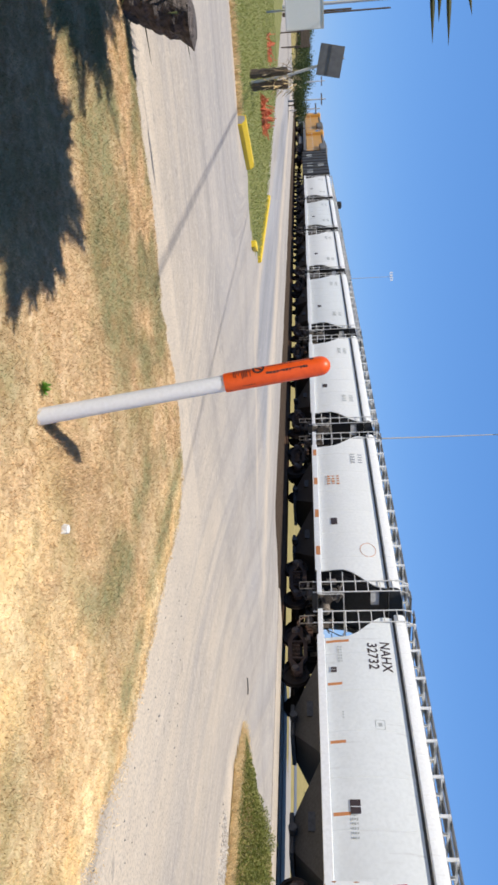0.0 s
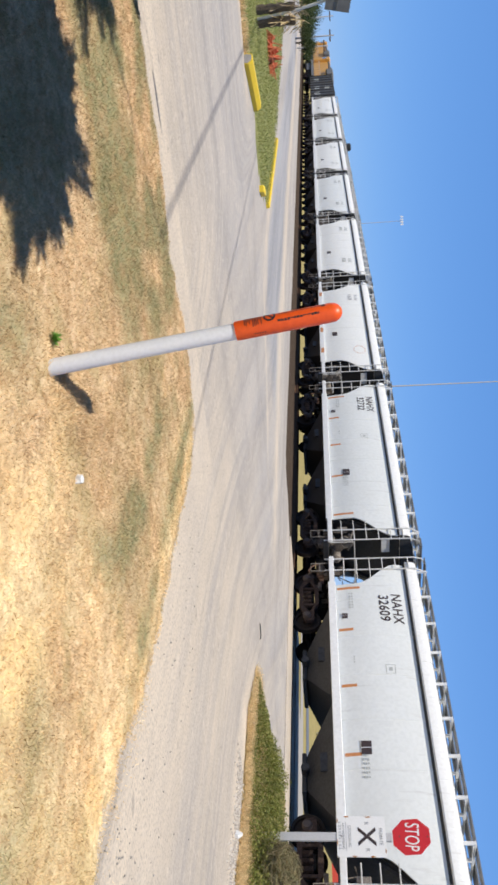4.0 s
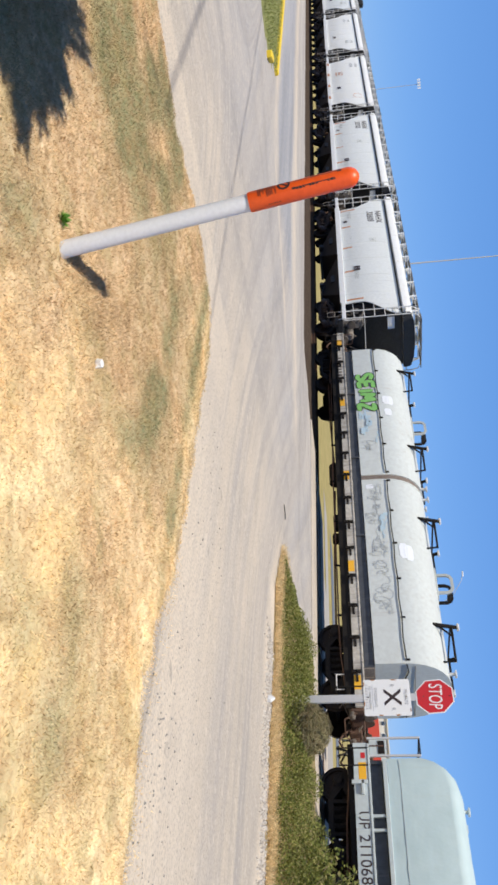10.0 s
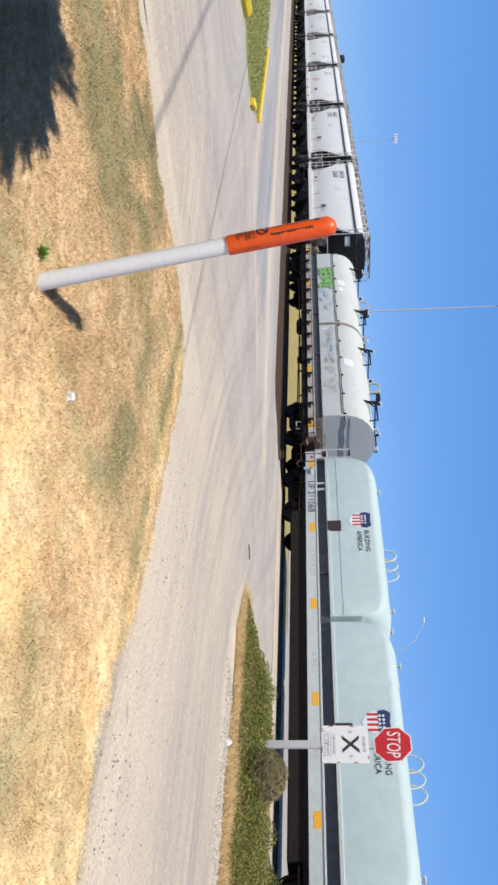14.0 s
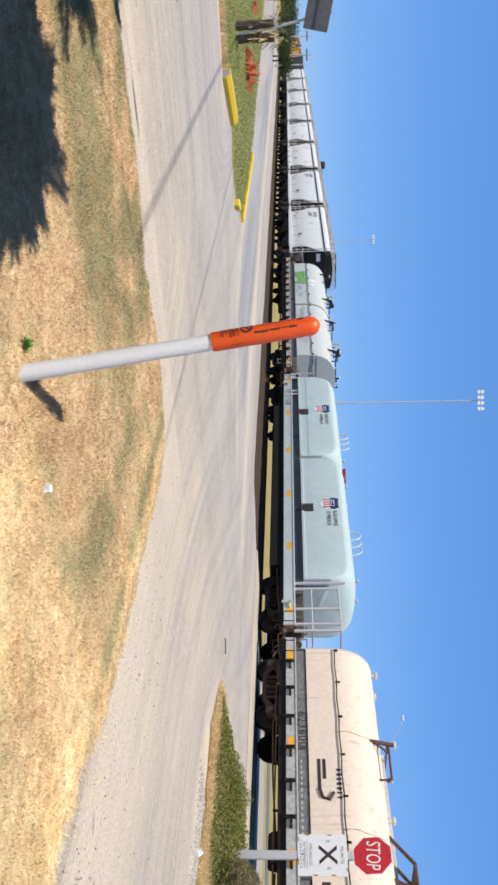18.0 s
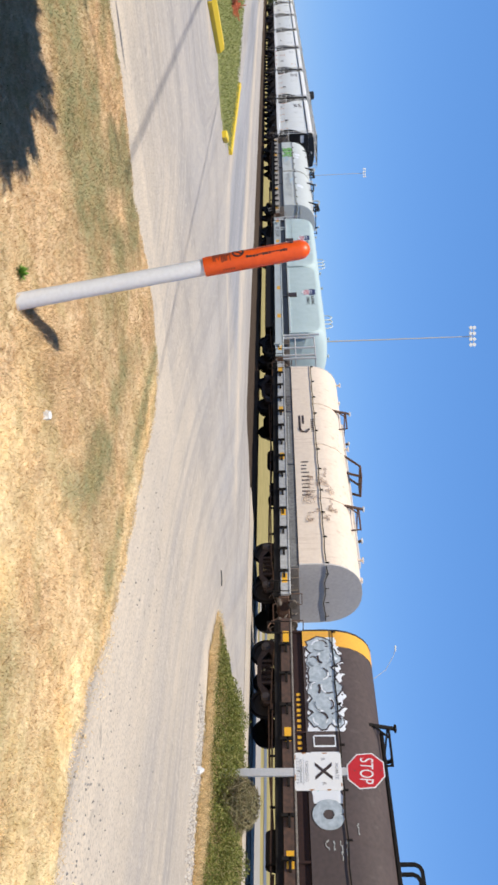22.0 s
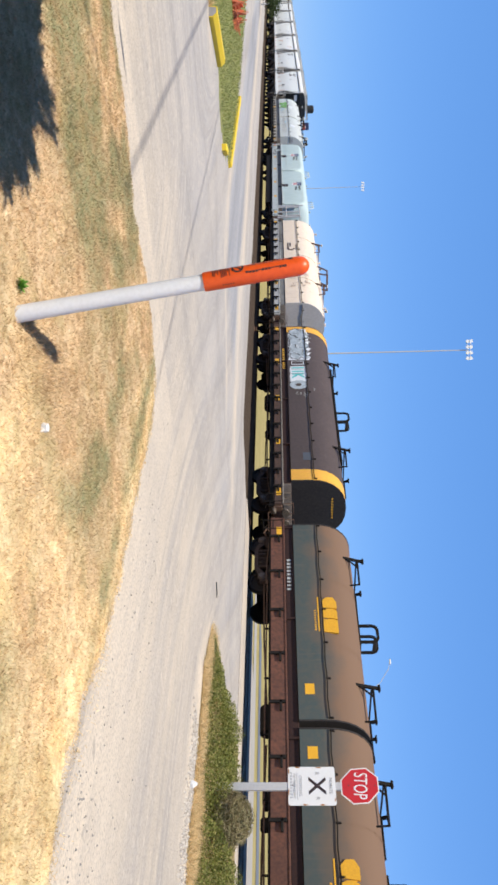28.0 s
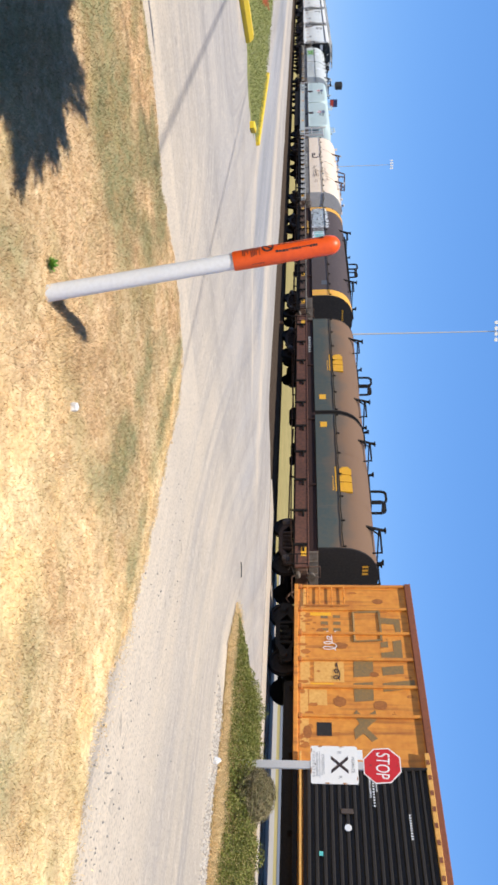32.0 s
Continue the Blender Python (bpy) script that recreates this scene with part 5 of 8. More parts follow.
def coil_hood(car, x0, x1, mat, end_mat, top=3.58, half=1.44, knee=2.15, band=None, rounded=0.0, label="", seams=0):
    prof = hood_profile(top, half, knee)
    s = Shape()
    if rounded:
        rings = []
        for d, k in ((0.0, 0.62), (0.08, 0.76), (0.22, 0.88), (0.42, 0.96), (rounded, 1.0)):
            rings.append([(x0 + d, y * (0.97 + 0.03 * k), 1.5 + (z - 1.5) * k) for y, z in prof])
        for i in range(1, 30):
            x = x0 + rounded + (x1 - x0 - 2 * rounded) * i / 30
            rings.append([dented(x, y, z) for y, z in prof])
        for d, k in reversed(((0.0, 0.62), (0.08, 0.76), (0.22, 0.88), (0.42, 0.96), (rounded, 1.0))):
            rings.append([(x1 - d, y * (0.97 + 0.03 * k), 1.5 + (z - 1.5) * k) for y, z in prof])
        s.loft(rings)
    else:
        s.loft([[(x, y, z) for y, z in prof] for x in np.linspace(x0 + 0.02, x1 - 0.02, 12)])
    h = part("hood", s, mat, car, label)
    for x, w in ((x0, 0.05), (x1 - 0.05, 0.05)):
        if not rounded:
            e = Shape()
            e.loft([[(x + d, y * k, 1.5 + (z - 1.5) * k) for y, z in prof] for d, k in ((0, 0.985), (0.0, 1.006), (w, 1.006), (w, 0.985))])
            part("hood_end", e, end_mat, h, "rounded end wall of the hood")
    for b0, b1 in band or ():
        e = Shape()
        e.loft([[(x, y * 1.004, 1.5 + (z - 1.5) * 1.004) for y, z in prof] for x in (b0, b1)], caps=False, closed=False)
        part("hood_band", e, YELLOWEND, h, "yellow painted band round the hood")
    for i in range(seams):
        x = x0 + (x1 - x0) * (i + 1) / (seams + 1)
        e = Shape()
        e.loft([[(x + d, y * 1.004, 1.5 + (z - 1.5) * 1.005) for y, z in prof] for d in (-0.02, 0.02)], caps=False, closed=False)
        part("seam_strip", e, mat, h)
    return h


def grab_rail(car, x0, x1, z, mat, half=1.44, sag=0.03):
    """The long rod with eyes along the side of a hood."""
    s = Shape()
    n = max(4, int((x1 - x0) / 1.25))
    pts = [(x0 + (x1 - x0) * i / (2 * n), -half - 0.025, z - (sag if i % 2 else 0)) for i in range(2 * n + 1)]
    s.tube(pts, 0.018, 6)
    for i in range(n + 1):
        x = x0 + (x1 - x0) * i / n
        s.tube([(x, -half + 0.02, z), (x, -half - 0.04, z)], 0.016, 6)
        s.box(x - 0.02, x + 0.02, -half - 0.03, -half + 0.02, z - 0.03, z + 0.1)
    return part("grab_rail", s, mat, car)


def lift_loops(car, x, top, mat, tall=0.5):
    """A cage of two arched flat bars joined by a rounded plate, standing on the ridge."""
    s = Shape()
    arch = [(-0.33, -0.1), (-0.33, tall - 0.16), (-0.28, tall - 0.05), (-0.18, tall), (0.18, tall), (0.28, tall - 0.05), (0.33, tall - 0.16), (0.33, -0.1)]
    dark = Shape()
    for y, q in ((-0.26, s), (0.26, dark)):
        rings = []
        for i, (a, b) in enumerate(arch):
            d = Vector((arch[min(i + 1, 7)][0] - arch[max(i - 1, 0)][0], arch[min(i + 1, 7)][1] - arch[max(i - 1, 0)][1])).normalized() * 0.045
            rings.append([(x + a - d.y, y - 0.03, top + b + d.x), (x + a + d.y, y - 0.03, top + b - d.x), (x + a + d.y, y + 0.03, top + b - d.x), (x + a - d.y, y + 0.03, top + b + d.x)])
        q.loft(rings)
    dark.loft([[(x + a, y, top + b - 0.02) for a, b in arch[4:7]] for y in (-0.22, 0.24)])
    s.box(x - 0.55, x + 0.55, -0.4, 0.4, top - 0.05, top + 0.05, 0.02)
    loop = part("lifting_loop", s, mat, car, "arched flat-bar lifting cage on the hood top")
    part("rubber_pad", dark, BLACKSTEEL, loop, "black rubber-faced rear arch")


def end_rods(car, x, z, mat):
    """A bent rod held by eyes across the end of a hood, and a tie wire above it."""
    s = Shape()
    s.tube([(x + 0.02, -1.36, z), (x + 0.025, -1.0, z + 0.05), (x + 0.025, -0.6, z - 0.05), (x + 0.025, 0.0, z - 0.02), (x + 0.025, 0.45, z - 0.09), (x + 0.025, 0.95, z - 0.02), (x + 0.02, 1.34, z)], 0.017, 6)
    part("end_grab_rail", s, mat, car)
    for y in (-1.0, -0.3, 0.4, 1.1):
        s = Shape()
        s.tube([(x - 0.01, y, z + 0.09), (x + 0.03, y, z + 0.09), (x + 0.03, y, z - 0.02)], 0.012, 5)
        part("rail_eye", s, mat, car)


def lift_hoops(car, x, top, mat):
    """Three thin round hoops."""
    for k in (-0.42, 0.0, 0.42):
        s = Shape()
        s.tube([(x + k - 0.27 * math.cos(a * 0.2618), -0.05 + 0.06 * k, top - 0.02 + 0.46 * max(-0.1, math.sin(a * 0.2618))) for a in range(13)], 0.03, 8)
        part("lifting_hoop", s, mat, car, "thin round lifting hoop")


def stack_bracket(car, x, top, mat, cap=None):
    """Upright arms on the hood's shoulders, each with a rail that runs back to a short peg."""
    for k in (-1, 1):
        s = Shape()
        s.plate([(x - 0.045, 0), (x + 0.045, 0), (x + 0.03, 1), (x - 0.06, 1)], 0, 0.07, Matrix(((1, 0, 0, 0), (0, 1, -k * 0.32, k * 1.12 - 0.035), (0, 0, 1.06, top - 0.64), (0, 0, 0, 1))))
        s.box(x - 0.10, x + 0.12, k * 1.14 - 0.06, k * 1.14 + 0.06, top - 0.74, top - 0.58, 0.015)
        s.tube([(x - 0.02, k * 0.86, top + 0.24), (x + 1.12, k * 0.84, top + 0.22)], 0.034, 6)
        s.tube([(x, k * 1.0, top - 0.18), (x + 0.30, k * 0.86, top + 0.22)], 0.028, 6)
        s.tube([(x + 1.10, k * 0.84, top + 0.25), (x + 1.10, k * 0.80, top - 0.16)], 0.028, 6)
        b = part("stacking_bracket", s, mat, car)
        s = Shape()
        s.box(x - 0.12, x + 0.08, k * 0.80 - 0.07, k * 0.80 + 0.07, top + 0.39, top + 0.46, 0.02)
        part("peg_cap", s, cap or mat, b)
    s = Shape()
    s.tube([(x + 0.02, -0.86, top + 0.2), (x + 0.02, 0.86, top + 0.2)], 0.03, 6)
    part("bracket_tie", s, mat, car)


def top_peg(car, x, top, mat):
    for y in (-0.5, 0.5):
        s = Shape()
        s.tube([(x, y, top - 0.15), (x, y, top + 0.14)], 0.05, 8)
        s.box(x - 0.09, x + 0.09, y - 0.07, y + 0.07, top + 0.13, top + 0.18, 0.01)
        part("top_peg", s, mat, car)


def under_frame(car, L, sill, deck, belly=0.72, pockets=12, pocket_mat=None, reflect=5, x0=0.55, low=0.92, frames=None, stay=0.9, rail=None, load=None):
    """Side sills with their pockets, the deck, the centre sill and the air gear."""
    x1 = L - x0
    for k in (-1, 1):
        s = Shape()
        s.plate([(x0, low), (x1, low), (x1, 1.14), (x0, 1.14)], k * 1.42 - 0.04, k * 1.42 + 0.04)
        part("side_sill", s, sill, car)
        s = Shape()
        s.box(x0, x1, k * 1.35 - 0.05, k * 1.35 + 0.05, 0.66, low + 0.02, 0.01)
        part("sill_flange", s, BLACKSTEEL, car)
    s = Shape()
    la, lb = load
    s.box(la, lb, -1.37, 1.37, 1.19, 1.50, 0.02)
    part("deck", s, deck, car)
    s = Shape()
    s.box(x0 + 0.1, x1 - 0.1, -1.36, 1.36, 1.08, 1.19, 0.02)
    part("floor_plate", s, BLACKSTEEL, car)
    s = Shape()
    s.box(lb, lb + 0.03, -1.36, 1.36, 1.19, 1.49, 0.008)
    for y in (-0.9, -0.3, 0.3, 0.9):
        s.box(lb + 0.03, lb + 0.06, y - 0.03, y + 0.03, 1.19, 1.49)
    part("deck_end", s, DUSTBROWN, car, "dusty brown ribbed end plate of the deck")
    for k in (-1, 1):
        s = Shape()
        s.box(x0 + 0.02, x1 - 0.02, k * 1.43 - 0.05, k * 1.43 + 0.05, 1.145, 1.20, 0.01)
        part("deck_rail", s, rail or sill, car)
    for i in range(int((x1 - x0) / stay)):
        x = x0 + 0.5 + i * stay
        if not la + 0.05 < x < lb - 0.05:
            continue
        s = Shape()
        s.box(x - 0.03, x + 0.03, -1.44, -1.36, 1.2, 1.49, 0.008)
        part("deck_stay", s, deck, car)
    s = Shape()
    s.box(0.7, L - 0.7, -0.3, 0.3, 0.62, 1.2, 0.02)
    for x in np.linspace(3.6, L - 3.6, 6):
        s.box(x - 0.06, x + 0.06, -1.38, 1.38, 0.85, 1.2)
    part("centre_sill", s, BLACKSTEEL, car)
    for i in range(pockets):
        x = x0 + 1.0 + (x1 - x0 - 2.0) * i / (pockets - 1)
        s = Shape()
        s.box(x - 0.045, x + 0.045, -1.53, -1.46, low - 0.06, 1.13, 0.01)
        s.box(x - 0.04, x + 0.30, -1.53, -1.46, 0.97, 1.04, 0.01)
        part("stake_pocket", s, pocket_mat or BLACKSTEEL, car)
    for i in range(reflect):
        x = x0 + 0.5 + (x1 - x0 - 1.4) * i / max(1, reflect - 1)
        s = Shape()
        s.box(x, x + 0.42, -1.4645, -1.461, 0.92, 1.10)
        part("reflector", s, YELLOWREF, car)
    s = Shape()
    s.disc((L * 0.44, -0.85, 0.62), (L * 0.44 + 0.9, -0.85, 0.62), [(0, 0.05), (0.04, 0.22), (0.96, 0.22), (1, 0.05)], 16)
    part("air_reservoir", s, BLACKSTEEL, car)
    s = Shape()
    s.tube([(2.5, -1.1, 0.85), (L * 0.4, -1.0, 0.75), (L - 2.5, -1.1, 0.85)], 0.03, 6)
    s.box(L * 0.58, L * 0.58 + 0.45, -1.1, -0.7, 0.5, 0.85, 0.04)
    s.box(L * 0.62, L * 0.62 + 0.3, -1.0, -0.75, 0.45, 0.75, 0.04)
    part("brake_rigging", s, BLACKSTEEL, car)
    # air lines, levers and hangers that fill the space under the sills
    for i, (xa, xb, za, zb, y, r) in enumerate(((3.4, L - 3.4, 0.60, 0.56, -1.2, 0.025), (3.2, L * 0.45, 0.48, 0.60, -0.9, 0.03), (L * 0.5, L - 3.2, 0.58, 0.46, -0.7, 0.03), (1.0, 3.6, 0.70, 0.55, -1.15, 0.025), (L - 3.6, L - 1.0, 0.55, 0.70, -1.15, 0.025))):
        s = Shape()
        s.tube([(xa, y, za), ((xa + xb) / 2, y + 0.05, (za + zb) / 2 - 0.04), (xb, y, zb)], r, 6)
        part("brake_rod", s, BROWNSTEEL, car)
    for i in range(7):
        x = 3.6 + (L - 7.2) * i / 6
        s = Shape()
        s.box(x - 0.02, x + 0.02, -1.22, -1.16, 0.52, 0.80)
        part("rod_hanger", s, BLACKSTEEL, car)
    for x in (2.2, L - 2.2):
        truck(car, x, True, frames)
    for x, turn in ((L - 6.25, 0), (6.25, 180)):
        part("end_gear", HOP["end_gear", "dusty_brake_gear"], ENDGEAR, car, "dusty brown brake pipes and valves", at=pose(x, 0, 0.16, 0, 0, turn) @ Matrix.Diagonal((1, 1 if turn == 0 else -1, 0.68, 1)))
    for xe, k in ((x0, -1), (x1, 1)):
        s = Shape()
        s.box(-0.12, 0.06, -1.35, 1.35, 0.80, 1.14, 0.02)
        s.box(0.05, 0.16, -0.35, 0.35, 0.70, 1.05, 0.03)
        g = part("end_sill", s, BROWNSTEEL, car, at=pose(xe, 0, 0, 0, 0, 0 if k > 0 else 180))
        s = Shape()
        s.tube([(0.1, -1.3, 0.95), (0.22, -1.2, 0.62), (0.22, -0.3, 0.60), (0.3, -0.1, 0.85)], 0.02, 6)
        part("uncoupling_lever", s, BROWNSTEEL, g)
        s = Shape()
        s.tube([(0.05, 0.4, 0.75), (0.3, 0.42, 0.70), (0.45, 0.3, 0.35), (0.55, 0.2, 0.40)], 0.03, 6)
        part("air_hose", s, CABLE, g)
        s = Shape()
        s.box(-0.12, 0.05, 0.2, 0.7, 1.12, 1.3, 0.03)
        s.tube([(0.05, -0.5, 0.9), (0.12, 0.0, 0.8), (0.05, 0.3, 1.0)], 0.03, 6)
        part("end_valve", s, BROWNSTEEL, g)
    for x, k in ((x0 + 0.35, -1), (x1 - 0.35, 1)):
        for y in (-1.46, 1.46):
            s = Shape()
            s.tube([(x - 0.22, y, 1.2), (x - 0.22, y, 0.45), (x + 0.22, y, 0.45), (x + 0.22, y, 1.2)], 0.022, 6)
            s.tube([(x - 0.22, y, 0.8), (x + 0.22, y, 0.8)], 0.018, 6)
            part("stirrup_step", s, BLACKSTEEL, car)
        s = Shape()
        xe = x + k * 0.3
        s.tube([(xe, -1.4, 1.19), (xe, -1.4, 1.55), (xe, -0.9, 1.55), (xe, -0.9, 1.19)], 0.018, 6)
        s.tube([(xe, -1.3, 0.78), (xe, 1.3, 0.78)], 0.022, 6)
        s.tube([(xe, -1.35, 0.98), (xe, -0.5, 0.72)], 0.022, 6)
        part("end_handrail", s, BROWNSTEEL, car)


def smooth_path(pts, n=5):
    """A round curve through the points."""
    p = [Vector(q) for q in pts]
    p = [p[0] * 2 - p[1]] + p + [p[-1] * 2 - p[-2]]
    out = []
    for a, b, c_, d in zip(p, p[1:], p[2:], p[3:]):
        for i in range(n):
            t = i / n
            out.append(0.5 * (2 * b + (c_ - a) * t + (2 * a - 5 * b + 4 * c_ - d) * t * t + (3 * b - a - 3 * c_ + d) * t ** 3))
    return out + [p[-2]]


def scrawl(car, strokes, mat, x, z, w, h, y=None, r=0.04, name="graffiti", label="spray-painted scrawl", lift=0.006, round_=True):
    """Flat strokes of paint that hug the hood's side, or lie at y."""
    s = Shape()
    for j, st in enumerate(strokes):
        pts = [(x + a * w, z + b * h) for a, b in st]
        pts = smooth_path(pts) if round_ else [Vector(q) for q in pts]
        left, right = [], []
        for i, q in enumerate(pts):
            d = pts[min(i + 1, len(pts) - 1)] - pts[max(i - 1, 0)]
            n = Vector((-d.y, d.x)).normalized() * r * (0.6 if i in (0, len(pts) - 1) else 1.0)
            for side, o in ((left, q + n), (right, q - n)):
                side.append((o.x, (side_y(o.y) if y is None else y) - lift - 0.001 * j - 0.00025 * i, o.y))
        m = len(pts)
        s.add(left + right, [(i, i + 1, m + i + 1, m + i) for i in range(m - 1)])
    return part(name, s, mat, car, label)


def loopy(n, seed, size=0.45):
    """Joined loops like a quick signature, in a unit box."""
    r_ = random.Random(seed)
    out = []
    for i in range(n * 6 + 1):
        t = i / 6
        k = size * (0.6 + 0.4 * math.sin(t * 1.7 + seed))
        out.append((t / n + 0.5 / n * math.sin(2 * math.pi * t) + r_.uniform(-0.02, 0.02), 0.5 + k * math.cos(2 * math.pi * t) + r_.uniform(-0.08, 0.08)))
    return out


def tangle(n, seed):
    """A wandering line that crosses itself, in a unit box."""
    r_ = random.Random(seed)
    out, a = [(0.05, 0.5)], 0.0
    for i in range(n):
        a += r_.uniform(0.6, 2.4) * (1 if i % 7 < 5 else -1)
        q = out[-1]
        d = r_.uniform(0.08, 0.3)
        out.append((min(1, max(0, q[0] + d * math.cos(a) * 0.6 + 0.6 / n)), min(1, max(0, q[1] + d * math.sin(a)))))
    return out


# white coil car with graffiti
W0 = 4.15
c = rolling("coil_car", "dirty white two-hood coil steel car with green graffiti", "coil car", W0, 18.3)
under_frame(c, 18.3, SILLDIRTY, DECKSLATE, 0.74, 15, BLACKSTEEL, stay=3.6, frames=SIDE_FRAME_SHADED, load=(1.8, 16.56))
coil_hood(c, 1.85, 9.2, COILWHITE, COILWHITE, label="dirty white coil hood", seams=2)
coil_hood(c, 9.42, 16.51, COILWHITE, COILWHITE, label="dirty white coil hood", seams=2)
s = Shape()
s.loft([[(x, y * 0.985, 1.5 + (z - 1.5) * 0.985) for y, z in hood_profile(3.58, 1.44, 2.15)] for x in (9.2, 9.42)])
part("hood_joint", s, RUSTJOINT, c, "rusty grey gap between the hoods")
for a, b in ((1.9, 9.1), (9.5, 16.4)):
    grab_rail(c, a, b, 2.35, BLACKSTEEL)
for x in (5.6, 13.0):
    lift_loops(c, x, 3.55, GREYSPRAY)
for x in (2.9, 7.4, 10.9, 15.0):
    stack_bracket(c, x, 3.5, BLACKSTEEL, RAILWHITE)
for x in (9.1, 9.6, 16.3):
    top_peg(c, x, 3.55, RAILWHITE)
LET = {"S": [[(0.9, 0.9), (0.3, 1), (0.05, 0.75), (0.5, 0.5), (0.95, 0.3), (0.6, 0), (0.05, 0.1)]], "E": [[(0.95, 1), (0.1, 0.95), (0.05, 0.5), (0.8, 0.52)], [(0.05, 0.5), (0.1, 0), (0.95, 0.05)]], "I": [[(0.5, 0), (0.5, 1)]], "M": [[(0, 0), (0.15, 1), (0.5, 0.4), (0.85, 1), (1, 0)]], "Z": [[(0.05, 0.95), (0.95, 1), (0.1, 0.05), (1, 0.0)]]}
for i, ch in enumerate("SEIMZ"):
    x = 3.5 + (0, 0.5, 0.86, 1.26, 1.82)[i]
    scrawl(c, LET[ch], INK, x + 0.03, 1.64 + 0.04 * (i % 2), 0.42, 0.54, -1.4505 - 0.0003 * i, 0.122, label="black edge of a spray-painted letter")
    scrawl(c, LET[ch], GREEN, x + 0.03, 1.64 + 0.04 * (i % 2), 0.42, 0.54, -1.4555, 0.088, label="fat bright green spray-painted letter")
for k, (x, w, z, h, m, n, r) in enumerate(((6.5, 1.0, 1.62, 0.45, SKYSPRAY, 3, 0.022), (6.9, 0.7, 2.05, 0.3, SKYSPRAY, 2, 0.016), (10.0, 1.0, 1.7, 0.40, FADEDSPRAY, 3, 0.012), (11.6, 1.2, 1.72, 0.36, FADEDSPRAY, 4, 0.012), (11.2, 1.0, 2.05, 0.3, SKYSPRAY, 2, 0.018), (13.4, 0.8, 1.7, 0.45, FADEDSPRAY, 2, 0.012), (14.6, 0.5, 1.75, 0.4, FADEDSPRAY, 2, 0.012))):
    scrawl(c, [tangle(n * 6, k + 3)], m, x, z, w, h, None, r, lift=0.0012)
for k, (x, z, w, h, n) in enumerate(((9.65, 1.62, 0.75, 0.5, 22), (10.6, 1.6, 0.9, 0.55, 26), (11.9, 1.65, 0.9, 0.5, 20), (12.9, 1.7, 0.6, 0.45, 14), (13.9, 1.6, 0.9, 0.6, 18), (7.4, 1.62, 0.6, 0.5, 14))):
    scrawl(c, [loopy(3, k + 2, 0.5), tangle(n, k + 60)], FADEDSPRAY, x, z, w, h, None, 0.011, label="faded grey spray-painted scribble", lift=0.002)
for k, (x, z, w, h) in enumerate(((5.75, 1.62, 1.1, 0.55), (6.2, 1.66, 0.9, 0.4), (11.0, 2.0, 1.1, 0.3))):
    scrawl(c, [tangle(26, k + 140)], SKYSPRAY, x, z, w, h, None, 0.035, label="pale blue spray-painted scribble", lift=0.003)
s = Shape()
s.tube([(16.53, -1.40, 2.35), (16.535, -1.05, 2.40), (16.535, -0.7, 2.30), (16.535, -0.1, 2.33), (16.535, 0.4, 2.26), (16.535, 0.9, 2.33), (16.53, 1.36, 2.34)], 0.017, 6)
part("end_grab_rail", s, BLACKSTEEL, c)
for y in (-1.0, -0.3, 0.4, 1.1):
    s = Shape()
    s.tube([(16.50, y, 2.44), (16.54, y, 2.44), (16.54, y, 2.33)], 0.012, 5)
    part("rail_eye", s, GREYSPRAY, c)
s = Shape()
s.tube([(16.52, -1.3, 2.58), (16.53, 0, 2.58), (16.52, 1.3, 2.58)], 0.010, 5)
part("tie_wire", s, DUSTYSTEEL, c)
for y in (-1.36, 1.36):
    s = Shape()
    for z in (0.45, 0.75, 1.05):
        s.tube([(16.75, y, z), (17.2, y, z)], 0.016, 5)
    for x in (16.75, 17.2):
        s.tube([(x, y, 0.42), (x, y, 1.2)], 0.016, 5)
    part("stirrup_ladder", s, RAILWHITE, c, "dull white side ladder below the deck")
s = Shape()
s.disc((17.70, -0.55, 1.2), (17.76, -0.55, 1.2), [(0, 0.17), (0.3, 0.2), (1, 0.2), (1, 0.15)], 16)
s.tube([(17.60, -0.55, 1.2), (17.72, -0.55, 1.2)], 0.03, 6)
part("hand_brake", s, BROWNSTEEL, c)
for x, z, w, h in ((5.15, 2.62, 0.5, 0.13), (5.15, 2.76, 0.5, 0.12), (5.85, 2.66, 0.4, 0.13), (12.55, 2.62, 0.6, 0.13), (12.6, 2.78, 0.6, 0.13), (9.75, 1.75, 0.2, 0.13)):
    scrawl(c, [[(-0.5, 0), (0.5, 0.1)]], WHITESPRAY, x, z, w, h, None, h, "paint_patch", "clean white patch over old lettering")
s = Shape()
bars(s, 2.3, 0.92, 1.7, 0.12, 9, -1.461, 4)
part("stencilled_number", s, INK, c)

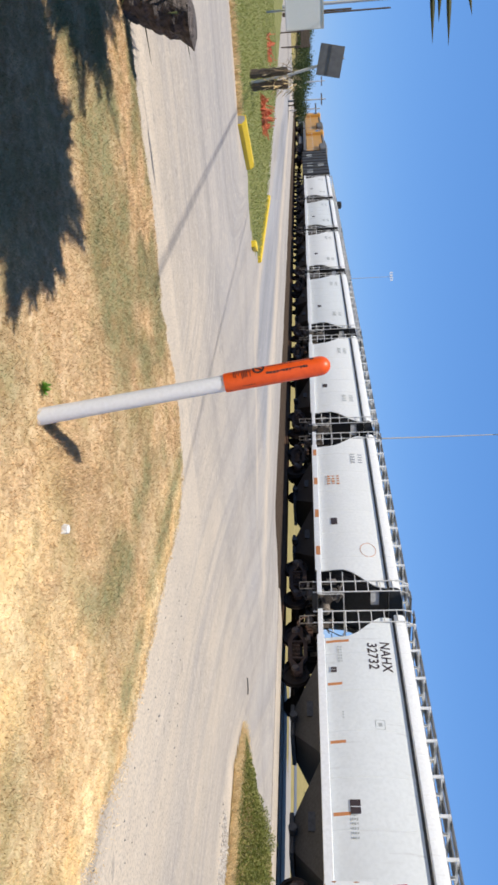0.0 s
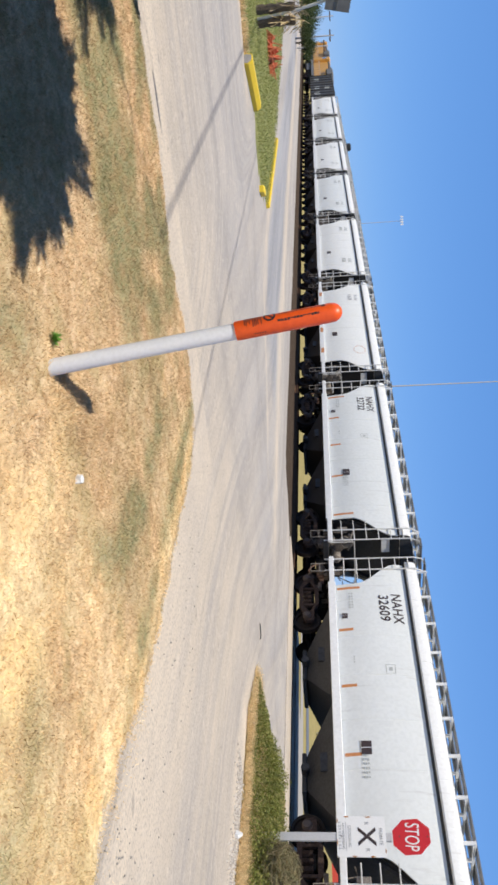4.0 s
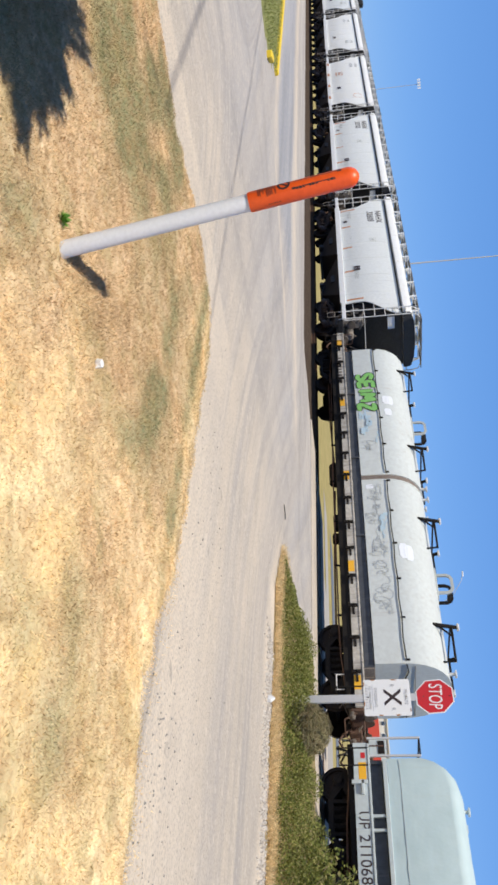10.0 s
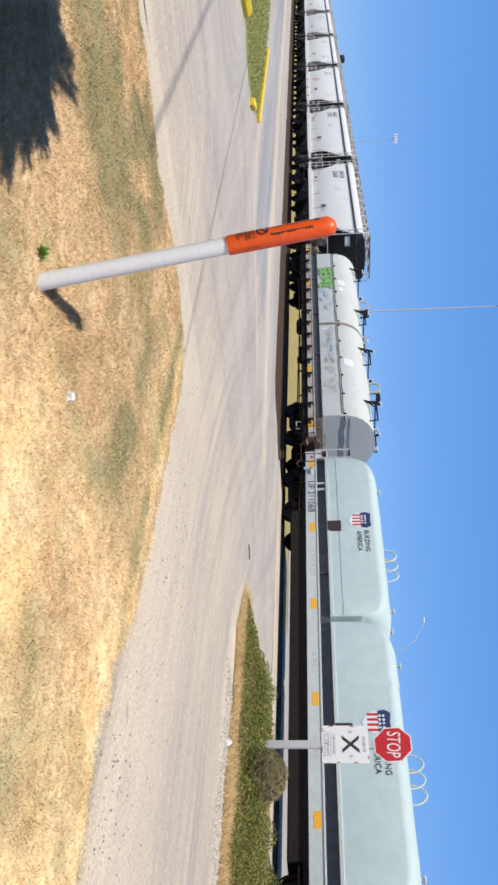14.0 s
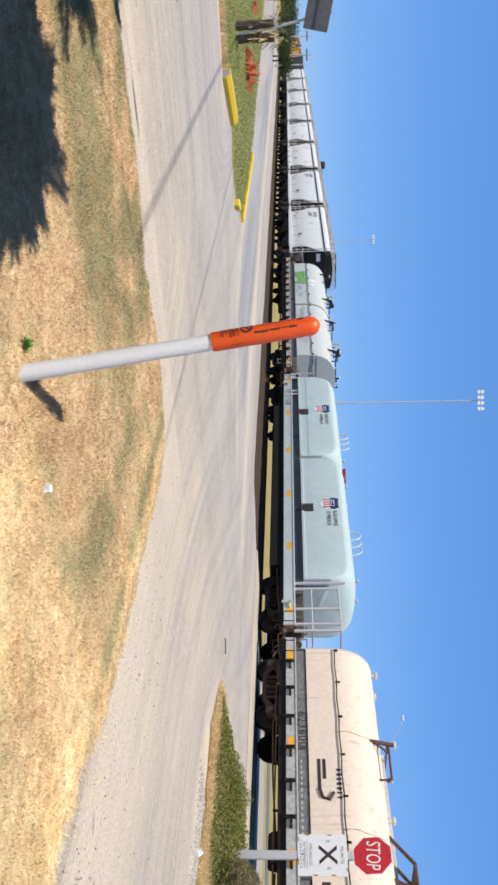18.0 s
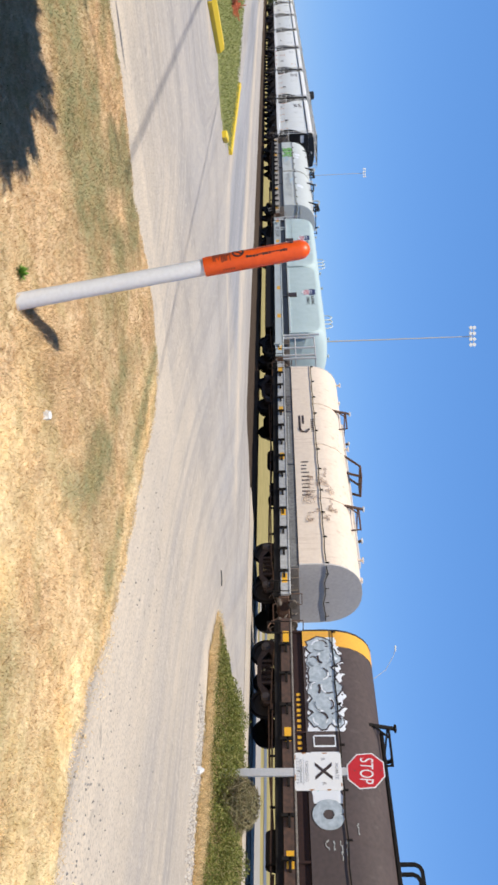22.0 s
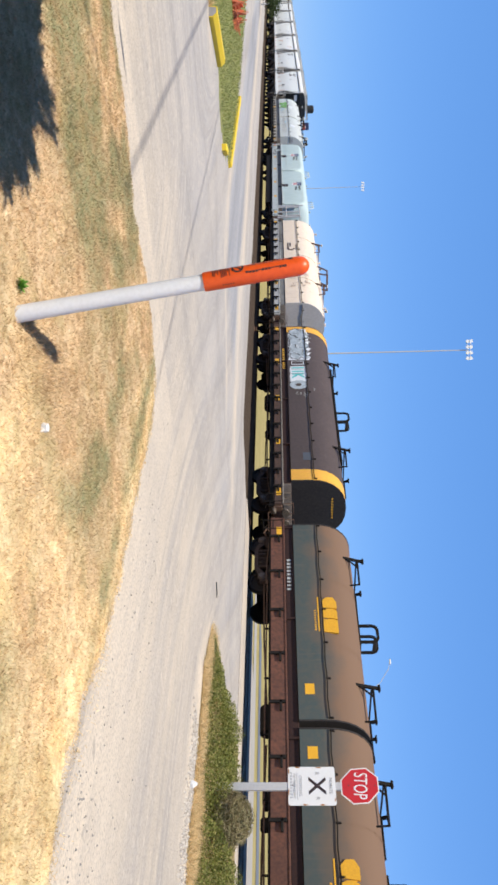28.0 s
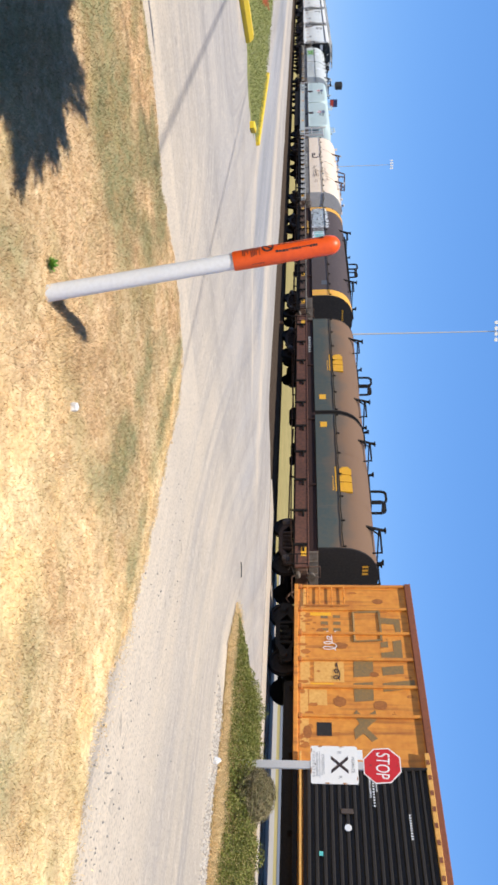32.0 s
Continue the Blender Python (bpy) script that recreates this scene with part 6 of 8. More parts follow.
# pale mint coil car
U0 = 22.35
L = 18.9
c = rolling("coil_car", "pale mint-grey two-hood coil steel car with shield emblems", "coil car", U0, L)
under_frame(c, L, MINTSILL, DECKSLATE, 0.74, 2, MINTSILL, 6, low=0.80, frames=SIDE_FRAME_SHADED, stay=5.5, load=(0.95, 16.3))
# black block standing for the deep shade below the floor
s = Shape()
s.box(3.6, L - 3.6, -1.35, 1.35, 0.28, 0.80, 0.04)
part("belly_shade_block", s, BLACKSTEEL, c)
for a, b in ((0.95, 8.3), (8.5, 16.2)):
    coil_hood(c, a, b, MINT, MINT, 3.41, 1.46, 3.0, rounded=0.75, label="pale mint rounded coil hood")
    s = Shape()
    s.box(a + 0.05, b - 0.05, -1.5, -1.44, 1.5, 1.6, 0.01)
    part("hood_foot", s, MINTSILL, c)
    s = Shape()
    s.box(a + 3.35, a + 3.8, -1.506, -1.44, 1.52, 1.97)
    part("black_square", s, INK, c, "black painted square")
    lift_hoops(c, a + 4.1, 3.41, MINTSILL)
    top_peg(c, a + 0.9, 3.34, MINTSILL)
    top_peg(c, b - 0.9, 3.34, MINTSILL)
    xc, zc = a + 3.3, 2.62
    s = Shape()
    s.plate([(xc - 0.32, zc - 0.12), (xc - 0.22, zc - 0.3), (xc, zc - 0.4), (xc + 0.22, zc - 0.3), (xc + 0.32, zc - 0.12), (xc + 0.32, zc + 0.02), (xc - 0.32, zc + 0.02)], -1.467, -1.44)
    em = part("shield_emblem", s, WHITESPRAY, c, "red, white and navy shield emblem")
    s = Shape()
    s.plate([(xc - 0.33, zc + 0.02), (xc + 0.33, zc + 0.02), (xc + 0.37, zc + 0.2), (xc + 0.28, zc + 0.36), (xc, zc + 0.33), (xc - 0.28, zc + 0.36), (xc - 0.37, zc + 0.2)], -1.470, -1.44)
    part("emblem_top", s, LOGOBLUE, em)
    s = Shape()
    for i in range(4):
        s.box(xc - 0.26 + i * 0.15, xc - 0.19 + i * 0.15, -1.471, -1.466, zc - 0.26, zc + 0.02)
    part("emblem_stripes", s, SIGNRED, em)
    s = bars(Shape(), xc - 0.22, zc + 0.14, 0.46, 0.06, 4, -1.470, 2, 2)
    part("emblem_bars", s, WHITESPRAY, em)
    lettering("BUILDING", 0.215, INK, c, pose(xc + 0.98, -1.470, 2.80), "slogan")
    lettering("AMERICA", 0.215, INK, c, pose(xc + 0.98, -1.470, 2.55), "slogan")
lettering("UP 211068", 0.35, INK, c, pose(3.02, -1.466, 0.98), "car_number", 1.02)
s = bars(Shape(), 5.6, 1.02, 1.2, 0.05, 6, -1.461, 7, 2)
bars(s, 9.6, 1.02, 0.6, 0.05, 3, -1.461, 8, 2)
bars(s, 12.4, 1.02, 0.5, 0.05, 3, -1.461, 9, 2)
part("stencilled_data", s, GREYSPRAY, c)
x0 = L - 2.55
for d in (0.0, 0.28, 1.25, 1.95, 2.25):
    s = Shape()
    s.box(x0 + d - 0.04, x0 + d + 0.04, -1.42, -1.34, 1.15, 2.72 if d else 2.95, 0.012)
    part("railing_post", s, GALV, c, "grey steel railing post on the end platform")
for z in (1.75, 2.68):
    s = Shape()
    s.tube([(x0 + 0.28, -1.38, z), (x0 + 2.25, -1.38, z), (x0 + 2.25, -0.3, z)], 0.03, 6)
    part("railing_bar", s, GALV, c)
for x in (0.40, 0.86):
    s = Shape()
    s.box(x - 0.025, x + 0.025, -1.42, -1.36, 1.15, 2.46, 0.01)
    part("railing_post", s, GALV, c, "grey steel railing post on the end platform")
s = Shape()
s.tube([(0.86, -1.39, 2.44), (0.40, -1.39, 2.44), (0.40, 1.39, 2.44), (0.86, 1.39, 2.44)], 0.02, 6)
part("railing_bar", s, BLACKSTEEL, c)
s = Shape()
s.box(0.42, 0.84, -1.37, -1.33, 1.2, 1.62, 0.01)
part("platform_panel", s, MINTSILL, c)
s = Shape()
s.box(0.46, 0.80, -1.385, -1.372, 1.42, 1.58)
part("panel_grille", s, BLACKSTEEL, c)
s = Shape()
s.box(0.80, 0.95, -1.4645, -1.461, 0.98, 1.09)
part("red_placard", s, SIGNRED, c, "small red square placard")
for x in (2.3, 2.62):
    s = Shape()
    s.box(x, x + 0.06, -1.47, -1.40, 0.80, 1.5, 0.01)
    part("sill_strap", s, MINTSILL, c)
s = Shape()
s.box(1.0, 8.25, -1.4675, -1.4615, 1.90, 1.915)
s.box(1.0, 1.55, -1.4675, -1.4615, 1.62, 1.635)
part("hood_crease", s, MINTSILL, c)

# cream coil car
K0 = 40.75
L = 15.5
c = rolling("coil_car", "cream single-hood coil steel car streaked with rust", "coil car", K0, L)
under_frame(c, L, SILLWHITE, DECKSLATE, 0.76, 13, BLACKSTEEL, low=0.88, stay=3.6, load=(0.95, 13.72))
coil_hood(c, 1.0, 13.67, CREAM, DUSTGREY, 3.62, label="cream coil hood with rust streaks", seams=5)
grab_rail(c, 1.1, 13.6, 2.4, BLACKSTEEL)
end_rods(c, 13.67, 2.4, BLACKSTEEL)
for x in (4.1, 10.3):
    stack_bracket(c, x, 3.54, BROWNSTEEL, RAILWHITE)
for x in (1.3, 6.2, 12.6):
    top_peg(c, x, 3.58, CREAM)
s = Shape()
x, z = 5.0, 1.72
s.box(x, x + 0.9, -1.447, -1.442, z, z + 0.09)
s.box(x, x + 0.6, -1.447, -1.442, z + 0.14, z + 0.23)
s.tube([(x + 0.9, -1.444, z + 0.04), (x + 1.15, -1.444, z + 0.12), (x + 1.2, -1.444, z + 0.3), (x + 1.0, -1.444, z + 0.42)], 0.05, 6)
bars(s, x + 0.3, z + 0.5, 0.95, 0.13, 7, -1.442, 3)
for k in range(10):
    xk, hh = 8.15 + k * 0.215 - 0.03 * (k < 4), 0.2 if k in (1, 2) else 0.29
    s.box(xk, xk + 0.075, -1.4445, -1.442, 1.73, 1.73 + hh)
part("faded_print", s, INK, c, "black company lettering drawn as bars")
s = Shape()
s.box(0.97, 13.7, -1.405, -1.37, 1.21, 1.47, 0.006)
part("deck_band", s, GRIMEBAND, c, "grimy grey band along the deck")
lettering("623600", 0.36, INK, c, pose(4.0, -1.409, 1.335), "car_number", 1.15)
s = bars(Shape(), 5.0, 1.27, 2.6, 0.05, 15, -1.406, 6)
part("stencilled_data", s, GREYSPRAY, c)
for k, (x, w, z, h, n) in enumerate(((8.5, 0.9, 2.35, 0.45, 16), (9.3, 0.9, 2.3, 0.6, 22), (9.0, 0.8, 1.65, 0.5, 18), (9.9, 1.0, 1.75, 0.6, 24), (10.2, 0.8, 2.45, 0.5, 20), (10.9, 0.7, 1.85, 0.7, 16), (11.2, 0.5, 2.4, 0.4, 12))):
    scrawl(c, [tangle(n * 2, k + 21)], BROWNSPRAY, x, z, w, h, None, 0.010, label="thin brown tangled spray scrawl", lift=0.012)
for x in (4.1, 7.0, 10.3):
    s = Shape()
    s.tube([(x + 0.03 * math.sin(z * 9), side_y(z, 3.62) - 0.004, z) for z in (2.3, 2.5, 2.7, 2.9, 3.1, 3.25, 3.4)], 0.012, 5)
    part("rust_run", s, BROWNSPRAY, c, "thin rust stain along a seam")
s = Shape()
s.box(3.9, 12.4, -0.14, 0.14, 3.60, 3.70, 0.02)
part("roof_stiffener", s, DUSTGREY, c)
s = Shape()
for y in (-0.5, 0.5):
    s.tube([(6.6, y, 3.5), (7.35, y, 4.12), (8.0, y, 4.10)], 0.05, 6)
    s.tube([(8.0, y, 4.10), (7.75, y, 3.55)], 0.05, 6)
s.box(7.3, 8.05, -0.55, 0.55, 4.08, 4.15, 0.02)
part("lifting_frame", s, BROWNSTEEL, c, "angled steel lifting frame on the hood top")

# dark coil car with yellow ends
B0 = 56.15
L = 15.6
c = rolling("coil_car", "dark brown coil steel car with yellow bands and silver graffiti", "coil car", B0, L)
under_frame(c, L, BROWNSILL, MAROON, 0.74, 13, BLACKSTEEL, low=0.86, stay=3.4, rail=DUSTYSTEEL, load=(0.95, 13.77))
coil_hood(c, 1.0, 13.72, DARKHOOD, DARKEND, 3.62, band=((1.06, 1.62), (13.0, 13.66)), label="dark brown coil hood", seams=1)
grab_rail(c, 1.1, 13.6, 2.4, BLACKSTEEL)
for x in (4.0, 11.0):
    stack_bracket(c, x, 3.54, BLACKSTEEL)
lift_loops(c, 7.7, 3.58, BLACKSTEEL, 0.62)
s = Shape()
s.box(3.9, 11.4, -0.55, 0.55, 3.56, 3.66, 0.02)
part("roof_stiffener", s, BLACKSTEEL, c)
rnd = random.Random(31)
def hugging(pts, lift):
    return [(x, side_y(z) - lift, z) for x, z in pts]


def ragged(x0, x1, z0, z1, wild, lift, step=0.08):
    """A sheet of paint on the hood's side with torn upper and lower edges."""
    n = int((x1 - x0) / step)
    cols = []
    for i in range(n + 1):
        a, b = z0 + rnd.uniform(-0.04, 0.04), z1 + wild * rnd.uniform(-1, 1) * (0.5 + 0.5 * math.sin(i * 1.3))
        cols.append(hugging([(x0 + (x1 - x0) * i / n, a + (b - a) * j / 6) for j in range(7)], lift))
    s_ = Shape()
    s_.add([q for col in cols for q in col], [(i * 7 + j, i * 7 + 7 + j, i * 7 + 8 + j, i * 7 + 1 + j) for i in range(n) for j in range(6)])
    return s_


part("graffiti", ragged(1.3, 4.45, 1.58, 2.56, 0.13, 0.004), WHITESPRAY, c, "white edge of large spray-painted letters")
for i, (x, z, w, h) in enumerate(((1.62, 2.02, 0.30, 0.38), (2.05, 2.16, 0.34, 0.36), (2.18, 1.80, 0.26, 0.20), (2.62, 1.98, 0.32, 0.40), (3.05, 2.20, 0.34, 0.33), (3.12, 1.82, 0.34, 0.21), (3.62, 2.05, 0.36, 0.42), (4.08, 1.92, 0.30, 0.32), (4.12, 2.36, 0.24, 0.16))):
    for grow, lift, mat_, name_ in ((1.14, 0.008, INK, "black edge of a spray-painted letter"), (1.0, 0.011, SILVERSPRAY, "silver spray-painted letter")):
        s = Shape()
        ring = blob_outline(x, z, w * grow, h * grow, 300 + i, 15, 0.24)
        s.add(hugging([(a, max(1.53, b)) for a, b in ring] + [(x, z)], lift + 0.0008 * i), [(k, (k + 1) % 15, 15) for k in range(15)])
        part("graffiti", s, mat_, c, name_)
    for k in range(4):
        a0 = rnd.uniform(0, 6.28)
        arc = [(0.5 + 0.36 * math.cos(a0 + q * 0.5), 0.5 + 0.36 * math.sin(a0 + q * 0.5)) for q in range(4)]
        scrawl(c, [arc], (WHITESPRAY, SLATESPRAY, WHITESPRAY, INK)[k], x - w * 0.9, max(1.56, z - h * 0.9), w * 1.8, h * 1.7, None, rnd.uniform(0.012, 0.035), label="shade and highlight of a spray-painted letter", lift=0.022 + 0.001 * k)
KI = {"I": [[(0.5, 0), (0.5, 1)]], "K": [[(0.1, 0), (0.1, 1)], [(0.9, 1), (0.1, 0.5), (0.95, 0)]], "O": [[(0.5, 1), (0.05, 0.75), (0.05, 0.25), (0.5, 0), (0.95, 0.25), (0.95, 0.75), (0.5, 1)]], "D": [[(0.1, 0), (0.1, 1), (0.9, 1), (0.9, 0), (0.1, 0)]]}
part("graffiti", ragged(5.05, 6.45, 1.62, 2.34, 0.05, 0.004, 0.1), WHITESPRAY, c, "white edge of spray-painted letters")
for i, (ch, x, m, r) in enumerate((("D", 4.55, WHITESPRAY, 0.03), ("I", 5.02, TEALSPRAY, 0.10), ("I", 5.36, TEALSPRAY, 0.10), ("K", 5.75, TEALSPRAY, 0.085), ("O", 6.48, SILVERSPRAY, 0.13))):
    scrawl(c, KI[ch], m, x, 1.70, 0.38 if ch != "O" else 0.5, 0.56, None, r, label="turquoise and white spray-painted letter", round_=ch == "O", lift=0.012)
    if 0 < i < 4:
        scrawl(c, [[(0.0, 0), (0.06, 0.5), (0.0, 1)]], INK, x - 0.02, 1.64, 0.3, 0.7, None, 0.012, label="black edge of a spray-painted letter", lift=0.016)
for k in range(4):
    scrawl(c, [tangle(14, k + 80)], GREYSPRAY, 7.35, 2.3 - 0.16 * k, 0.55 - 0.08 * k, 0.11, None, 0.008, "spray_tag", "small white spray tag", 0.005)
scrawl(c, [tangle(10, 91)], GREYSPRAY, 6.9, 2.6, 0.3, 0.12, None, 0.008, "spray_tag", "small white spray tag", 0.005)
s = Shape()
s.box(11.9, 12.4, -1.4445, -1.44, 2.0, 2.3)
part("paint_patch", s, FAINTBLUE, c, "faint blue patch")
s = bars(Shape(), 3.2, 1.27, 2.0, 0.11, 12, -1.372, 9)
part("stencilled_number", s, YELLOWREF, c)
s = Shape()
bars(s, -0.55, 3.05, 1.1, 0.07, 8, 0, 5)
part("end_lettering", s, LOGOYELLOW, c, at=pose(13.725, 0, 0, 0, 0, 90))

# rusting teal coil car
X0 = 71.45
L = 18.4
c = rolling("coil_car", "rusting teal-brown two-hood coil steel car with yellow emblems", "coil car", X0, L)
under_frame(c, L, RUSTSILL, MAROON, 0.70, 10, BLACKSTEEL, 2, low=0.72, stay=4.2, load=(0.85, 17.05))
for a, b in ((0.9, 8.95), (9.15, 17.0)):
    coil_hood(c, a, b, TEAL, DARKEND, 3.55, label="teal coil hood weathered to rust brown", seams=2)
    grab_rail(c, a + 0.1, b - 0.1, 2.35, BLACKSTEEL)
    lift_loops(c, (a + b) / 2, 3.52, BLACKSTEEL, 0.62)
    for x in (a + 1.3, b - 1.5):
        stack_bracket(c, x, 3.46, BLACKSTEEL)
    s = Shape()
    xl = a + 3.55
    for x, w, cut in ((xl, 0.42, 0.10), (xl + 0.46, 0.38, 0.04), (xl + 0.88, 0.52, 0.0)):
        s.plate([(x + cut, 2.36), (x + w - 0.03, 2.36), (x + w + 0.03, 2.80), (x + 0.06 + cut, 2.80), (x - cut * 0.3, 2.68), (x - cut * 0.3, 2.48)], -1.447, -1.38)
    part("emblem", s, LOGOYELLOW, c, "three plain yellow emblem blocks")
    s = Shape()
    s.box(xl - 0.05, xl + 1.35, -1.447, -1.442, 2.19, 2.23)
    bars(s, xl + 0.5, 2.08, 0.85, 0.06, 9, -1.443, 4)
    part("emblem_line", s, LOGOYELLOW, c)
for x in (7.72, 9.72):
    s = Shape()
    s.box(x, x + 0.36, -1.447, -1.442, 1.70, 1.97)
    part("notice_panel", s, YELLOWREF, c, "small yellow notice panel")
for x in (9.05, 17.0):
    top_peg(c, x - 0.15, 3.5, BLACKSTEEL)
s = bars(Shape(), 2.6, 1.26, 1.5, 0.13, 9, -1.372, 19)
part("stencilled_number", s, GREYSPRAY, c)
s = bars(Shape(), -0.6, 3.0, 0.5, 0.2, 3, 0, 5)
part("end_lettering", s, LOGOYELLOW, c, at=pose(17.005, 0, 0, 0, 0, 90))

# orange boxcar
X1 = 89.55
L = 16.6
c = rolling("box_car", "faded orange boxcar with black corrugated doors and rusty roof", "box car", X1, L)
s = Shape()
s.box(0.6, L - 0.6, -1.42, 1.42, 0.78, 4.22, 0.02)
part("body", s, BOXORANGE, c)
for k in (-1, 1):
    for i in range(1, 7):
        for x in (0.62 + (i - 1) * 0.93, L - 0.62 - (i - 1) * 0.93):
            s = Shape()
            s.box(x - 0.045, x + 0.045, k * 1.42 - 0.075, k * 1.42 + 0.075, 0.80, 4.22, 0.012)
            part("side_post", s, BOXORANGE, c)
            s = Shape()
            s.box(x - 0.07, x + 0.07, k * 1.43 - 0.09, k * 1.43 + 0.09, 0.845, 0.96, 0.02)
            part("post_foot", s, RUSTSPOT, c)
    s = Shape()
    for xa, xb, m in ((0.55, 6.6, BOXORANGE), (6.605, 10.6, BLACKSTEEL), (10.605, L - 0.55, BOXORANGE)):
        s = Shape()
        s.box(xa, xb, k * 1.44 - 0.08, k * 1.44 + 0.08, 0.72, 0.84, 0.012)
        part("side_sill", s, m, c)
    s = Shape()
    s.box(0.55, L - 0.55, k * 1.43 - 0.09, k * 1.43 + 0.09, 4.16, 4.36, 0.02)
    part("top_chord", s, BOXROOF, c)
s = Shape()
s.loft([[(x, -1.5, 4.34), (x, -0.9, 4.46), (x, 0, 4.52), (x, 0.9, 4.46), (x, 1.5, 4.34)] for x in (0.5, L - 0.5)])
for i in range(14):
    x = 1.1 + i * 1.1
    s.loft([[(x + d, -1.5, 4.36), (x + d, 0, 4.56), (x + d, 1.5, 4.36)] for d in (-0.04, 0.04)])
part("roof", s, BOXROOF, c, "rusted corrugated roof")
s = Shape()
s.box(6.75, 9.85, -1.50, -1.46, 0.98, 4.1, 0.02)
d = part("door", s, BOXDOOR, c, "black horizontally ribbed sliding door")
for i in range(16):
    z = 1.12 + i * 0.187
    s = Shape()
    s.loft([[(x, -1.495, z - 0.055), (x, -1.56, z - 0.025), (x, -1.56, z + 0.025), (x, -1.495, z + 0.055)] for x in (6.86, 9.74)])
    part("door_rib", s, BOXDOOR, d)
for x in (6.78, 9.76):
    s = Shape()
    s.box(x, x + 0.08, -1.565, -1.49, 0.98, 4.1, 0.01)
    part("door_edge", s, BOXDOOR, d)
for x in (6.78, 9.72):
    s = Shape()
    s.tube([(x + 0.05, -1.60, 1.0), (x + 0.05, -1.60, 4.1)], 0.025, 6)
    part("locking_bar", s, BOXDOOR, d)
s = Shape()
s.box(7.9, 8.02, -1.6, -1.55, 1.9, 2.2, 0.01)
part("door_handle", s, CAP, d)
for x, z, w, h in ((7.0, 2.62, 0.62, 0.05), (7.0, 2.70, 0.85, 0.05), (7.0, 2.78, 0.45, 0.04), (7.05, 2.93, 0.1, 0.06)):
    s = bars(Shape(), x, z, w, h, 12, -1.562, int(z * 100))
    part("stencilled_data", s, WHITESPRAY, d)
s = bars(Shape(), 8.0, 3.52, 0.62, 0.05, 10, -1.562, 5)
part("stencilled_data", s, WHITESPRAY, d)
s = Shape()
s.disc((8.35, -1.56, 2.06), (8.35, -1.566, 2.06), [(0, 0.055), (0, 0.085), (1, 0.085), (1, 0.05)], 18)
part("door_label", s, WHITESPRAY, d, "small round white label")
s = Shape()
s.box(8.92, 9.02, -1.568, -1.56, 1.36, 1.45)
part("door_tag", s, TEALSPRAY, d, "small green tag")
for za, zb in ((4.08, 4.2), (0.885, 0.94)):
    s = Shape()
    s.box(6.4, 10.6, -1.6, -1.46, za, zb, 0.01)
    part("door_track", s, BOXPALE, c)
for i in range(10):
    s = Shape()
    s.box(6.6 + i * 0.4, 6.72 + i * 0.4, -1.615, -1.6, 4.1, 4.18)
    part("track_roller", s, BOXROOF, c)
rnd = random.Random(41)
for i in range(6):
    x = 0.68 + i * 0.93
    s = Shape()
    s.box(x, x + 0.82, -1.4245, -1.42, 0.9, 1.02 + rnd.uniform(0, 0.18))
    part("repainted_panel", s, BOXPALE, c, "paler yellow repainted strip")
for x, w, z, h in ((3.47, 0.7, 1.3, 0.85), (4.42, 0.5, 1.15, 0.5)):
    s = Shape()
    s.box(x, x + w, -1.4265, -1.42, z, z + h)
    part("repainted_panel", s, BOXPALE, c, "paler yellow repainted patch")
s = Shape()
s.box(6.24, 6.52, -1.4275, -1.42, 2.25, 2.52)
wp = part("white_placard", s, SIGNWHITE, c, "small white placard with a blue-grey rim")
s = Shape()
s.box(6.27, 6.49, -1.4305, -1.427, 2.28, 2.49)
part("placard_face", s, WHITESPRAY, wp)
rs = random.Random(52)
for i in range(90):
    s = Shape()
    x, z = 0.85 + rs.random() * 5.4, rs.choice((0.95, 1.0, 1.05, 1.15, 1.3, 1.5, 1.9, 2.6, 3.4, 3.9)) + rs.uniform(-0.12, 0.12)
    r0 = rs.choice((0.02, 0.03, 0.04, 0.06))
    s.plate(blob_outline(x, z, r0, r0 * rs.uniform(1.0, 2.4), i, 10, 0.3), -1.4246 - 0.00004 * i, -1.42)
    part("rust_patch", s, RUSTSPOT, c, "brown rust patch on the orange side")
for i, (x, z, w, h) in enumerate(((1.2, 3.3, 0.10, 0.16), (2.9, 2.1, 0.12, 0.2), (3.9, 3.0, 0.09, 0.13), (4.9, 3.1, 0.14, 0.2), (4.8, 2.0, 0.16, 0.18), (5.75, 1.1, 0.2, 0.12), (2.4, 1.5, 0.14, 0.12))):
    s = Shape()
    s.plate(blob_outline(x, z, w, h, 70 + i, 20, 0.10), -1.4284 - 0.0001 * i, -1.42)
    part("rust_patch", s, BOXSTAIN, c, "soft dark stain on the orange side")
for x in (1.65, 4.2, 10.8):
    s = Shape()
    s.box(x, x + 0.12, -1.428, -1.42, 1.2, 1.85)
    part("reflector", s, YELLOWREF, c)
for x in (0.66, 1.42):
    s = Shape()
    s.tube([(x, -1.5, 1.0), (x, -1.5, 2.4)], 0.024, 6)
    part("ladder_rail", s, BOXORANGE, c)
for k in range(4):
    s = Shape()
    s.tube([(0.66, -1.5, 1.12 + 0.38 * k), (1.42, -1.5, 1.12 + 0.38 * k)], 0.022, 6)
    part("ladder_rung", s, BOXORANGE, c)
logo = Shape()
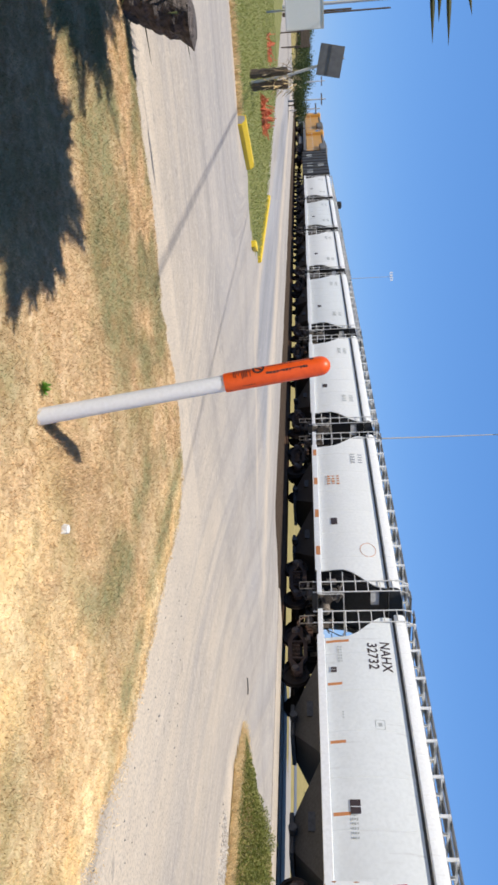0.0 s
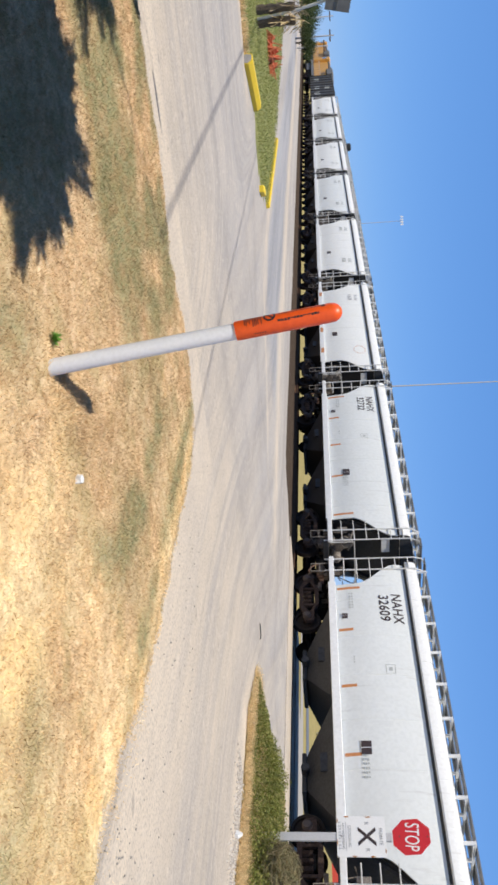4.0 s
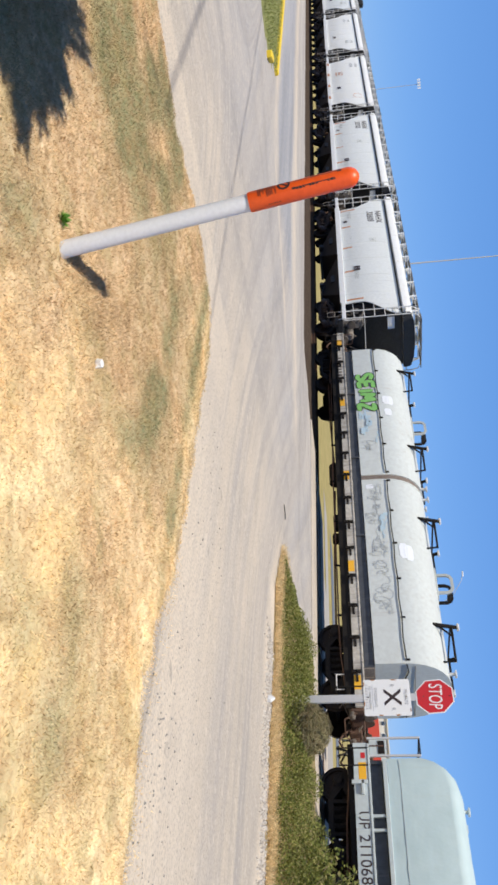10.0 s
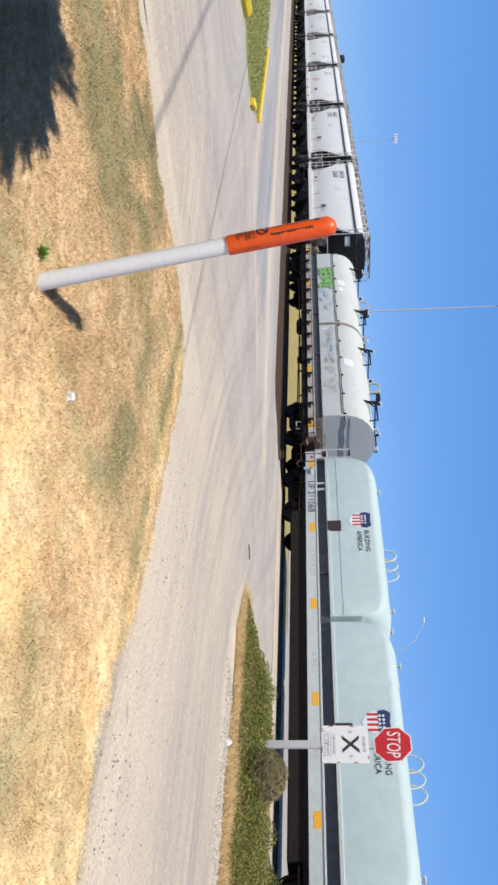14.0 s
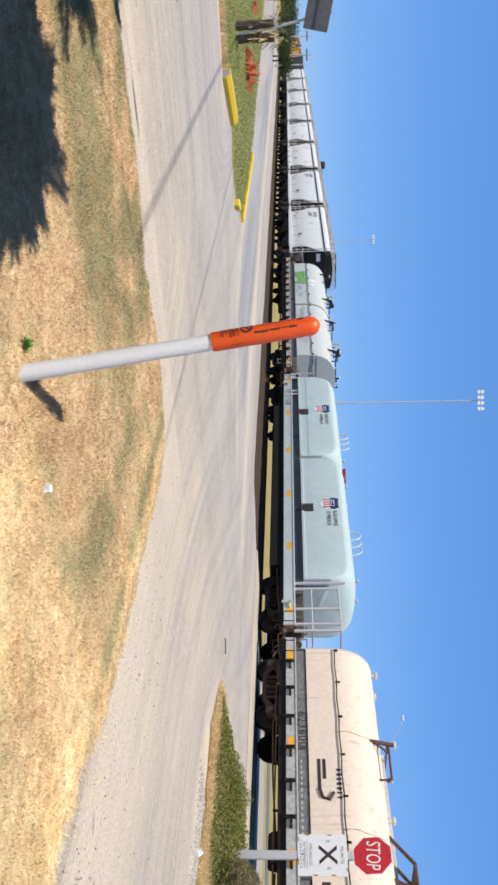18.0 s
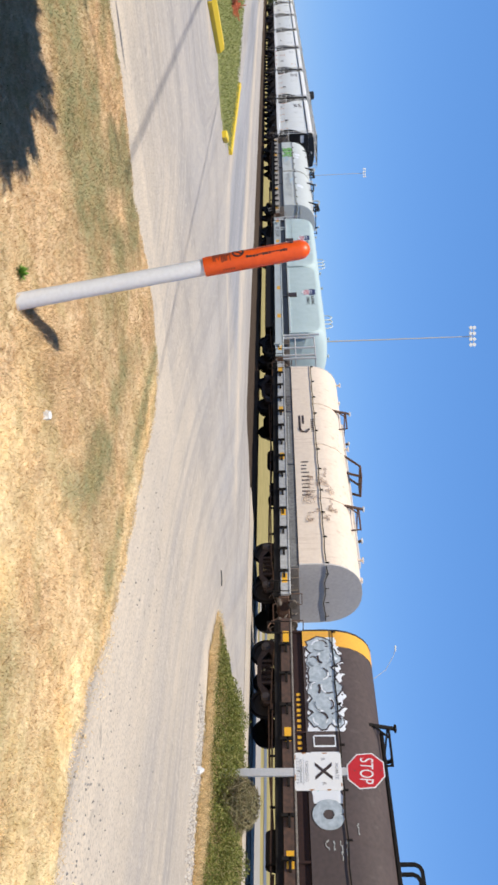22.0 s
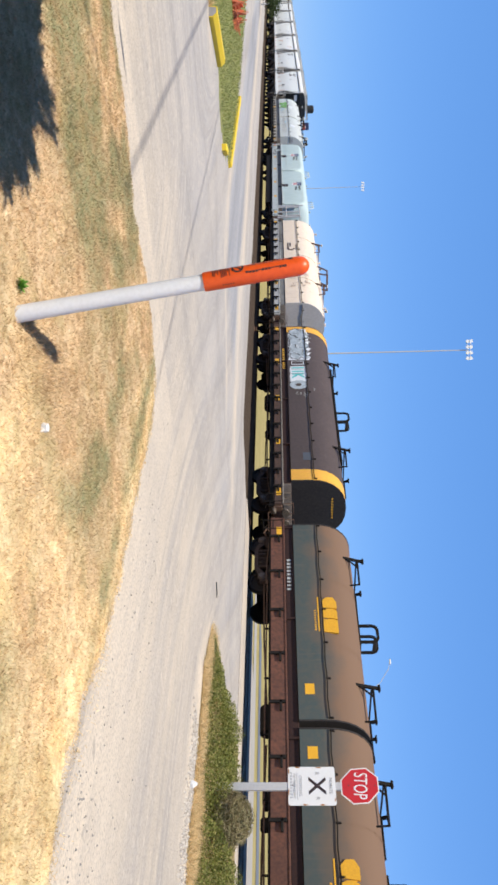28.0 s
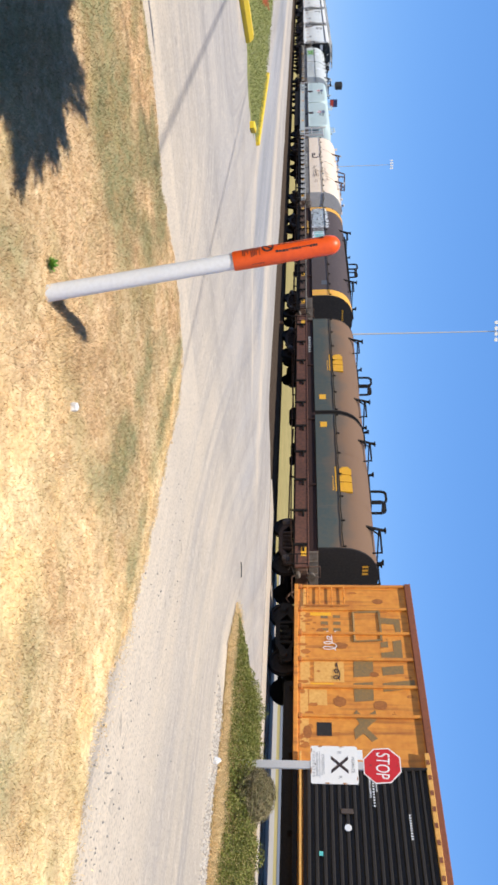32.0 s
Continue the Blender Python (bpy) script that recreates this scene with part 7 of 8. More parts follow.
for pts in ([(1.75, 3.78), (2.15, 3.78), (2.12, 3.62), (1.9, 3.60), (1.86, 3.14), (1.7, 3.16)], [(2.3, 3.76), (2.8, 3.74), (2.86, 3.14), (2.64, 3.14), (2.6, 3.5), (2.34, 3.5)], [(2.34, 3.36), (2.5, 3.36), (2.5, 3.14), (2.38, 3.14)], [(2.95, 3.72), (3.15, 3.72), (3.2, 3.12), (3.0, 3.12)], [(3.3, 3.98), (3.5, 3.98), (3.58, 3.10), (3.38, 3.10)],
            [(3.3, 3.0), (3.95, 2.98), (4.0, 2.42), (3.36, 2.44)], [(4.15, 2.95), (4.75, 2.93), (4.8, 2.4), (4.2, 2.4)], [(5.05, 2.95), (5.35, 2.95), (5.60, 2.68), (5.9, 2.95), (6.0, 2.8), (5.75, 2.58), (5.95, 2.36), (5.65, 2.34), (5.46, 2.5), (5.2, 2.34), (5.05, 2.44), (5.3, 2.62)]):
    if pts[0][1] > 3.2:
        pts = [(1.9 + (x - 1.75) * 1.4, z + 0.12) for x, z in pts]
    logo.plate(pts, -1.4285, -1.42)
part("faded_emblem", logo, LOGOGREY, c, "faded dark blocks of an old emblem")
s = Shape()
s.tube([(1.6, -1.424, 3.3), (2.7, -1.424, 3.3), (2.75, -1.424, 2.5), (1.65, -1.424, 2.5), (1.6, -1.424, 3.3)], 0.05, 4)
part("faded_emblem", s, LOGOGREY, c, "faded outline of an old emblem")
s = bars(Shape(), 1.75, 1.9, 0.75, 0.22, 3, -1.424, 3, 2)
part("stencilled_number", s, LOGOGREY, c)
scrawl(c, [loopy(4, 2, 0.5)], WHITESPRAY, 2.35, 1.55, 0.75, 0.42, -1.4305, 0.012, label="white looping spray scrawl")
scrawl(c, [loopy(3, 4, 0.45)], INK, 3.5, 1.85, 0.62, 0.2, -1.4315, 0.016, label="black spray scrawl")
s = Shape()
s.box(5.45, 5.85, -1.4255, -1.42, 1.35, 1.75)
part("placard_holder", s, BOXDOOR, c)
s = Shape()
s.box(0.7, L - 0.7, -0.3, 0.3, 0.45, 0.85, 0.02)
s.box(3.9, L - 3.9, -1.1, -0.6, 0.42, 0.74, 0.04)
for x in np.linspace(4.2, L - 4.2, 5):
    s.box(x - 0.06, x + 0.06, -1.38, 1.38, 0.6, 0.8)
part("centre_sill", s, BLACKSTEEL, c)
for x in (2.1, L - 2.1):
    truck(c, x, True, SIDE_FRAME_SHADED)

# dark gondola-like box car and locomotives far ahead
c = rolling("box_car", "black high-sided freight car behind the locomotives", "box car", FIRST - 8 * 12.86 + 12.86 - 17.6, 17.4)
s = Shape()
s.box(0.5, 16.9, -1.48, 1.48, 1.0, 4.3, 0.05)
part("body", s, HOPDARK, c)
for i in range(9):
    s = Shape()
    s.box(0.5 + i * 2.03, 0.62 + i * 2.03, -1.56, -1.46, 1.0, 4.3)
    part("side_post", s, HOPDARK, c)
for i, (x, z) in enumerate(((3.0, 1.6), (9.5, 1.6), (10.0, 3.0), (14.0, 1.6))):
    s = bars(Shape(), x, z, 2.4, 0.7, 3, -1.485, i)
    part("graffiti", s, GREYSPRAY, c, "grey spray-painted block")
for x in (2.2, 15.2):
    truck(c, x, False)


def locomotive(front):
    L = 21.5
    c = rolling("locomotive", "yellow and grey diesel freight locomotive", "locomotive", front, L)
    s = Shape()
    s.box(0.5, L - 0.5, -1.5, 1.5, 1.2, 1.6, 0.05)
    s.box(6.5, 13.5, -1.3, 1.3, 0.35, 1.2, 0.2)
    part("underframe", s, LOCOGREY, c)
    s = Shape()
    s.box(4.6, L - 1.0, -1.0, 1.0, 1.6, 4.1, 0.12)
    part("engine_hood", s, LOCOYELLOW, c)
    s = Shape()
    s.box(4.6, L - 1.0, -1.05, 1.05, 4.05, 4.4, 0.1)
    s.box(L - 6, L - 1.5, -1.45, 1.45, 3.5, 4.6, 0.15)
    for i in range(3):
        s.disc((8 + i * 2.2, 0, 4.35), (8 + i * 2.2, 0, 4.6), [(0, 0.6), (1, 0.6), (1, 0)], 12)
    part("roof_gear", s, LOCOGREY, c)
    s = Shape()
    s.box(2.3, 4.7, -1.5, 1.5, 1.6, 4.5, 0.15)
    s.box(0.9, 2.4, -0.9, 0.9, 1.6, 3.0, 0.15)
    cab = part("cab", s, LOCOYELLOW, c)
    s = Shape()
    s.box(2.6, 3.4, -1.52, -1.49, 3.2, 3.9)
    s.box(3.6, 4.4, -1.52, -1.49, 3.2, 3.9)
    part("cab_window", s, WINDOWGLASS, cab)
    s = Shape()
    s.tube([(0.9, -1.45, 2.6), (L - 1, -1.45, 2.6)], 0.025, 5)
    for i in range(9):
        x = 0.9 + i * (L - 1.9) / 8
        s.tube([(x, -1.45, 1.6), (x, -1.45, 2.6)], 0.022, 5)
    part("handrail", s, RAILWHITE, c)
    for x in (3.4, 5.3, L - 5.3, L - 3.4):
        truck(c, x, False)
    return c


LOCO = FIRST - 8 * 12.86 + 12.86 - 17.6
locomotive(LOCO - 21.7)
locomotive(LOCO - 43.4)


# ---------------------------------------------------------------- marker post, signs
def marker_post():
    base, tip = Vector((-3.26, 1.61, 0.0)), Vector((-3.38, 1.449, 1.419))
    ob = thing("pipeline_marker", "leaning white plastic marker post with an orange domed top", "marker post", *base)
    d = tip - base
    n = d.normalized()
    turn = Vector((0, 0, 1)).rotation_difference(n).to_matrix().to_4x4()
    L, r = d.length, 0.0395
    s = Shape()
    s.disc((0, 0, -0.1), (0, 0, 0.97), [(0, r), (0.12, r * 1.05), (0.4, r), (1, r * 0.97), (1, 0)], 28)
    part("post", s, POSTWHITE, ob, at=turn)
    s = Shape()
    z0, z1 = 0.936, L - 0.05
    prof = [(0, r * 1.0), (0, r * 1.10), (0.02, r * 1.14), (0.9, r * 1.14)]
    for a in (15, 30, 45, 60, 75, 90):
        prof.append((0.9 + 0.1 * math.sin(radians(a)), max(0.001, r * 1.14 * math.cos(radians(a)))))
    s.disc((0, 0, z0), (0, 0, z1 + 0.05), prof, 28)
    cap = part("cap", s, ORANGE, ob, "orange domed sleeve", at=turn)
    # print, wrapped round the side that faces the lane
    face = math.atan2(-base.y, -base.x)
    rr = r * 1.14 + 0.0012

    def patch(shape, a0, a1, za, zb):
        n_ = max(2, int(abs(a1 - a0) / 0.12))
        ring = []
        for i in range(n_ + 1):
            a = a0 + (a1 - a0) * i / n_
            ring.append((rr * math.cos(a), rr * math.sin(a)))
        vs = [(x, y, z) for x, y in ring for z in (za, zb)]
        shape.add(vs, [(2 * i, 2 * i + 2, 2 * i + 3, 2 * i + 1) for i in range(n_)])

    s = Shape()
    rnd_ = random.Random(3)
    for k in range(11):
        z = z0 + 0.047 + k * 0.0077
        long = rnd_.uniform(0.9, 1.25) if k in (0, 10) or rnd_.random() < 0.6 else rnd_.uniform(0.4, 0.8)
        patch(s, face - 1.32, face - 1.32 + long, z, z + 0.0048)
    for k in range(5):
        patch(s, face + 0.62, face + 0.75, z0 + 0.085 + k * 0.012, z0 + 0.093 + k * 0.012)
    part("small_print", s, PRINTBROWN, cap)
    s = Shape()
    z = z0 + 0.20
    while z < z0 + 0.385:
        w_ = rnd_.uniform(0.006, 0.016)
        a_ = face - 0.36 + rnd_.uniform(0, 0.06)
        patch(s, a_, a_ + rnd_.choice((0.10, 0.2, 0.22)), z, z + w_)
        z += w_ + rnd_.uniform(0.001, 0.004)
    z = z0 + 0.21
    while z < z0 + 0.40:
        w_ = rnd_.uniform(0.006, 0.02)
        patch(s, face - 1.12 + rnd_.uniform(0, 0.05), face - 0.98, z, z + w_)
        z += w_ + rnd_.uniform(0.002, 0.005)
    patch(s, face - 1.2, face - 0.86, z0 + 0.405, z0 + 0.424)
    part("large_print", s, INK, cap)
    s = Shape()
    for i in range(20):
        a = i / 20 * 2 * math.pi
        b = (i + 1) / 20 * 2 * math.pi
        vs = []
        for q, k in ((a, 0.029), (a, 0.020), (b, 0.020), (b, 0.029)):
            ang_ = face - 0.98 + k * math.cos(q) / rr
            vs.append((rr * math.cos(ang_), rr * math.sin(ang_), z0 + 0.166 + k * math.sin(q)))
        s.add(vs, [(0, 1, 2, 3)])
    for i in range(6):
        vs = []
        for d, w_ in ((i, -1), (i, 1), (i + 1, 1), (i + 1, -1)):
            u = (d / 6 - 0.5) * 0.042
            ang_ = face - 0.98 + (u + w_ * 0.003) / rr
            vs.append((rr * math.cos(ang_), rr * math.sin(ang_), z0 + 0.166 + u - w_ * 0.003))
        s.add(vs, [(0, 1, 2, 3)])
    part("round_symbol", s, INK, cap)
    return ob


marker_post()
s = Shape()
rnd = random.Random(8)
weed = thing("small_weed", "small bright green weed beside the marker post", "weed", -3.36, 1.50, 0.04)
for i in range(70):
    a, el = rnd.uniform(0, 6.28), rnd.uniform(0.2, 1.2)
    l = rnd.uniform(0.03, 0.06)
    p = Vector((math.cos(a) * math.cos(el), math.sin(a) * math.cos(el), math.sin(el))) * l
    q = Vector((-math.sin(a), math.cos(a), 0)) * 0.010
    s.add([(0, 0, 0), p * 0.6 - q, p, p * 0.6 + q], [(0, 1, 2, 3)])
part("leaves", s, SPROUT, weed)

SIGN = (-6.51, 11.16)
ob = thing("crossing_sign", "red octagonal stop sign over a white private crossing notice", "road sign", *SIGN, 0.0)
s = Shape()
s.loft([[(-0.062, 0, z), (-0.062, 0.035, z), (-0.04, 0.035, z), (-0.032, 0.006, z), (0.032, 0.006, z), (0.04, 0.035, z), (0.062, 0.035, z), (0.062, 0, z)] for z in (-0.2, 1.3, 2.55)])
part("post", s, GALV, ob, "galvanised channel post")


def rounded(x0, x1, z0, z1, r, n=5):
    pts = []
    for cx, cz, a0 in ((x1 - r, z1 - r, 0), (x0 + r, z1 - r, 90), (x0 + r, z0 + r, 180), (x1 - r, z0 + r, 270)):
        pts += [(cx + r * math.cos(radians(a0 + 90 * i / n)), cz + r * math.sin(radians(a0 + 90 * i / n))) for i in range(n + 1)]
    return pts


s = Shape()
s.plate(rounded(-0.31, 0.31, 1.25, 1.965, 0.035), -0.008, -0.004)
pl = part("notice_plate", s, SIGNWHITE, ob, "white rail crossing notice with rusty edges")
s = Shape()
for k in (-1, 1):
    s.plate([(-0.145 * k, 1.56), (-0.085 * k, 1.56), (0.145 * k, 1.82), (0.085 * k, 1.82)], -0.0105 - 0.0006 * (k > 0), -0.008)
part("cross_symbol", s, INK, pl)
for w, z, h, sp in (("R", 1.69, 0.085, 1), ):
    lettering(w, h, INKGREY, pl, pose(-0.20, -0.0105, z), "letter")
    lettering(w, h, INKGREY, pl, pose(0.20, -0.0105, z), "letter")
lettering("PRIVATE", 0.07, INKGREY, pl, pose(0, -0.0105, 1.89), "notice_words")
lettering("CROSSING", 0.065, INKGREY, pl, pose(0, -0.0105, 1.435), "notice_words", 1.1)
lettering("NO TRESPASSING", 0.05, INKGREY, pl, pose(0, -0.0105, 1.345), "notice_words")
s = Shape()
s.box(-0.22, 0.22, -0.0105, -0.008, 1.383, 1.389)
bars(s, -0.22, 1.30, 0.44, 0.012, 9, -0.008, 3, 2)
part("notice_bars", s, INKGREY, pl)
for i, (x, z, w, h) in enumerate(((-0.305, 1.40, 0.022, 0.07), (-0.302, 1.72, 0.018, 0.09), (0.303, 1.50, 0.02, 0.08), (0.305, 1.76, 0.022, 0.07), (-0.24, 1.262, 0.08, 0.018), (0.1, 1.258, 0.1, 0.014), (0.22, 1.95, 0.06, 0.016))):
    s = Shape()
    s.plate(blob_outline(x * 0.985, z, w * 0.5, h * 0.5, i, 12, 0.25), -0.0092 - 0.0002 * i, -0.008)
    part("rust_blotch", s, SIGNRUST, pl)
oct_ = [(0.308 * math.cos(radians(27 + 45 * i)), 2.33 + 0.308 * math.sin(radians(22.5 + 45 * i))) for i in range(8)]
s = Shape()
s.plate(oct_, -0.008, -0.004)
stop = part("stop_plate", s, SIGNWHITE, ob, "red octagonal plate with white border")
s = Shape()
s.plate([(x * 0.94, 2.33 + (z - 2.33) * 0.94) for x, z in oct_], -0.0095, -0.008)
part("red_field", s, SIGNRED, stop)
lettering("STOP", 0.27, SIGNWHITE, stop, pose(0, -0.0115, 2.33, 0, 4.5, 0) @ Matrix.Diagonal((0.66, 1, 1.08, 1)), "stop_word", 1.0)
s = Shape()
s.box(-0.06, 0.06, -0.004, 0.04, 1.96, 2.06, 0.005)
part("bracket", s, GALV, ob)
for z in (1.32, 1.9, 2.16, 2.56):
    s = Shape()
    s.disc((0, -0.009, z), (0, -0.018, z), [(0, 0.009), (1, 0.009), (1, 0)], 8)
    part("bolt", s, CAP, ob)

ob = thing("warning_sign", "orange and white warning plate on a weathered timber post", "road sign", -3.98, 12.55, 0, 0)
s = Shape()
s.tube([(0.02, 0.07, -0.2), (-0.01, 0.075, 0.9), (0.0, 0.07, 1.7), (-0.03, 0.075, 2.62)], 0.072, 12, 0.06)
part("post", s, OLDTIMBER, ob, "grey weathered round timber post")
s = Shape()
s.box(-0.05, 0.05, -0.014, 0.03, 2.30, 2.42, 0.01)
s.tube([(-0.04, -0.02, 2.34), (0.0, -0.03, 2.40), (0.04, -0.02, 2.36)], 0.012, 5)
part("clamp", s, GALV, ob)
s = Shape()
s.plate(rounded(-0.21, 0.21, 1.64, 2.28, 0.02), -0.02, -0.014)
pl = part("plate", s, SIGNORANGE, ob)
for za, zb in ((2.19, 2.275), (1.69, 1.73)):
    s = Shape()
    s.box(-0.205, 0.205, -0.023, -0.02, za, zb)
    part("white_band", s, SIGNWHITE, pl)
lettering("WARNING", 0.082, INK, pl, pose(0, -0.0245, 2.232), "warning_word")
s = Shape()
s.disc((0, -0.02, 1.95), (0, -0.0225, 1.95), [(0, 0.14), (1, 0.14), (1, 0)], 28)
part("white_disc", s, SIGNWHITE, pl)
s = Shape()
s.tube([(0.112 * math.cos(a * 0.2618), -0.023, 1.95 + 0.112 * math.sin(a * 0.2618)) for a in range(25)], 0.014, 5)
s.tube([(-0.078, -0.023, 2.028), (0.078, -0.023, 1.872)], 0.013, 5)
s.box(-0.03, 0.03, -0.0245, -0.022, 1.89, 2.01)
part("ban_symbol", s, INK, pl)

# ---------------------------------------------------------------- weeds and shrubs of the verge
def leaves(points, size, seed, up=0.3):
    r_ = np.random.default_rng(seed)
    p = np.array(points)
    n = len(p)
    a = r_.normal(size=(n, 3))
    a[:, 2] = a[:, 2] * 0.6 + up
    a /= np.linalg.norm(a, axis=1)[:, None]
    b = np.cross(a, r_.normal(size=(n, 3)))
    b /= np.linalg.norm(b, axis=1)[:, None]
    l = size * r_.uniform(0.6, 1.4, n)[:, None]
    vs = np.stack([p, p + a * l * 0.5 + b * l * 0.28, p + a * l, p + a * l * 0.5 - b * l * 0.28], 1).reshape(-1, 3)
    return vs.tolist(), np.arange(4 * n).reshape(-1, 4).tolist()


rnd = random.Random(77)
pts, straw = [], []
while len(pts) < 150000:
    x, y = rnd.uniform(-8.6, 5.0), rnd.uniform(9.7, 12.6)
    lo, hi = 10.12 + rough_edge(x, y, 1.3, 0.35), 12.0 + rough_edge(x + 9, y, 0.8, 0.6)
    if not verge_inside(x, y) or not lo < y < hi:
        continue
    d = min(y - lo, hi - y, (x + 8.2) * 0.5 + 0.1)
    h = (0.10 + 0.36 * min(1, max(0, d) / 0.5)) * (0.75 + 0.5 * noise.noise((x * 1.3, y * 1.3, 3)) + 0.35 * noise.noise((x * 4, y * 4, 6)))
    h *= 1.0 + 1.0 * max(0.0, min(1.0, (x + 4.6) / 1.6))
    if rnd.random() < 0.35 + 0.65 * (0.5 + noise.noise((x * 3, y * 3, 11))):
        pts.append((x, y, verge_z(x, y) + h * rnd.random() ** 0.6))
v, f = leaves(pts, 0.030, 5)
sheet("verge_weeds", "low leafy green weeds along the railway verge", "weeds", v, f, WEEDLEAF, "stuff")
while len(straw) < 45000:
    x = rnd.uniform(-9.2, 5)
    y = 9.6 + 0.3 * noise.noise((x * 1.5, 2, 9)) + abs(rnd.gauss(0, 0.45)) if rnd.random() < 0.75 else rnd.uniform(9.8, 14.5)
    if x < -7.6:
        y = rnd.uniform(9.6, 10.9)
    if verge_inside(x, y):
        straw.append((x, y, verge_z(x, y)))
tufts("verge_straw", "dry straw-coloured grass edging the weeds", STRAW, straw, 0.10, 0.008, 6, 1.3)


def shrub(name, label, x, y, radius, height, leaf, n_twigs, n_leaves, mat, seed, size=0.05):
    r_ = random.Random(seed)
    ob_ = thing(name, label, "shrub", x, y, 0.05)
    s_ = Shape()
    tips = []
    for i in range(n_twigs):
        a, el = r_.uniform(0, 6.28), r_.uniform(0.15, 1.5)
        l = r_.uniform(0.6, 1.05)
        p = Vector((math.cos(a) * math.cos(el) * radius, math.sin(a) * math.cos(el) * radius, 0.05 + math.sin(el) * height)) * l
        q = p * 0.5 + Vector((r_.gauss(0, 0.06), r_.gauss(0, 0.06), 0.08))
        s_.tube([(0, 0, 0), q, p], 0.009, 4, 0.003)
        tips += [q.lerp(p, r_.random()) for _ in range(6)] + [p]
    part("branchwork", s_, TWIG, ob_)
    pl_ = [r_.choice(tips) + Vector((r_.gauss(0, 0.06), r_.gauss(0, 0.06), r_.gauss(0, 0.05))) for _ in range(n_leaves)]
    pl_ = [p for p in pl_ if p.z > 0]
    me = bpy.data.meshes.new("leaves")
    vv, ff = leaves([tuple(p) for p in pl_], size, seed)
    me.from_pydata(vv, [], ff)
    me.materials.append(mat)
    part("leaves", me, mat, ob_)
    return ob_


def ball_bush(x, y, radius, height):
    """A round tangle of bent dry twigs."""
    r_ = random.Random(3)
    ob_ = thing("dry_bush", "round dense tangle of tan dry twigs beside the sign post", "shrub", x, y, 0.05)
    s_ = Shape()
    for i in range(2600):
        d = Vector((r_.gauss(0, 1), r_.gauss(0, 1), r_.gauss(0.15, 1))).normalized()
        t_ = d.cross(Vector((r_.gauss(0, 1), r_.gauss(0, 1), r_.gauss(0.4, 1)))).normalized()
        k = r_.uniform(0.45, 1.02) * (1 + 0.12 * noise.noise(d * 2.5))
        l = r_.uniform(0.5, 1.1)
        pts_ = []
        for q in (-0.5, -0.15, 0.2, 0.5):
            v_ = (d + t_ * q * l).normalized() * k * (1 + 0.25 * abs(q)) + Vector((r_.gauss(0, 0.015), r_.gauss(0, 0.015), r_.gauss(0, 0.015)))
            pts_.append((v_.x * radius, v_.y * radius, max(0.0, height * 0.5 * (1 + v_.z))))
        s_.tube(pts_, 0.0045, 3, 0.002)
    part("branchwork", s_, BUSHTWIG, ob_)
    pl_ = []
    for i in range(4200):
        d = Vector((r_.gauss(0, 1), r_.gauss(0, 1), r_.gauss(0, 1))).normalized() * r_.uniform(0.5, 1.0)
        if d.z > -0.5:
            pl_.append((d.x * radius, d.y * radius, height * 0.5 * (1 + d.z)))
    me = bpy.data.meshes.new("leaves")
    vv, ff = leaves(pl_, 0.028, 3)
    me.from_pydata(vv, [], ff)
    me.materials.append(BUSHTWIG)
    part("leaves", me, BUSHTWIG, ob_)
    return ob_


ball_bush(-5.84, 10.85, 0.36, 0.66)
shrub("green_bush", "dense leafy green bush on the railway verge", -3.6, 11.1, 0.8, 1.0, None, 110, 4200, WEEDLEAF, 6, 0.06)
shrub("green_bush", "dense leafy green bush on the railway verge", -2.2, 11.0, 0.95, 1.15, None, 110, 4200, WEEDLEAF, 9, 0.06)


# ---------------------------------------------------------------- palms at the lawn edge
def frond(s, root, a, length, rise, droop, width, r_):
    """One feather of leaf blades along a bending rib."""
    rib = []
    for i in range(9):
        t = i / 8
        rib.append(root + Vector((math.cos(a) * length * t, math.sin(a) * length * t, rise * t - droop * t * t)))
    s.tube(rib, 0.018, 4, 0.006)
    side = Vector((-math.sin(a), math.cos(a), 0))
    for i in range(2, 34):
        t = i / 34
        k = t * 8
        p = rib[int(k)].lerp(rib[min(8, int(k) + 1)], k - int(k))
        ahead = (rib[min(8, int(k) + 1)] - rib[int(k)]).normalized()
        for q in (-1, 1):
            l = width * (0.55 + 0.8 * math.sin(math.pi * min(1, t + 0.12))) * r_.uniform(0.8, 1.1)
            d = (side * q * 0.75 + ahead * 0.75 + Vector((0, 0, -0.25 + r_.uniform(-0.1, 0.1)))).normalized()
            w_ = ahead * 0.042
            s.add([p - w_, p + d * l * 0.5 + Vector((0, 0, 0.012)), p + d * l, p + w_ + d * l * 0.3], [(0, 3, 2, 1)])


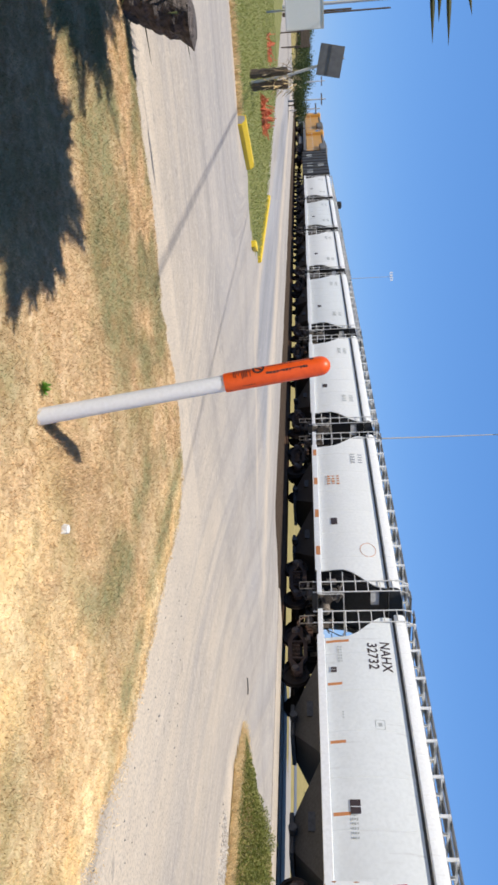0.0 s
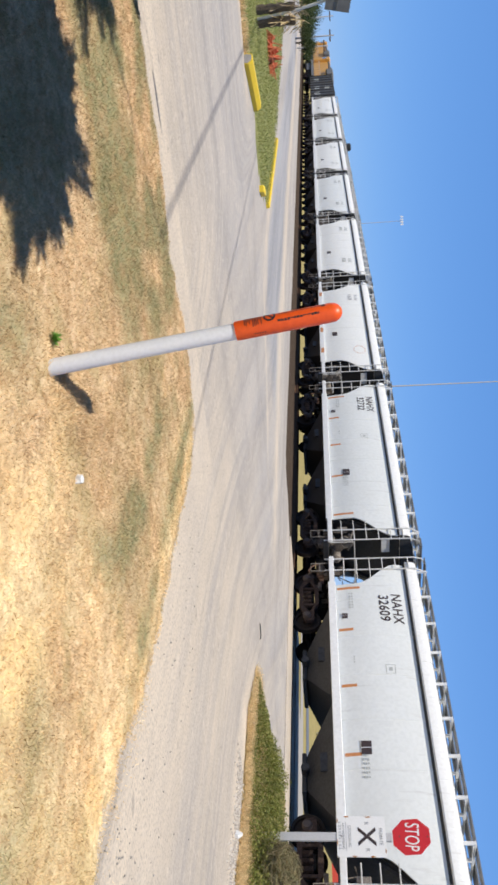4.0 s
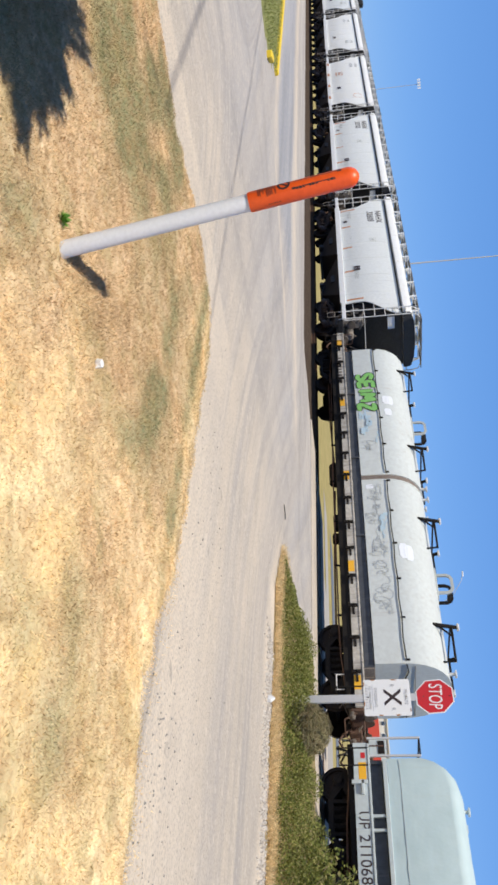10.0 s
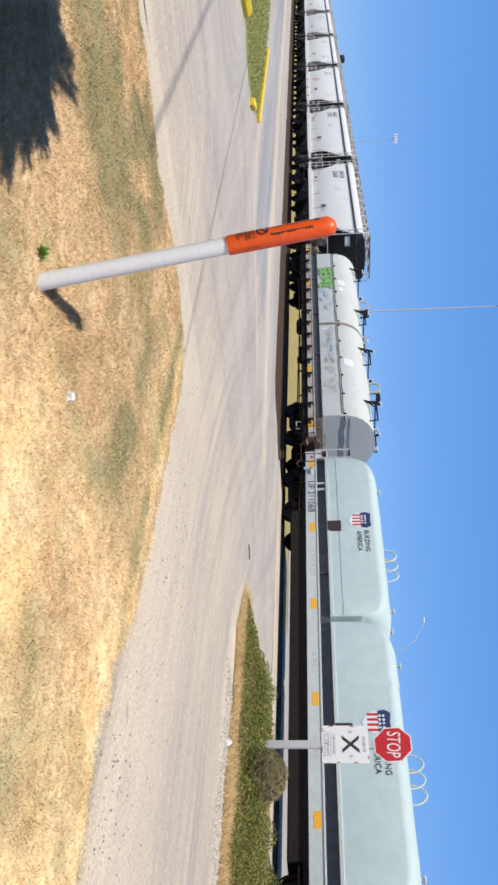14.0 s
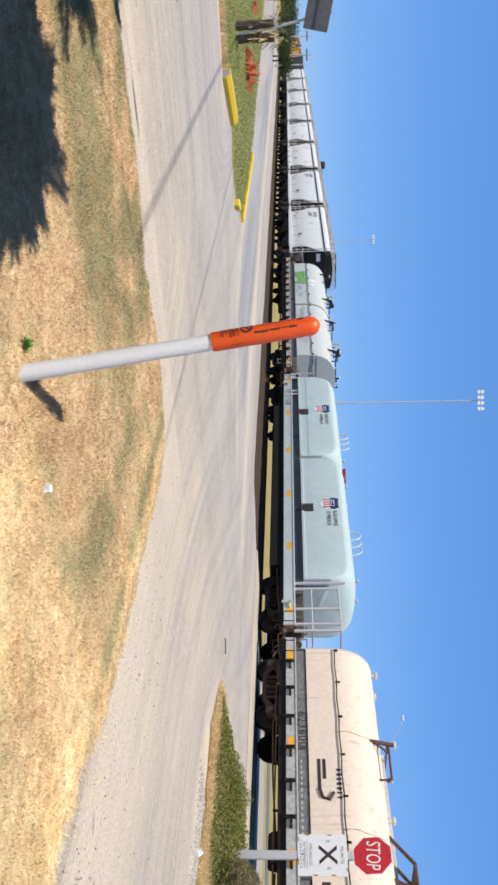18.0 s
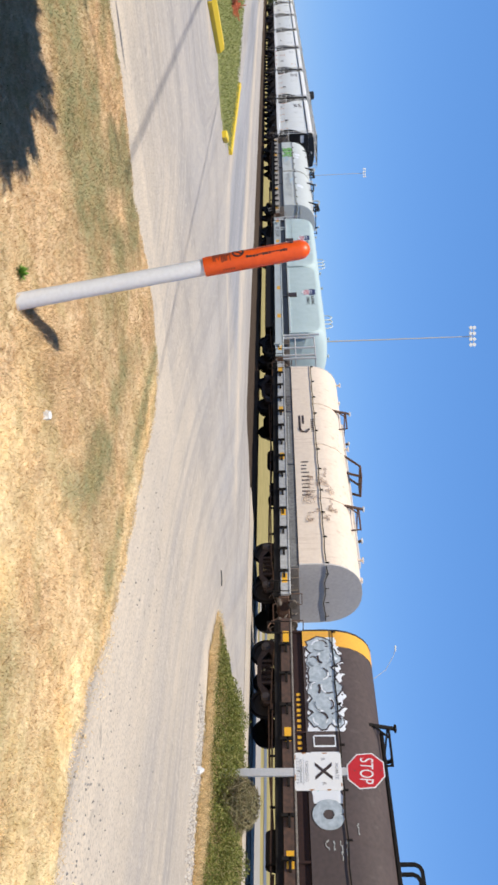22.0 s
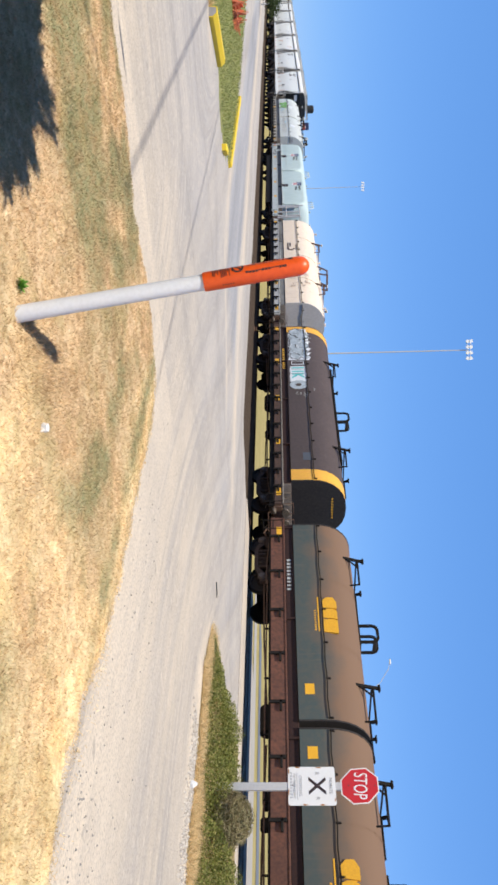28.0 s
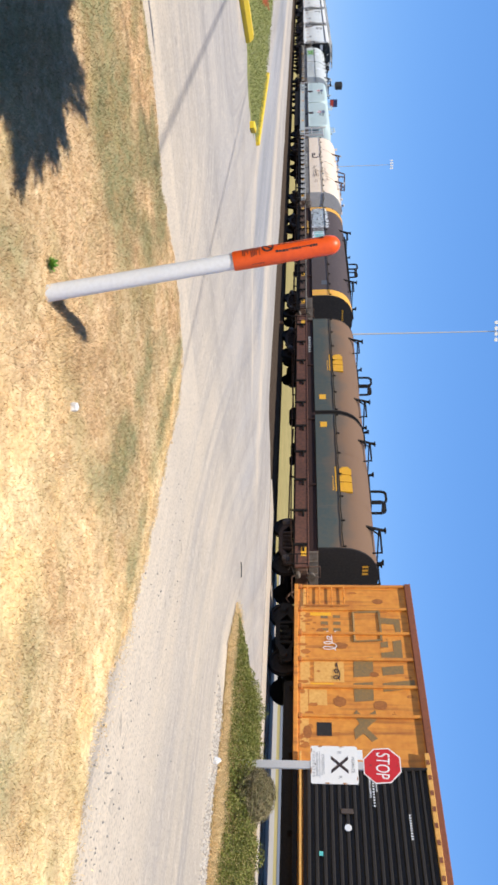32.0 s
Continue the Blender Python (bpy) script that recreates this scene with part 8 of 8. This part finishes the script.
def palm(name, label, x, y, height, r_trunk, crown, n, seed, lean=(0, 0), rise=(0.3, 0.3), droop=(0.22, 0.12)):
    r_ = random.Random(seed)
    ob_ = thing(name, label, "palm tree", x, y, 0)
    s_ = Shape()
    rings = []
    for i in range(19):
        t = i / 18
        k = r_trunk * (1.15 - 0.25 * t) * (1.12 if i % 2 else 0.94)
        rings.append([(lean[0] * t + k * math.cos(q * 0.5236), lean[1] * t + k * math.sin(q * 0.5236), height * t - 0.05) for q in range(12)])
    s_.loft(rings)
    part("trunk", s_, BARK, ob_)
    top = Vector((lean[0], lean[1], height - 0.05))
    for i in range(n):
        s_ = Shape()
        a = i * 2.399 + r_.uniform(-0.2, 0.2)
        u = (i + 0.5) / n
        frond(s_, top, a, crown * r_.uniform(0.66, 1.2), crown * (rise[0] - rise[1] * u), crown * (droop[0] + droop[1] * u), crown * 0.27, r_)
        part("frond", s_, PALMLEAF, ob_)
    return ob_


palm("palm_tree", "feathery green palm shading the dry lawn", -3.22, -0.88, 3.0, 0.17, 0.82, 84, 12)
palm("palm_tree", "feathery green palm beside a taller neighbour", -4.85, -1.62, 2.6, 0.15, 1.0, 60, 31)
# three palms out of view, added to darken the palm shadow on the lawn
palm("palm_tree", "unseen bushy low palm added to block sky light", -3.4, -2.6, 1.7, 0.2, 1.75, 150, 5, rise=(0.75, 0.7), droop=(0.5, 0.6))
palm("palm_tree", "unseen bushy low palm added to block sky light", -5.6, -2.9, 1.5, 0.2, 1.7, 150, 9, rise=(0.75, 0.7), droop=(0.5, 0.6))
palm("palm_tree", "unseen bushy low palm added to block sky light", -1.9, -1.9, 1.5, 0.2, 1.2, 60, 7, rise=(0.75, 0.7), droop=(0.5, 0.6))
ob = thing("palm_stump", "rough grey-brown leaning palm stump with stiff blades", "palm", -6.72, -0.22, 0)
s = Shape()
rings = []
rnd = random.Random(2)
for i in range(25):
    t = i / 24
    ring = []
    for q in range(20):
        a = q * math.pi / 10
        k = 0.2 * (1 - 0.1 * t) * (0.6 if i == 24 else 1) * (1 + 0.16 * noise.noise((math.cos(a) * 1.6, math.sin(a) * 1.6, t * 9)) + 0.12 * noise.noise((math.cos(a) * 4, math.sin(a) * 4, t * 16)))
        ring.append((0.04 * t + k * math.cos(a), 0.30 * t + k * math.sin(a), 0.6 * t - 0.05))
    rings.append(ring)
s.loft(rings)
part("trunk", s, STUMPBARK, ob)
for i in range(22):
    a = rnd.uniform(0, 6.28)
    t = rnd.uniform(0.1, 0.9)
    r0 = Vector((0.04 * t + 0.13 * math.cos(a), 0.30 * t + 0.13 * math.sin(a), 0.55 * t))
    d = Vector((math.cos(a), math.sin(a) + 0.25, rnd.uniform(-0.5, 0.5))).normalized()
    l = rnd.uniform(0.18, 0.42)
    n = d.cross(Vector((0, 0, 1))).normalized() * 0.014
    s = Shape()
    s.add([r0 - n, r0 + n, r0 + d * l], [(0, 1, 2)])
    s.add([r0 - n, r0 + Vector((0, 0, 0.012)), r0 + d * l], [(0, 1, 2)])
    part("blade", s, PALMLEAF, ob)

s = Shape()
s.tube([(0.0, -0.05, 0.5), (0.0, -0.55, 1.2), (0.02, -0.45, 2.0), (0.02, 0.08, 2.55)], 0.011, 6, 0.006)
part("leaf_stalk", s, PALMLEAF, ob)
for (a, b), (d, e) in (((0.06, 2.30), (0.56, 2.32)), ((0.08, 2.42), (0.58, 2.44)), ((0.08, 2.54), (0.39, 2.60)), ((0.05, 2.36), (0.42, 2.36))):
    s = Shape()
    s.loft([[(0.02, a, b - 0.02), (0.03, a, b), (0.02, a, b + 0.02)], [(0.02, (a + d) / 2, (b + e) / 2 - 0.018), (0.035, (a + d) / 2, (b + e) / 2), (0.02, (a + d) / 2, (b + e) / 2 + 0.018)], [(0.02, d, e - 0.001), (0.022, d, e), (0.02, d, e + 0.001)]])
    part("blade", s, PALMLEAF, ob)

# overhead cables that shadow the road: one ends on a slim mast, one runs on
for y, z, r, x1 in ((-3.78, 13.0, 0.022, -3.7), (-1.19, 12.0, 0.014, 60.0)):
    n = 16
    s = Shape()
    s.tube([(-60 + (x1 + 60) * i / n, y, z + 0.5 * (2 * i / n - 1) ** 2 - 0.5 * (x1 < 0)) for i in range(n + 1)], r, 6)
    tagged(part("overhead_cable", s, CABLE), "black overhead cable crossing above the road", "cable")
# mast out of view, added where the cable and its shadow stop
ob = thing("cable_end_mast", "unseen slim grey steel mast added to hold a cable end", "pole", -3.7, -3.78, -0.05)
s = Shape()
s.tube([(0, 0, 0), (0, 0, 13.1)], 0.03, 8, 0.014)
part("pole", s, GALV, ob)
# end poles out of view, added to carry the cables
for x in (-60.0, 60.0):
    ob = thing("utility_pole", "wooden utility pole carrying black cables", "utility pole", x, -2.4, -0.2)
    s = Shape()
    s.tube([(0, 0, 0), (0, 0, 14.0)], 0.16, 10, 0.11)
    part("pole", s, BARK, ob)
    for z in (12.55, 13.55):
        s = Shape()
        s.box(-0.06, 0.06, -1.5, 1.5, z, z + 0.14)
        part("crossarm", s, BARK, ob)

# ---------------------------------------------------------------- island furniture
kerb = thing("kerb", "yellow painted concrete kerb round the island tip", "kerb", kind="structure")
for i in range(9):
    s = Shape()
    x = -20.6 - i * 0.85
    s.box(x - 0.83, x, 5.92, 6.06, -0.05, 0.10, 0.02)
    part("kerb_stone", s, KERBYELLOW, kerb)
for i in range(1):
    s = Shape()
    s.box(-0.28, 0.28, -0.08, 0.08, -0.05, 0.12, 0.02)
    part("kerb_stone", s, KERBYELLOW, kerb, at=pose(-18.85 - i * 0.53, 5.12 + i * 0.27, 0, 0, 0, 153))
ob = thing("yellow_block", "long yellow painted concrete barrier block at the road edge", "barrier", -17.08, 2.13, 0.0, 144.6)
s = Shape()
s.loft([[(x, 0, -0.02), (x, 0.0, 0.09), (x, 0.08, 0.17), (x, 0.2, 0.17), (x, 0.22, -0.02)] for x in (0, 0.03, 2.03, 2.06)])
part("block", s, KERBYELLOW, ob)
s = Shape()
s.loft([[(x, 0.02, 0.0), (x, 0.02, 0.08), (x, 0.09, 0.15), (x, 0.18, 0.15), (x, 0.2, 0.0)] for x in (-0.012, 0.005)])
part("worn_end", s, PALE, ob, "bare concrete end of the block")

ob = thing("sign_panel", "grey square sign seen from behind on a leaning pole", "sign", -21.7, 1.75, 0)
s = Shape()
s.tube([(0, 0, 0), (0.0, -0.12, 1.0), (0.05, -0.42, 2.4)], 0.035, 8)
part("pole", s, GALV, ob)
s = Shape()
m = Matrix.Translation((0.07, -0.38, 2.06)) @ pose(0, 0, 0, -12, 0, 0)
s.box(0.0, 0.02, -0.36, 0.36, -0.3, 0.3, 0.005, m)
part("panel", s, LOCOGREY, ob)
s = Shape()
s.box(0.02, 0.04, -0.36, 0.36, -0.02, 0.02, 0, m)
part("stiffener", s, LOCOGREY, ob)
rnd = random.Random(14)
for k, dy in enumerate((-0.17, 0.12)):
    ob = thing("old_palm_trunk", "short brown shaggy palm trunk wrapped in dead leaves", "palm", -21.75, 1.72 + dy, 0.03)
    s = Shape()
    s.loft([[((0.10 + 0.02 * (i % 2)) * math.cos(q * 0.7854), (0.10 + 0.02 * (i % 2)) * math.sin(q * 0.7854), 0.12 * i) for q in range(8)] for i in range(9)])
    part("trunk", s, BARK, ob)
    s = Shape()
    for i in range(90):
        a, z = rnd.uniform(0, 6.28), rnd.uniform(0.55, 1.2)
        r0 = Vector((0.06 * math.cos(a), 0.06 * math.sin(a), z))
        d = Vector((math.cos(a) * rnd.uniform(0.1, 0.22), math.sin(a) * rnd.uniform(0.1, 0.22), rnd.uniform(-0.25, 0.12)))
        s.add([r0, r0 + d + Vector((0.02, 0.02, 0)), r0 + d * 1.3], [(0, 1, 2)])
    part("dead_leaves", s, STRAW if k else TWIG, ob)

for x, y, h in ((-26.2, 3.0, 0.5), (-26.5, 3.15, 0.35), (-34, 1.5, 0.4)):
    ob = thing("barrier_net", "crumpled orange plastic barrier net on stakes", "barrier net", x, y, 0.03)
    s = Shape()
    rr = random.Random(int(-x * 10))
    for i in range(7):
        p = Vector((rr.uniform(-0.1, 0.1), -0.4 + i * 0.13, 0))
        s.tube([p, p + Vector((rr.uniform(-0.2, 0.2), rr.uniform(-0.15, 0.15), h * rr.uniform(0.4, 1.0)))], 0.03, 4, 0.012)
        s.tube([p + Vector((0, 0, h * 0.2)), p + Vector((rr.uniform(-0.1, 0.1), 0.3, h * rr.uniform(0.2, 0.7)))], 0.022, 4)
    for i in range(7):
        a, w = rr.uniform(0, 6.28), rr.uniform(0.12, 0.3)
        p = Vector((rr.uniform(-0.15, 0.15), rr.uniform(-0.35, 0.4), 0))
        d = Vector((math.cos(a) * w, math.sin(a) * w, 0))
        up = Vector((rr.uniform(-0.15, 0.15), rr.uniform(-0.2, 0.2), h * rr.uniform(0.3, 0.9)))
        t = d.cross(up).normalized() * 0.008
        s.loft([[p - d + t, p + d + t, p + up + d * 0.2 + t, p + up * 0.8 - d * 0.4 + t], [p - d - t, p + d - t, p + up + d * 0.2 - t, p + up * 0.8 - d * 0.4 - t]])
    part("net", s, NET, ob)

ob = thing("pole_sign", "white sign cabinet on a short grey pole", "sign", -35.2, 0.35, 0)
s = Shape()
s.tube([(0, 0, -0.1), (0, 0, 2.3)], 0.04, 10)
part("pole", s, GALV, ob)
s = Shape()
s.box(0.1, 0.45, -0.5, 0.72, 0.78, 2.28, 0.02)
cb = part("cabinet", s, SIGNWHITE, ob)
s = Shape()
for a, b, c_, d in ((-0.5, 0.72, 0.78, 0.82), (-0.5, 0.72, 2.24, 2.28), (-0.5, -0.46, 0.82, 2.24), (0.68, 0.72, 0.82, 2.24)):
    s.box(0.44, 0.47, a, b, c_, d)
part("frame", s, GALV, cb)


# ---------------------------------------------------------------- distance
def tree(x, y, h, w, seed):
    r_ = random.Random(seed)
    ob_ = thing("tree", "dark green leafy tree in the distance", "tree", x, y, -0.19)
    s_ = Shape()
    s_.tube([(0, 0, 0), (0.1, 0, h * 0.3), (0, 0.1, h * 0.55)], h * 0.045, 7, h * 0.02)
    tops = []
    for i in range(7):
        a = r_.uniform(0, 6.28)
        p = Vector((math.cos(a) * w * 0.36, math.sin(a) * w * 0.36, h * r_.uniform(0.5, 0.85)))
        s_.tube([(0, 0, h * 0.35), p], h * 0.018, 5, h * 0.006)
        tops.append(p)
    part("trunk", s_, BARK, ob_)
    pl_ = []
    for _ in range(4200):
        c_ = r_.choice(tops)
        pl_.append((c_.x + r_.gauss(0, w * 0.17), c_.y + r_.gauss(0, w * 0.17), max(h * 0.18, c_.z + r_.gauss(0, h * 0.13))))
    me = bpy.data.meshes.new("crown")
    vv, ff = leaves(pl_, h * 0.07, seed)
    me.from_pydata(vv, [], ff)
    me.materials.append(TREELEAF)
    part("crown", me, TREELEAF, ob_)


rnd = random.Random(6)
for i, (x, y, h, w) in enumerate(((-79, 8.6, 1.9, 2.4), (-82, 6.0, 1.9, 3.0), (-95, 4.5, 2.6, 5), (-130, 9, 3.2, 6), (-150, 2, 3.5, 7), (-46, 111, 5.6, 5.0), (-43, 114, 5.0, 5), (-67.5, 121, 2.6, 3), (-75, 128, 4.5, 6), (-38, 118, 5, 6), (-170, 60, 4, 8), (-190, 40, 4, 8))):
    tree(x, y, h, w, 100 + i)


def pole_thing(name, label, category, x, y, h, r):
    ob_ = thing(name, label, category, x, y, -0.19)
    s_ = Shape()
    s_.tube([(0, 0, 0), (0, 0, h * 0.5), (0, 0, h)], r, 8, r * 0.6)
    part("pole", s_, GALV, ob_)
    return ob_


for x, y, top, k in ((-88.7, 50.1, 25.7, 1.0), (-141.0, 45.6, 16.8, 0.62)):
    ob = pole_thing("light_mast", "tall slim galvanised floodlight mast", "light mast", x, y, top - 0.2, 0.11 * k)
    for row in range(2):
        z = top - 0.45 * k + row * 0.42 * k
        s = Shape()
        s.tube([(-0.55 * k, -0.98 * k, 0.0), (0.55 * k, 0.98 * k, 0.0)], 0.04 * k, 6)
        part("crossarm", s, GALV, ob, at=pose(0, 0, z))
        for i in range(4):
            s = Shape()
            s.disc((0, 0, 0), (0.3 * k, -0.2 * k, 0.03 * k), [(0, 0.14 * k), (0.6, 0.22 * k), (1, 0.23 * k), (1, 0)], 10)
            q = (i - 1.5) / 1.3
            part("floodlight", s, CARWHITE, ob, at=pose(q * 0.46 * k, q * 0.82 * k, z))
ob = pole_thing("street_lamp", "curved-arm galvanised street lamp", "street lamp", -35.6, 48.3, 7.4, 0.03)
s = Shape()
s.tube([(0, 0, 7.3), (-0.5, -0.35, 8.2), (-1.3, -0.95, 8.85), (-1.6, -1.2, 8.95)], 0.02, 6)
part("arm", s, GALV, ob)
s = Shape()
s.box(-0.3, 0.1, -0.08, 0.08, -0.06, 0.04, 0.02)
part("lamp_head", s, SIGNWHITE, ob, at=pose(-1.6, -1.2, 9.0, 0, 0, 37))
ob = pole_thing("signal_post", "dark railway signal head on a slim post", "signal", -121.5, 27.7, 6.2, 0.08)
s = Shape()
s.disc((0, 0, 5.8), (0, 0, 6.9), [(0, 0.3), (0.1, 0.55), (0.9, 0.55), (1, 0.3)], 14)
part("signal_head", s, CABLE, ob)
ob = pole_thing("pylon_sign", "red and white pylon sign beyond the railway", "sign", -74.0, 51.4, 6.2, 0.09)
s = Shape()
s.box(-0.1, 0.1, -0.85, 0.85, 5.6, 7.4, 0.05)
pn = part("panel", s, SIGNMAROON, ob, at=pose(0, 0, 0, 0, 0, -30))
s = Shape()
s.box(0.1, 0.12, -0.55, 0.55, 6.1, 6.35)
s.box(0.1, 0.12, -0.4, 0.4, 6.6, 6.9)
part("panel_bars", s, SIGNWHITE, pn)
ob = pole_thing("pylon_sign", "blue and red square sign beyond the railway", "sign", -116.4, 28.8, 5.2, 0.08)
s = Shape()
s.box(-0.1, 0.1, -0.5, 0.5, 5.0, 6.0, 0.05)
pn = part("panel", s, LOGOBLUE, ob)
s = Shape()
s.box(0.1, 0.12, -0.45, 0.45, 5.05, 5.45)
part("panel_bars", s, BRICKRED, pn)
for x, y, h in ((-79.6, 8.3, 3.7), (-84, 9.6, 3.2), (-100, 8.5, 4.2)):
    ob = pole_thing("utility_pole", "weathered wooden utility pole in the distance", "utility pole", x, y, h, 0.09)
    s = Shape()
    s.box(-0.04, 0.04, -0.5, 0.5, h - 0.45, h - 0.33)
    part("crossarm", s, BARK, ob)

ob = thing("notice_board", "dark brown slatted board on two posts in the distance", "sign", -60.0, 2.38, -0.19)
for i in range(4):
    s = Shape()
    s.box(-0.05, 0.05, -0.55, 0.55, 1.56 + i * 0.155, 1.70 + i * 0.155, 0.01)
    part("board", s, BARK, ob)
for y in (-0.45, 0.45):
    s = Shape()
    s.tube([(-0.08, y, 0), (-0.08, y, 2.2)], 0.05, 6)
    part("post", s, BARK, ob)
for y, h, r in ((0.45, 10.5, 0.14), (0.95, 5.6, 0.09), (1.1, 8.6, 0.08)):
    ob = thing("utility_pole", "bare grey utility pole beyond the white sign", "utility pole", -70.0, y, -0.19)
    s = Shape()
    s.tube([(0, 0, 0), (0, 0, h)], r, 8, r * 0.75)
    part("pole", s, GALV if r > 0.1 else BARK, ob)
ob = thing("box_trailer", "grey-green box trailer parked beyond the railway", "trailer", -33.6, 49.8, -0.18, 34)
s = Shape()
s.box(-2.6, 2.6, -1.1, 1.1, 1.0, 3.1, 0.04)
body = part("body", s, TRAILER, ob)
for i in range(9):
    s = Shape()
    s.box(-2.45 + i * 0.6, -2.38 + i * 0.6, -1.12, -1.095, 1.05, 3.05)
    part("side_rib", s, TRAILER, body)
for a in (-1.4, -0.5):
    for b in (-0.85, 0.85):
        s = Shape()
        s.disc((a, b - 0.12, 0.45), (a, b + 0.12, 0.45), [(0, 0.25), (0, 0.44), (0.1, 0.45), (0.9, 0.45), (1, 0.44), (1, 0)], 14)
        part("wheel", s, CABLE, ob)
s = Shape()
s.tube([(1.9, 0, 0), (1.9, 0, 1.05)], 0.06, 6)
part("landing_leg", s, CABLE, ob)

# low building beyond the railway
ob = thing("motel_building", "cream two-storey building with a red lower storey", "building", -53.0, 110.5, -0.19, 25)
s = Shape()
s.box(-8.5, 8, 0, 6, 2.85, 4.0)
part("upper_wall", s, PLASTER, ob)
s = Shape()
s.box(-8.55, 8.05, -0.05, 6, 0, 2.85)
part("lower_wall", s, BRICKRED, ob, "red painted lower storey")
s = Shape()
s.box(-8.7, 8.2, -0.2, 6.2, 4.0, 4.15)
part("roof", s, PLASTER, ob)
for i in range(10):
    s = Shape()
    s.box(-0.35, 0.35, -0.06, 0.02, 0, 0.65)
    wd = part("window", s, SIGNWHITE, ob, at=pose(-7.9 + i * 1.7, 0, 3.1))
    s = Shape()
    s.box(-0.28, 0.28, -0.075, -0.06, 0.06, 0.59)
    part("pane", s, WINDOWGLASS, wd)


def parked_car(x, y, rz, mat, label):
    ob_ = thing("parked_car", label, "car", x, y, -0.18, rz)
    s_ = Shape()
    s_.loft([[(px, -w, pz) for px, pz in pr] + [] for w, pr in ((0.82, [(-2.1, 0.3), (2.1, 0.3), (2.15, 0.62), (2.05, 0.82), (1.1, 0.92), (-2.0, 0.95), (-2.15, 0.6)]), (-0.82, [(-2.1, 0.3), (2.1, 0.3), (2.15, 0.62), (2.05, 0.82), (1.1, 0.92), (-2.0, 0.95), (-2.15, 0.6)]))])
    part("body", s_, mat, ob_)
    s_ = Shape()
    s_.loft([[(px, w, pz) for px, pz in ((-1.7, 0.93), (1.0, 0.92), (0.45, 1.42), (-1.25, 1.45))] for w in (-0.7, 0.7)])
    part("cabin", s_, WINDOWGLASS, ob_)
    s_ = Shape()
    s_.box(-1.25, 0.45, -0.66, 0.66, 1.42, 1.48, 0.02)
    part("roof", s_, mat, ob_)
    for a in (-1.35, 1.35):
        for b in (-0.8, 0.8):
            s_ = Shape()
            s_.disc((a, b - 0.1, 0.31), (a, b + 0.1, 0.31), [(0, 0.2), (0, 0.3), (0.1, 0.31), (0.9, 0.31), (1, 0.3), (1, 0)], 14)
            part("wheel", s_, CABLE, ob_)
    return ob_


parked_car(-33.0, 70.0, 20, CARWHITE, "white parked car beyond the railway")
parked_car(-42.0, 88.0, 10, CARWHITE, "white parked car beside the red building")

# ---------------------------------------------------------------- motion of the train
def motions():
    """The train rolls away along -x, all its cars together, its wheels turning."""
    run = ((0, 0), (2, 6.38), (3.5, 11.2), (5.5, 17.71), (8, 26.0), (10, 32.59), (12, 39.05), (14.5, 47.38), (16.5, 54.18), (18, 59.31), (20, 65.98), (22, 72.73), (24, 79.58), (26.5, 88.06), (28.5, 95.0), (30, 100.2), (32, 107.2))
    for car, front in MOVERS:
        walk(car, [(t, pose(front - d, TRACK_Y, BODY_Z)) for t, d in run])
    ts, ds = zip(*run)
    turns = []
    for k in range(161):
        t = k * 0.2
        a = math.degrees(float(np.interp(t, ts, ds)) / WHEEL_R)
        turns.append((t, a))
    for w, x in WHEELS:
        walk(w, [(t, pose(x, 0, WHEEL_R, 0, -a, 0)) for t, a in turns])


motions()
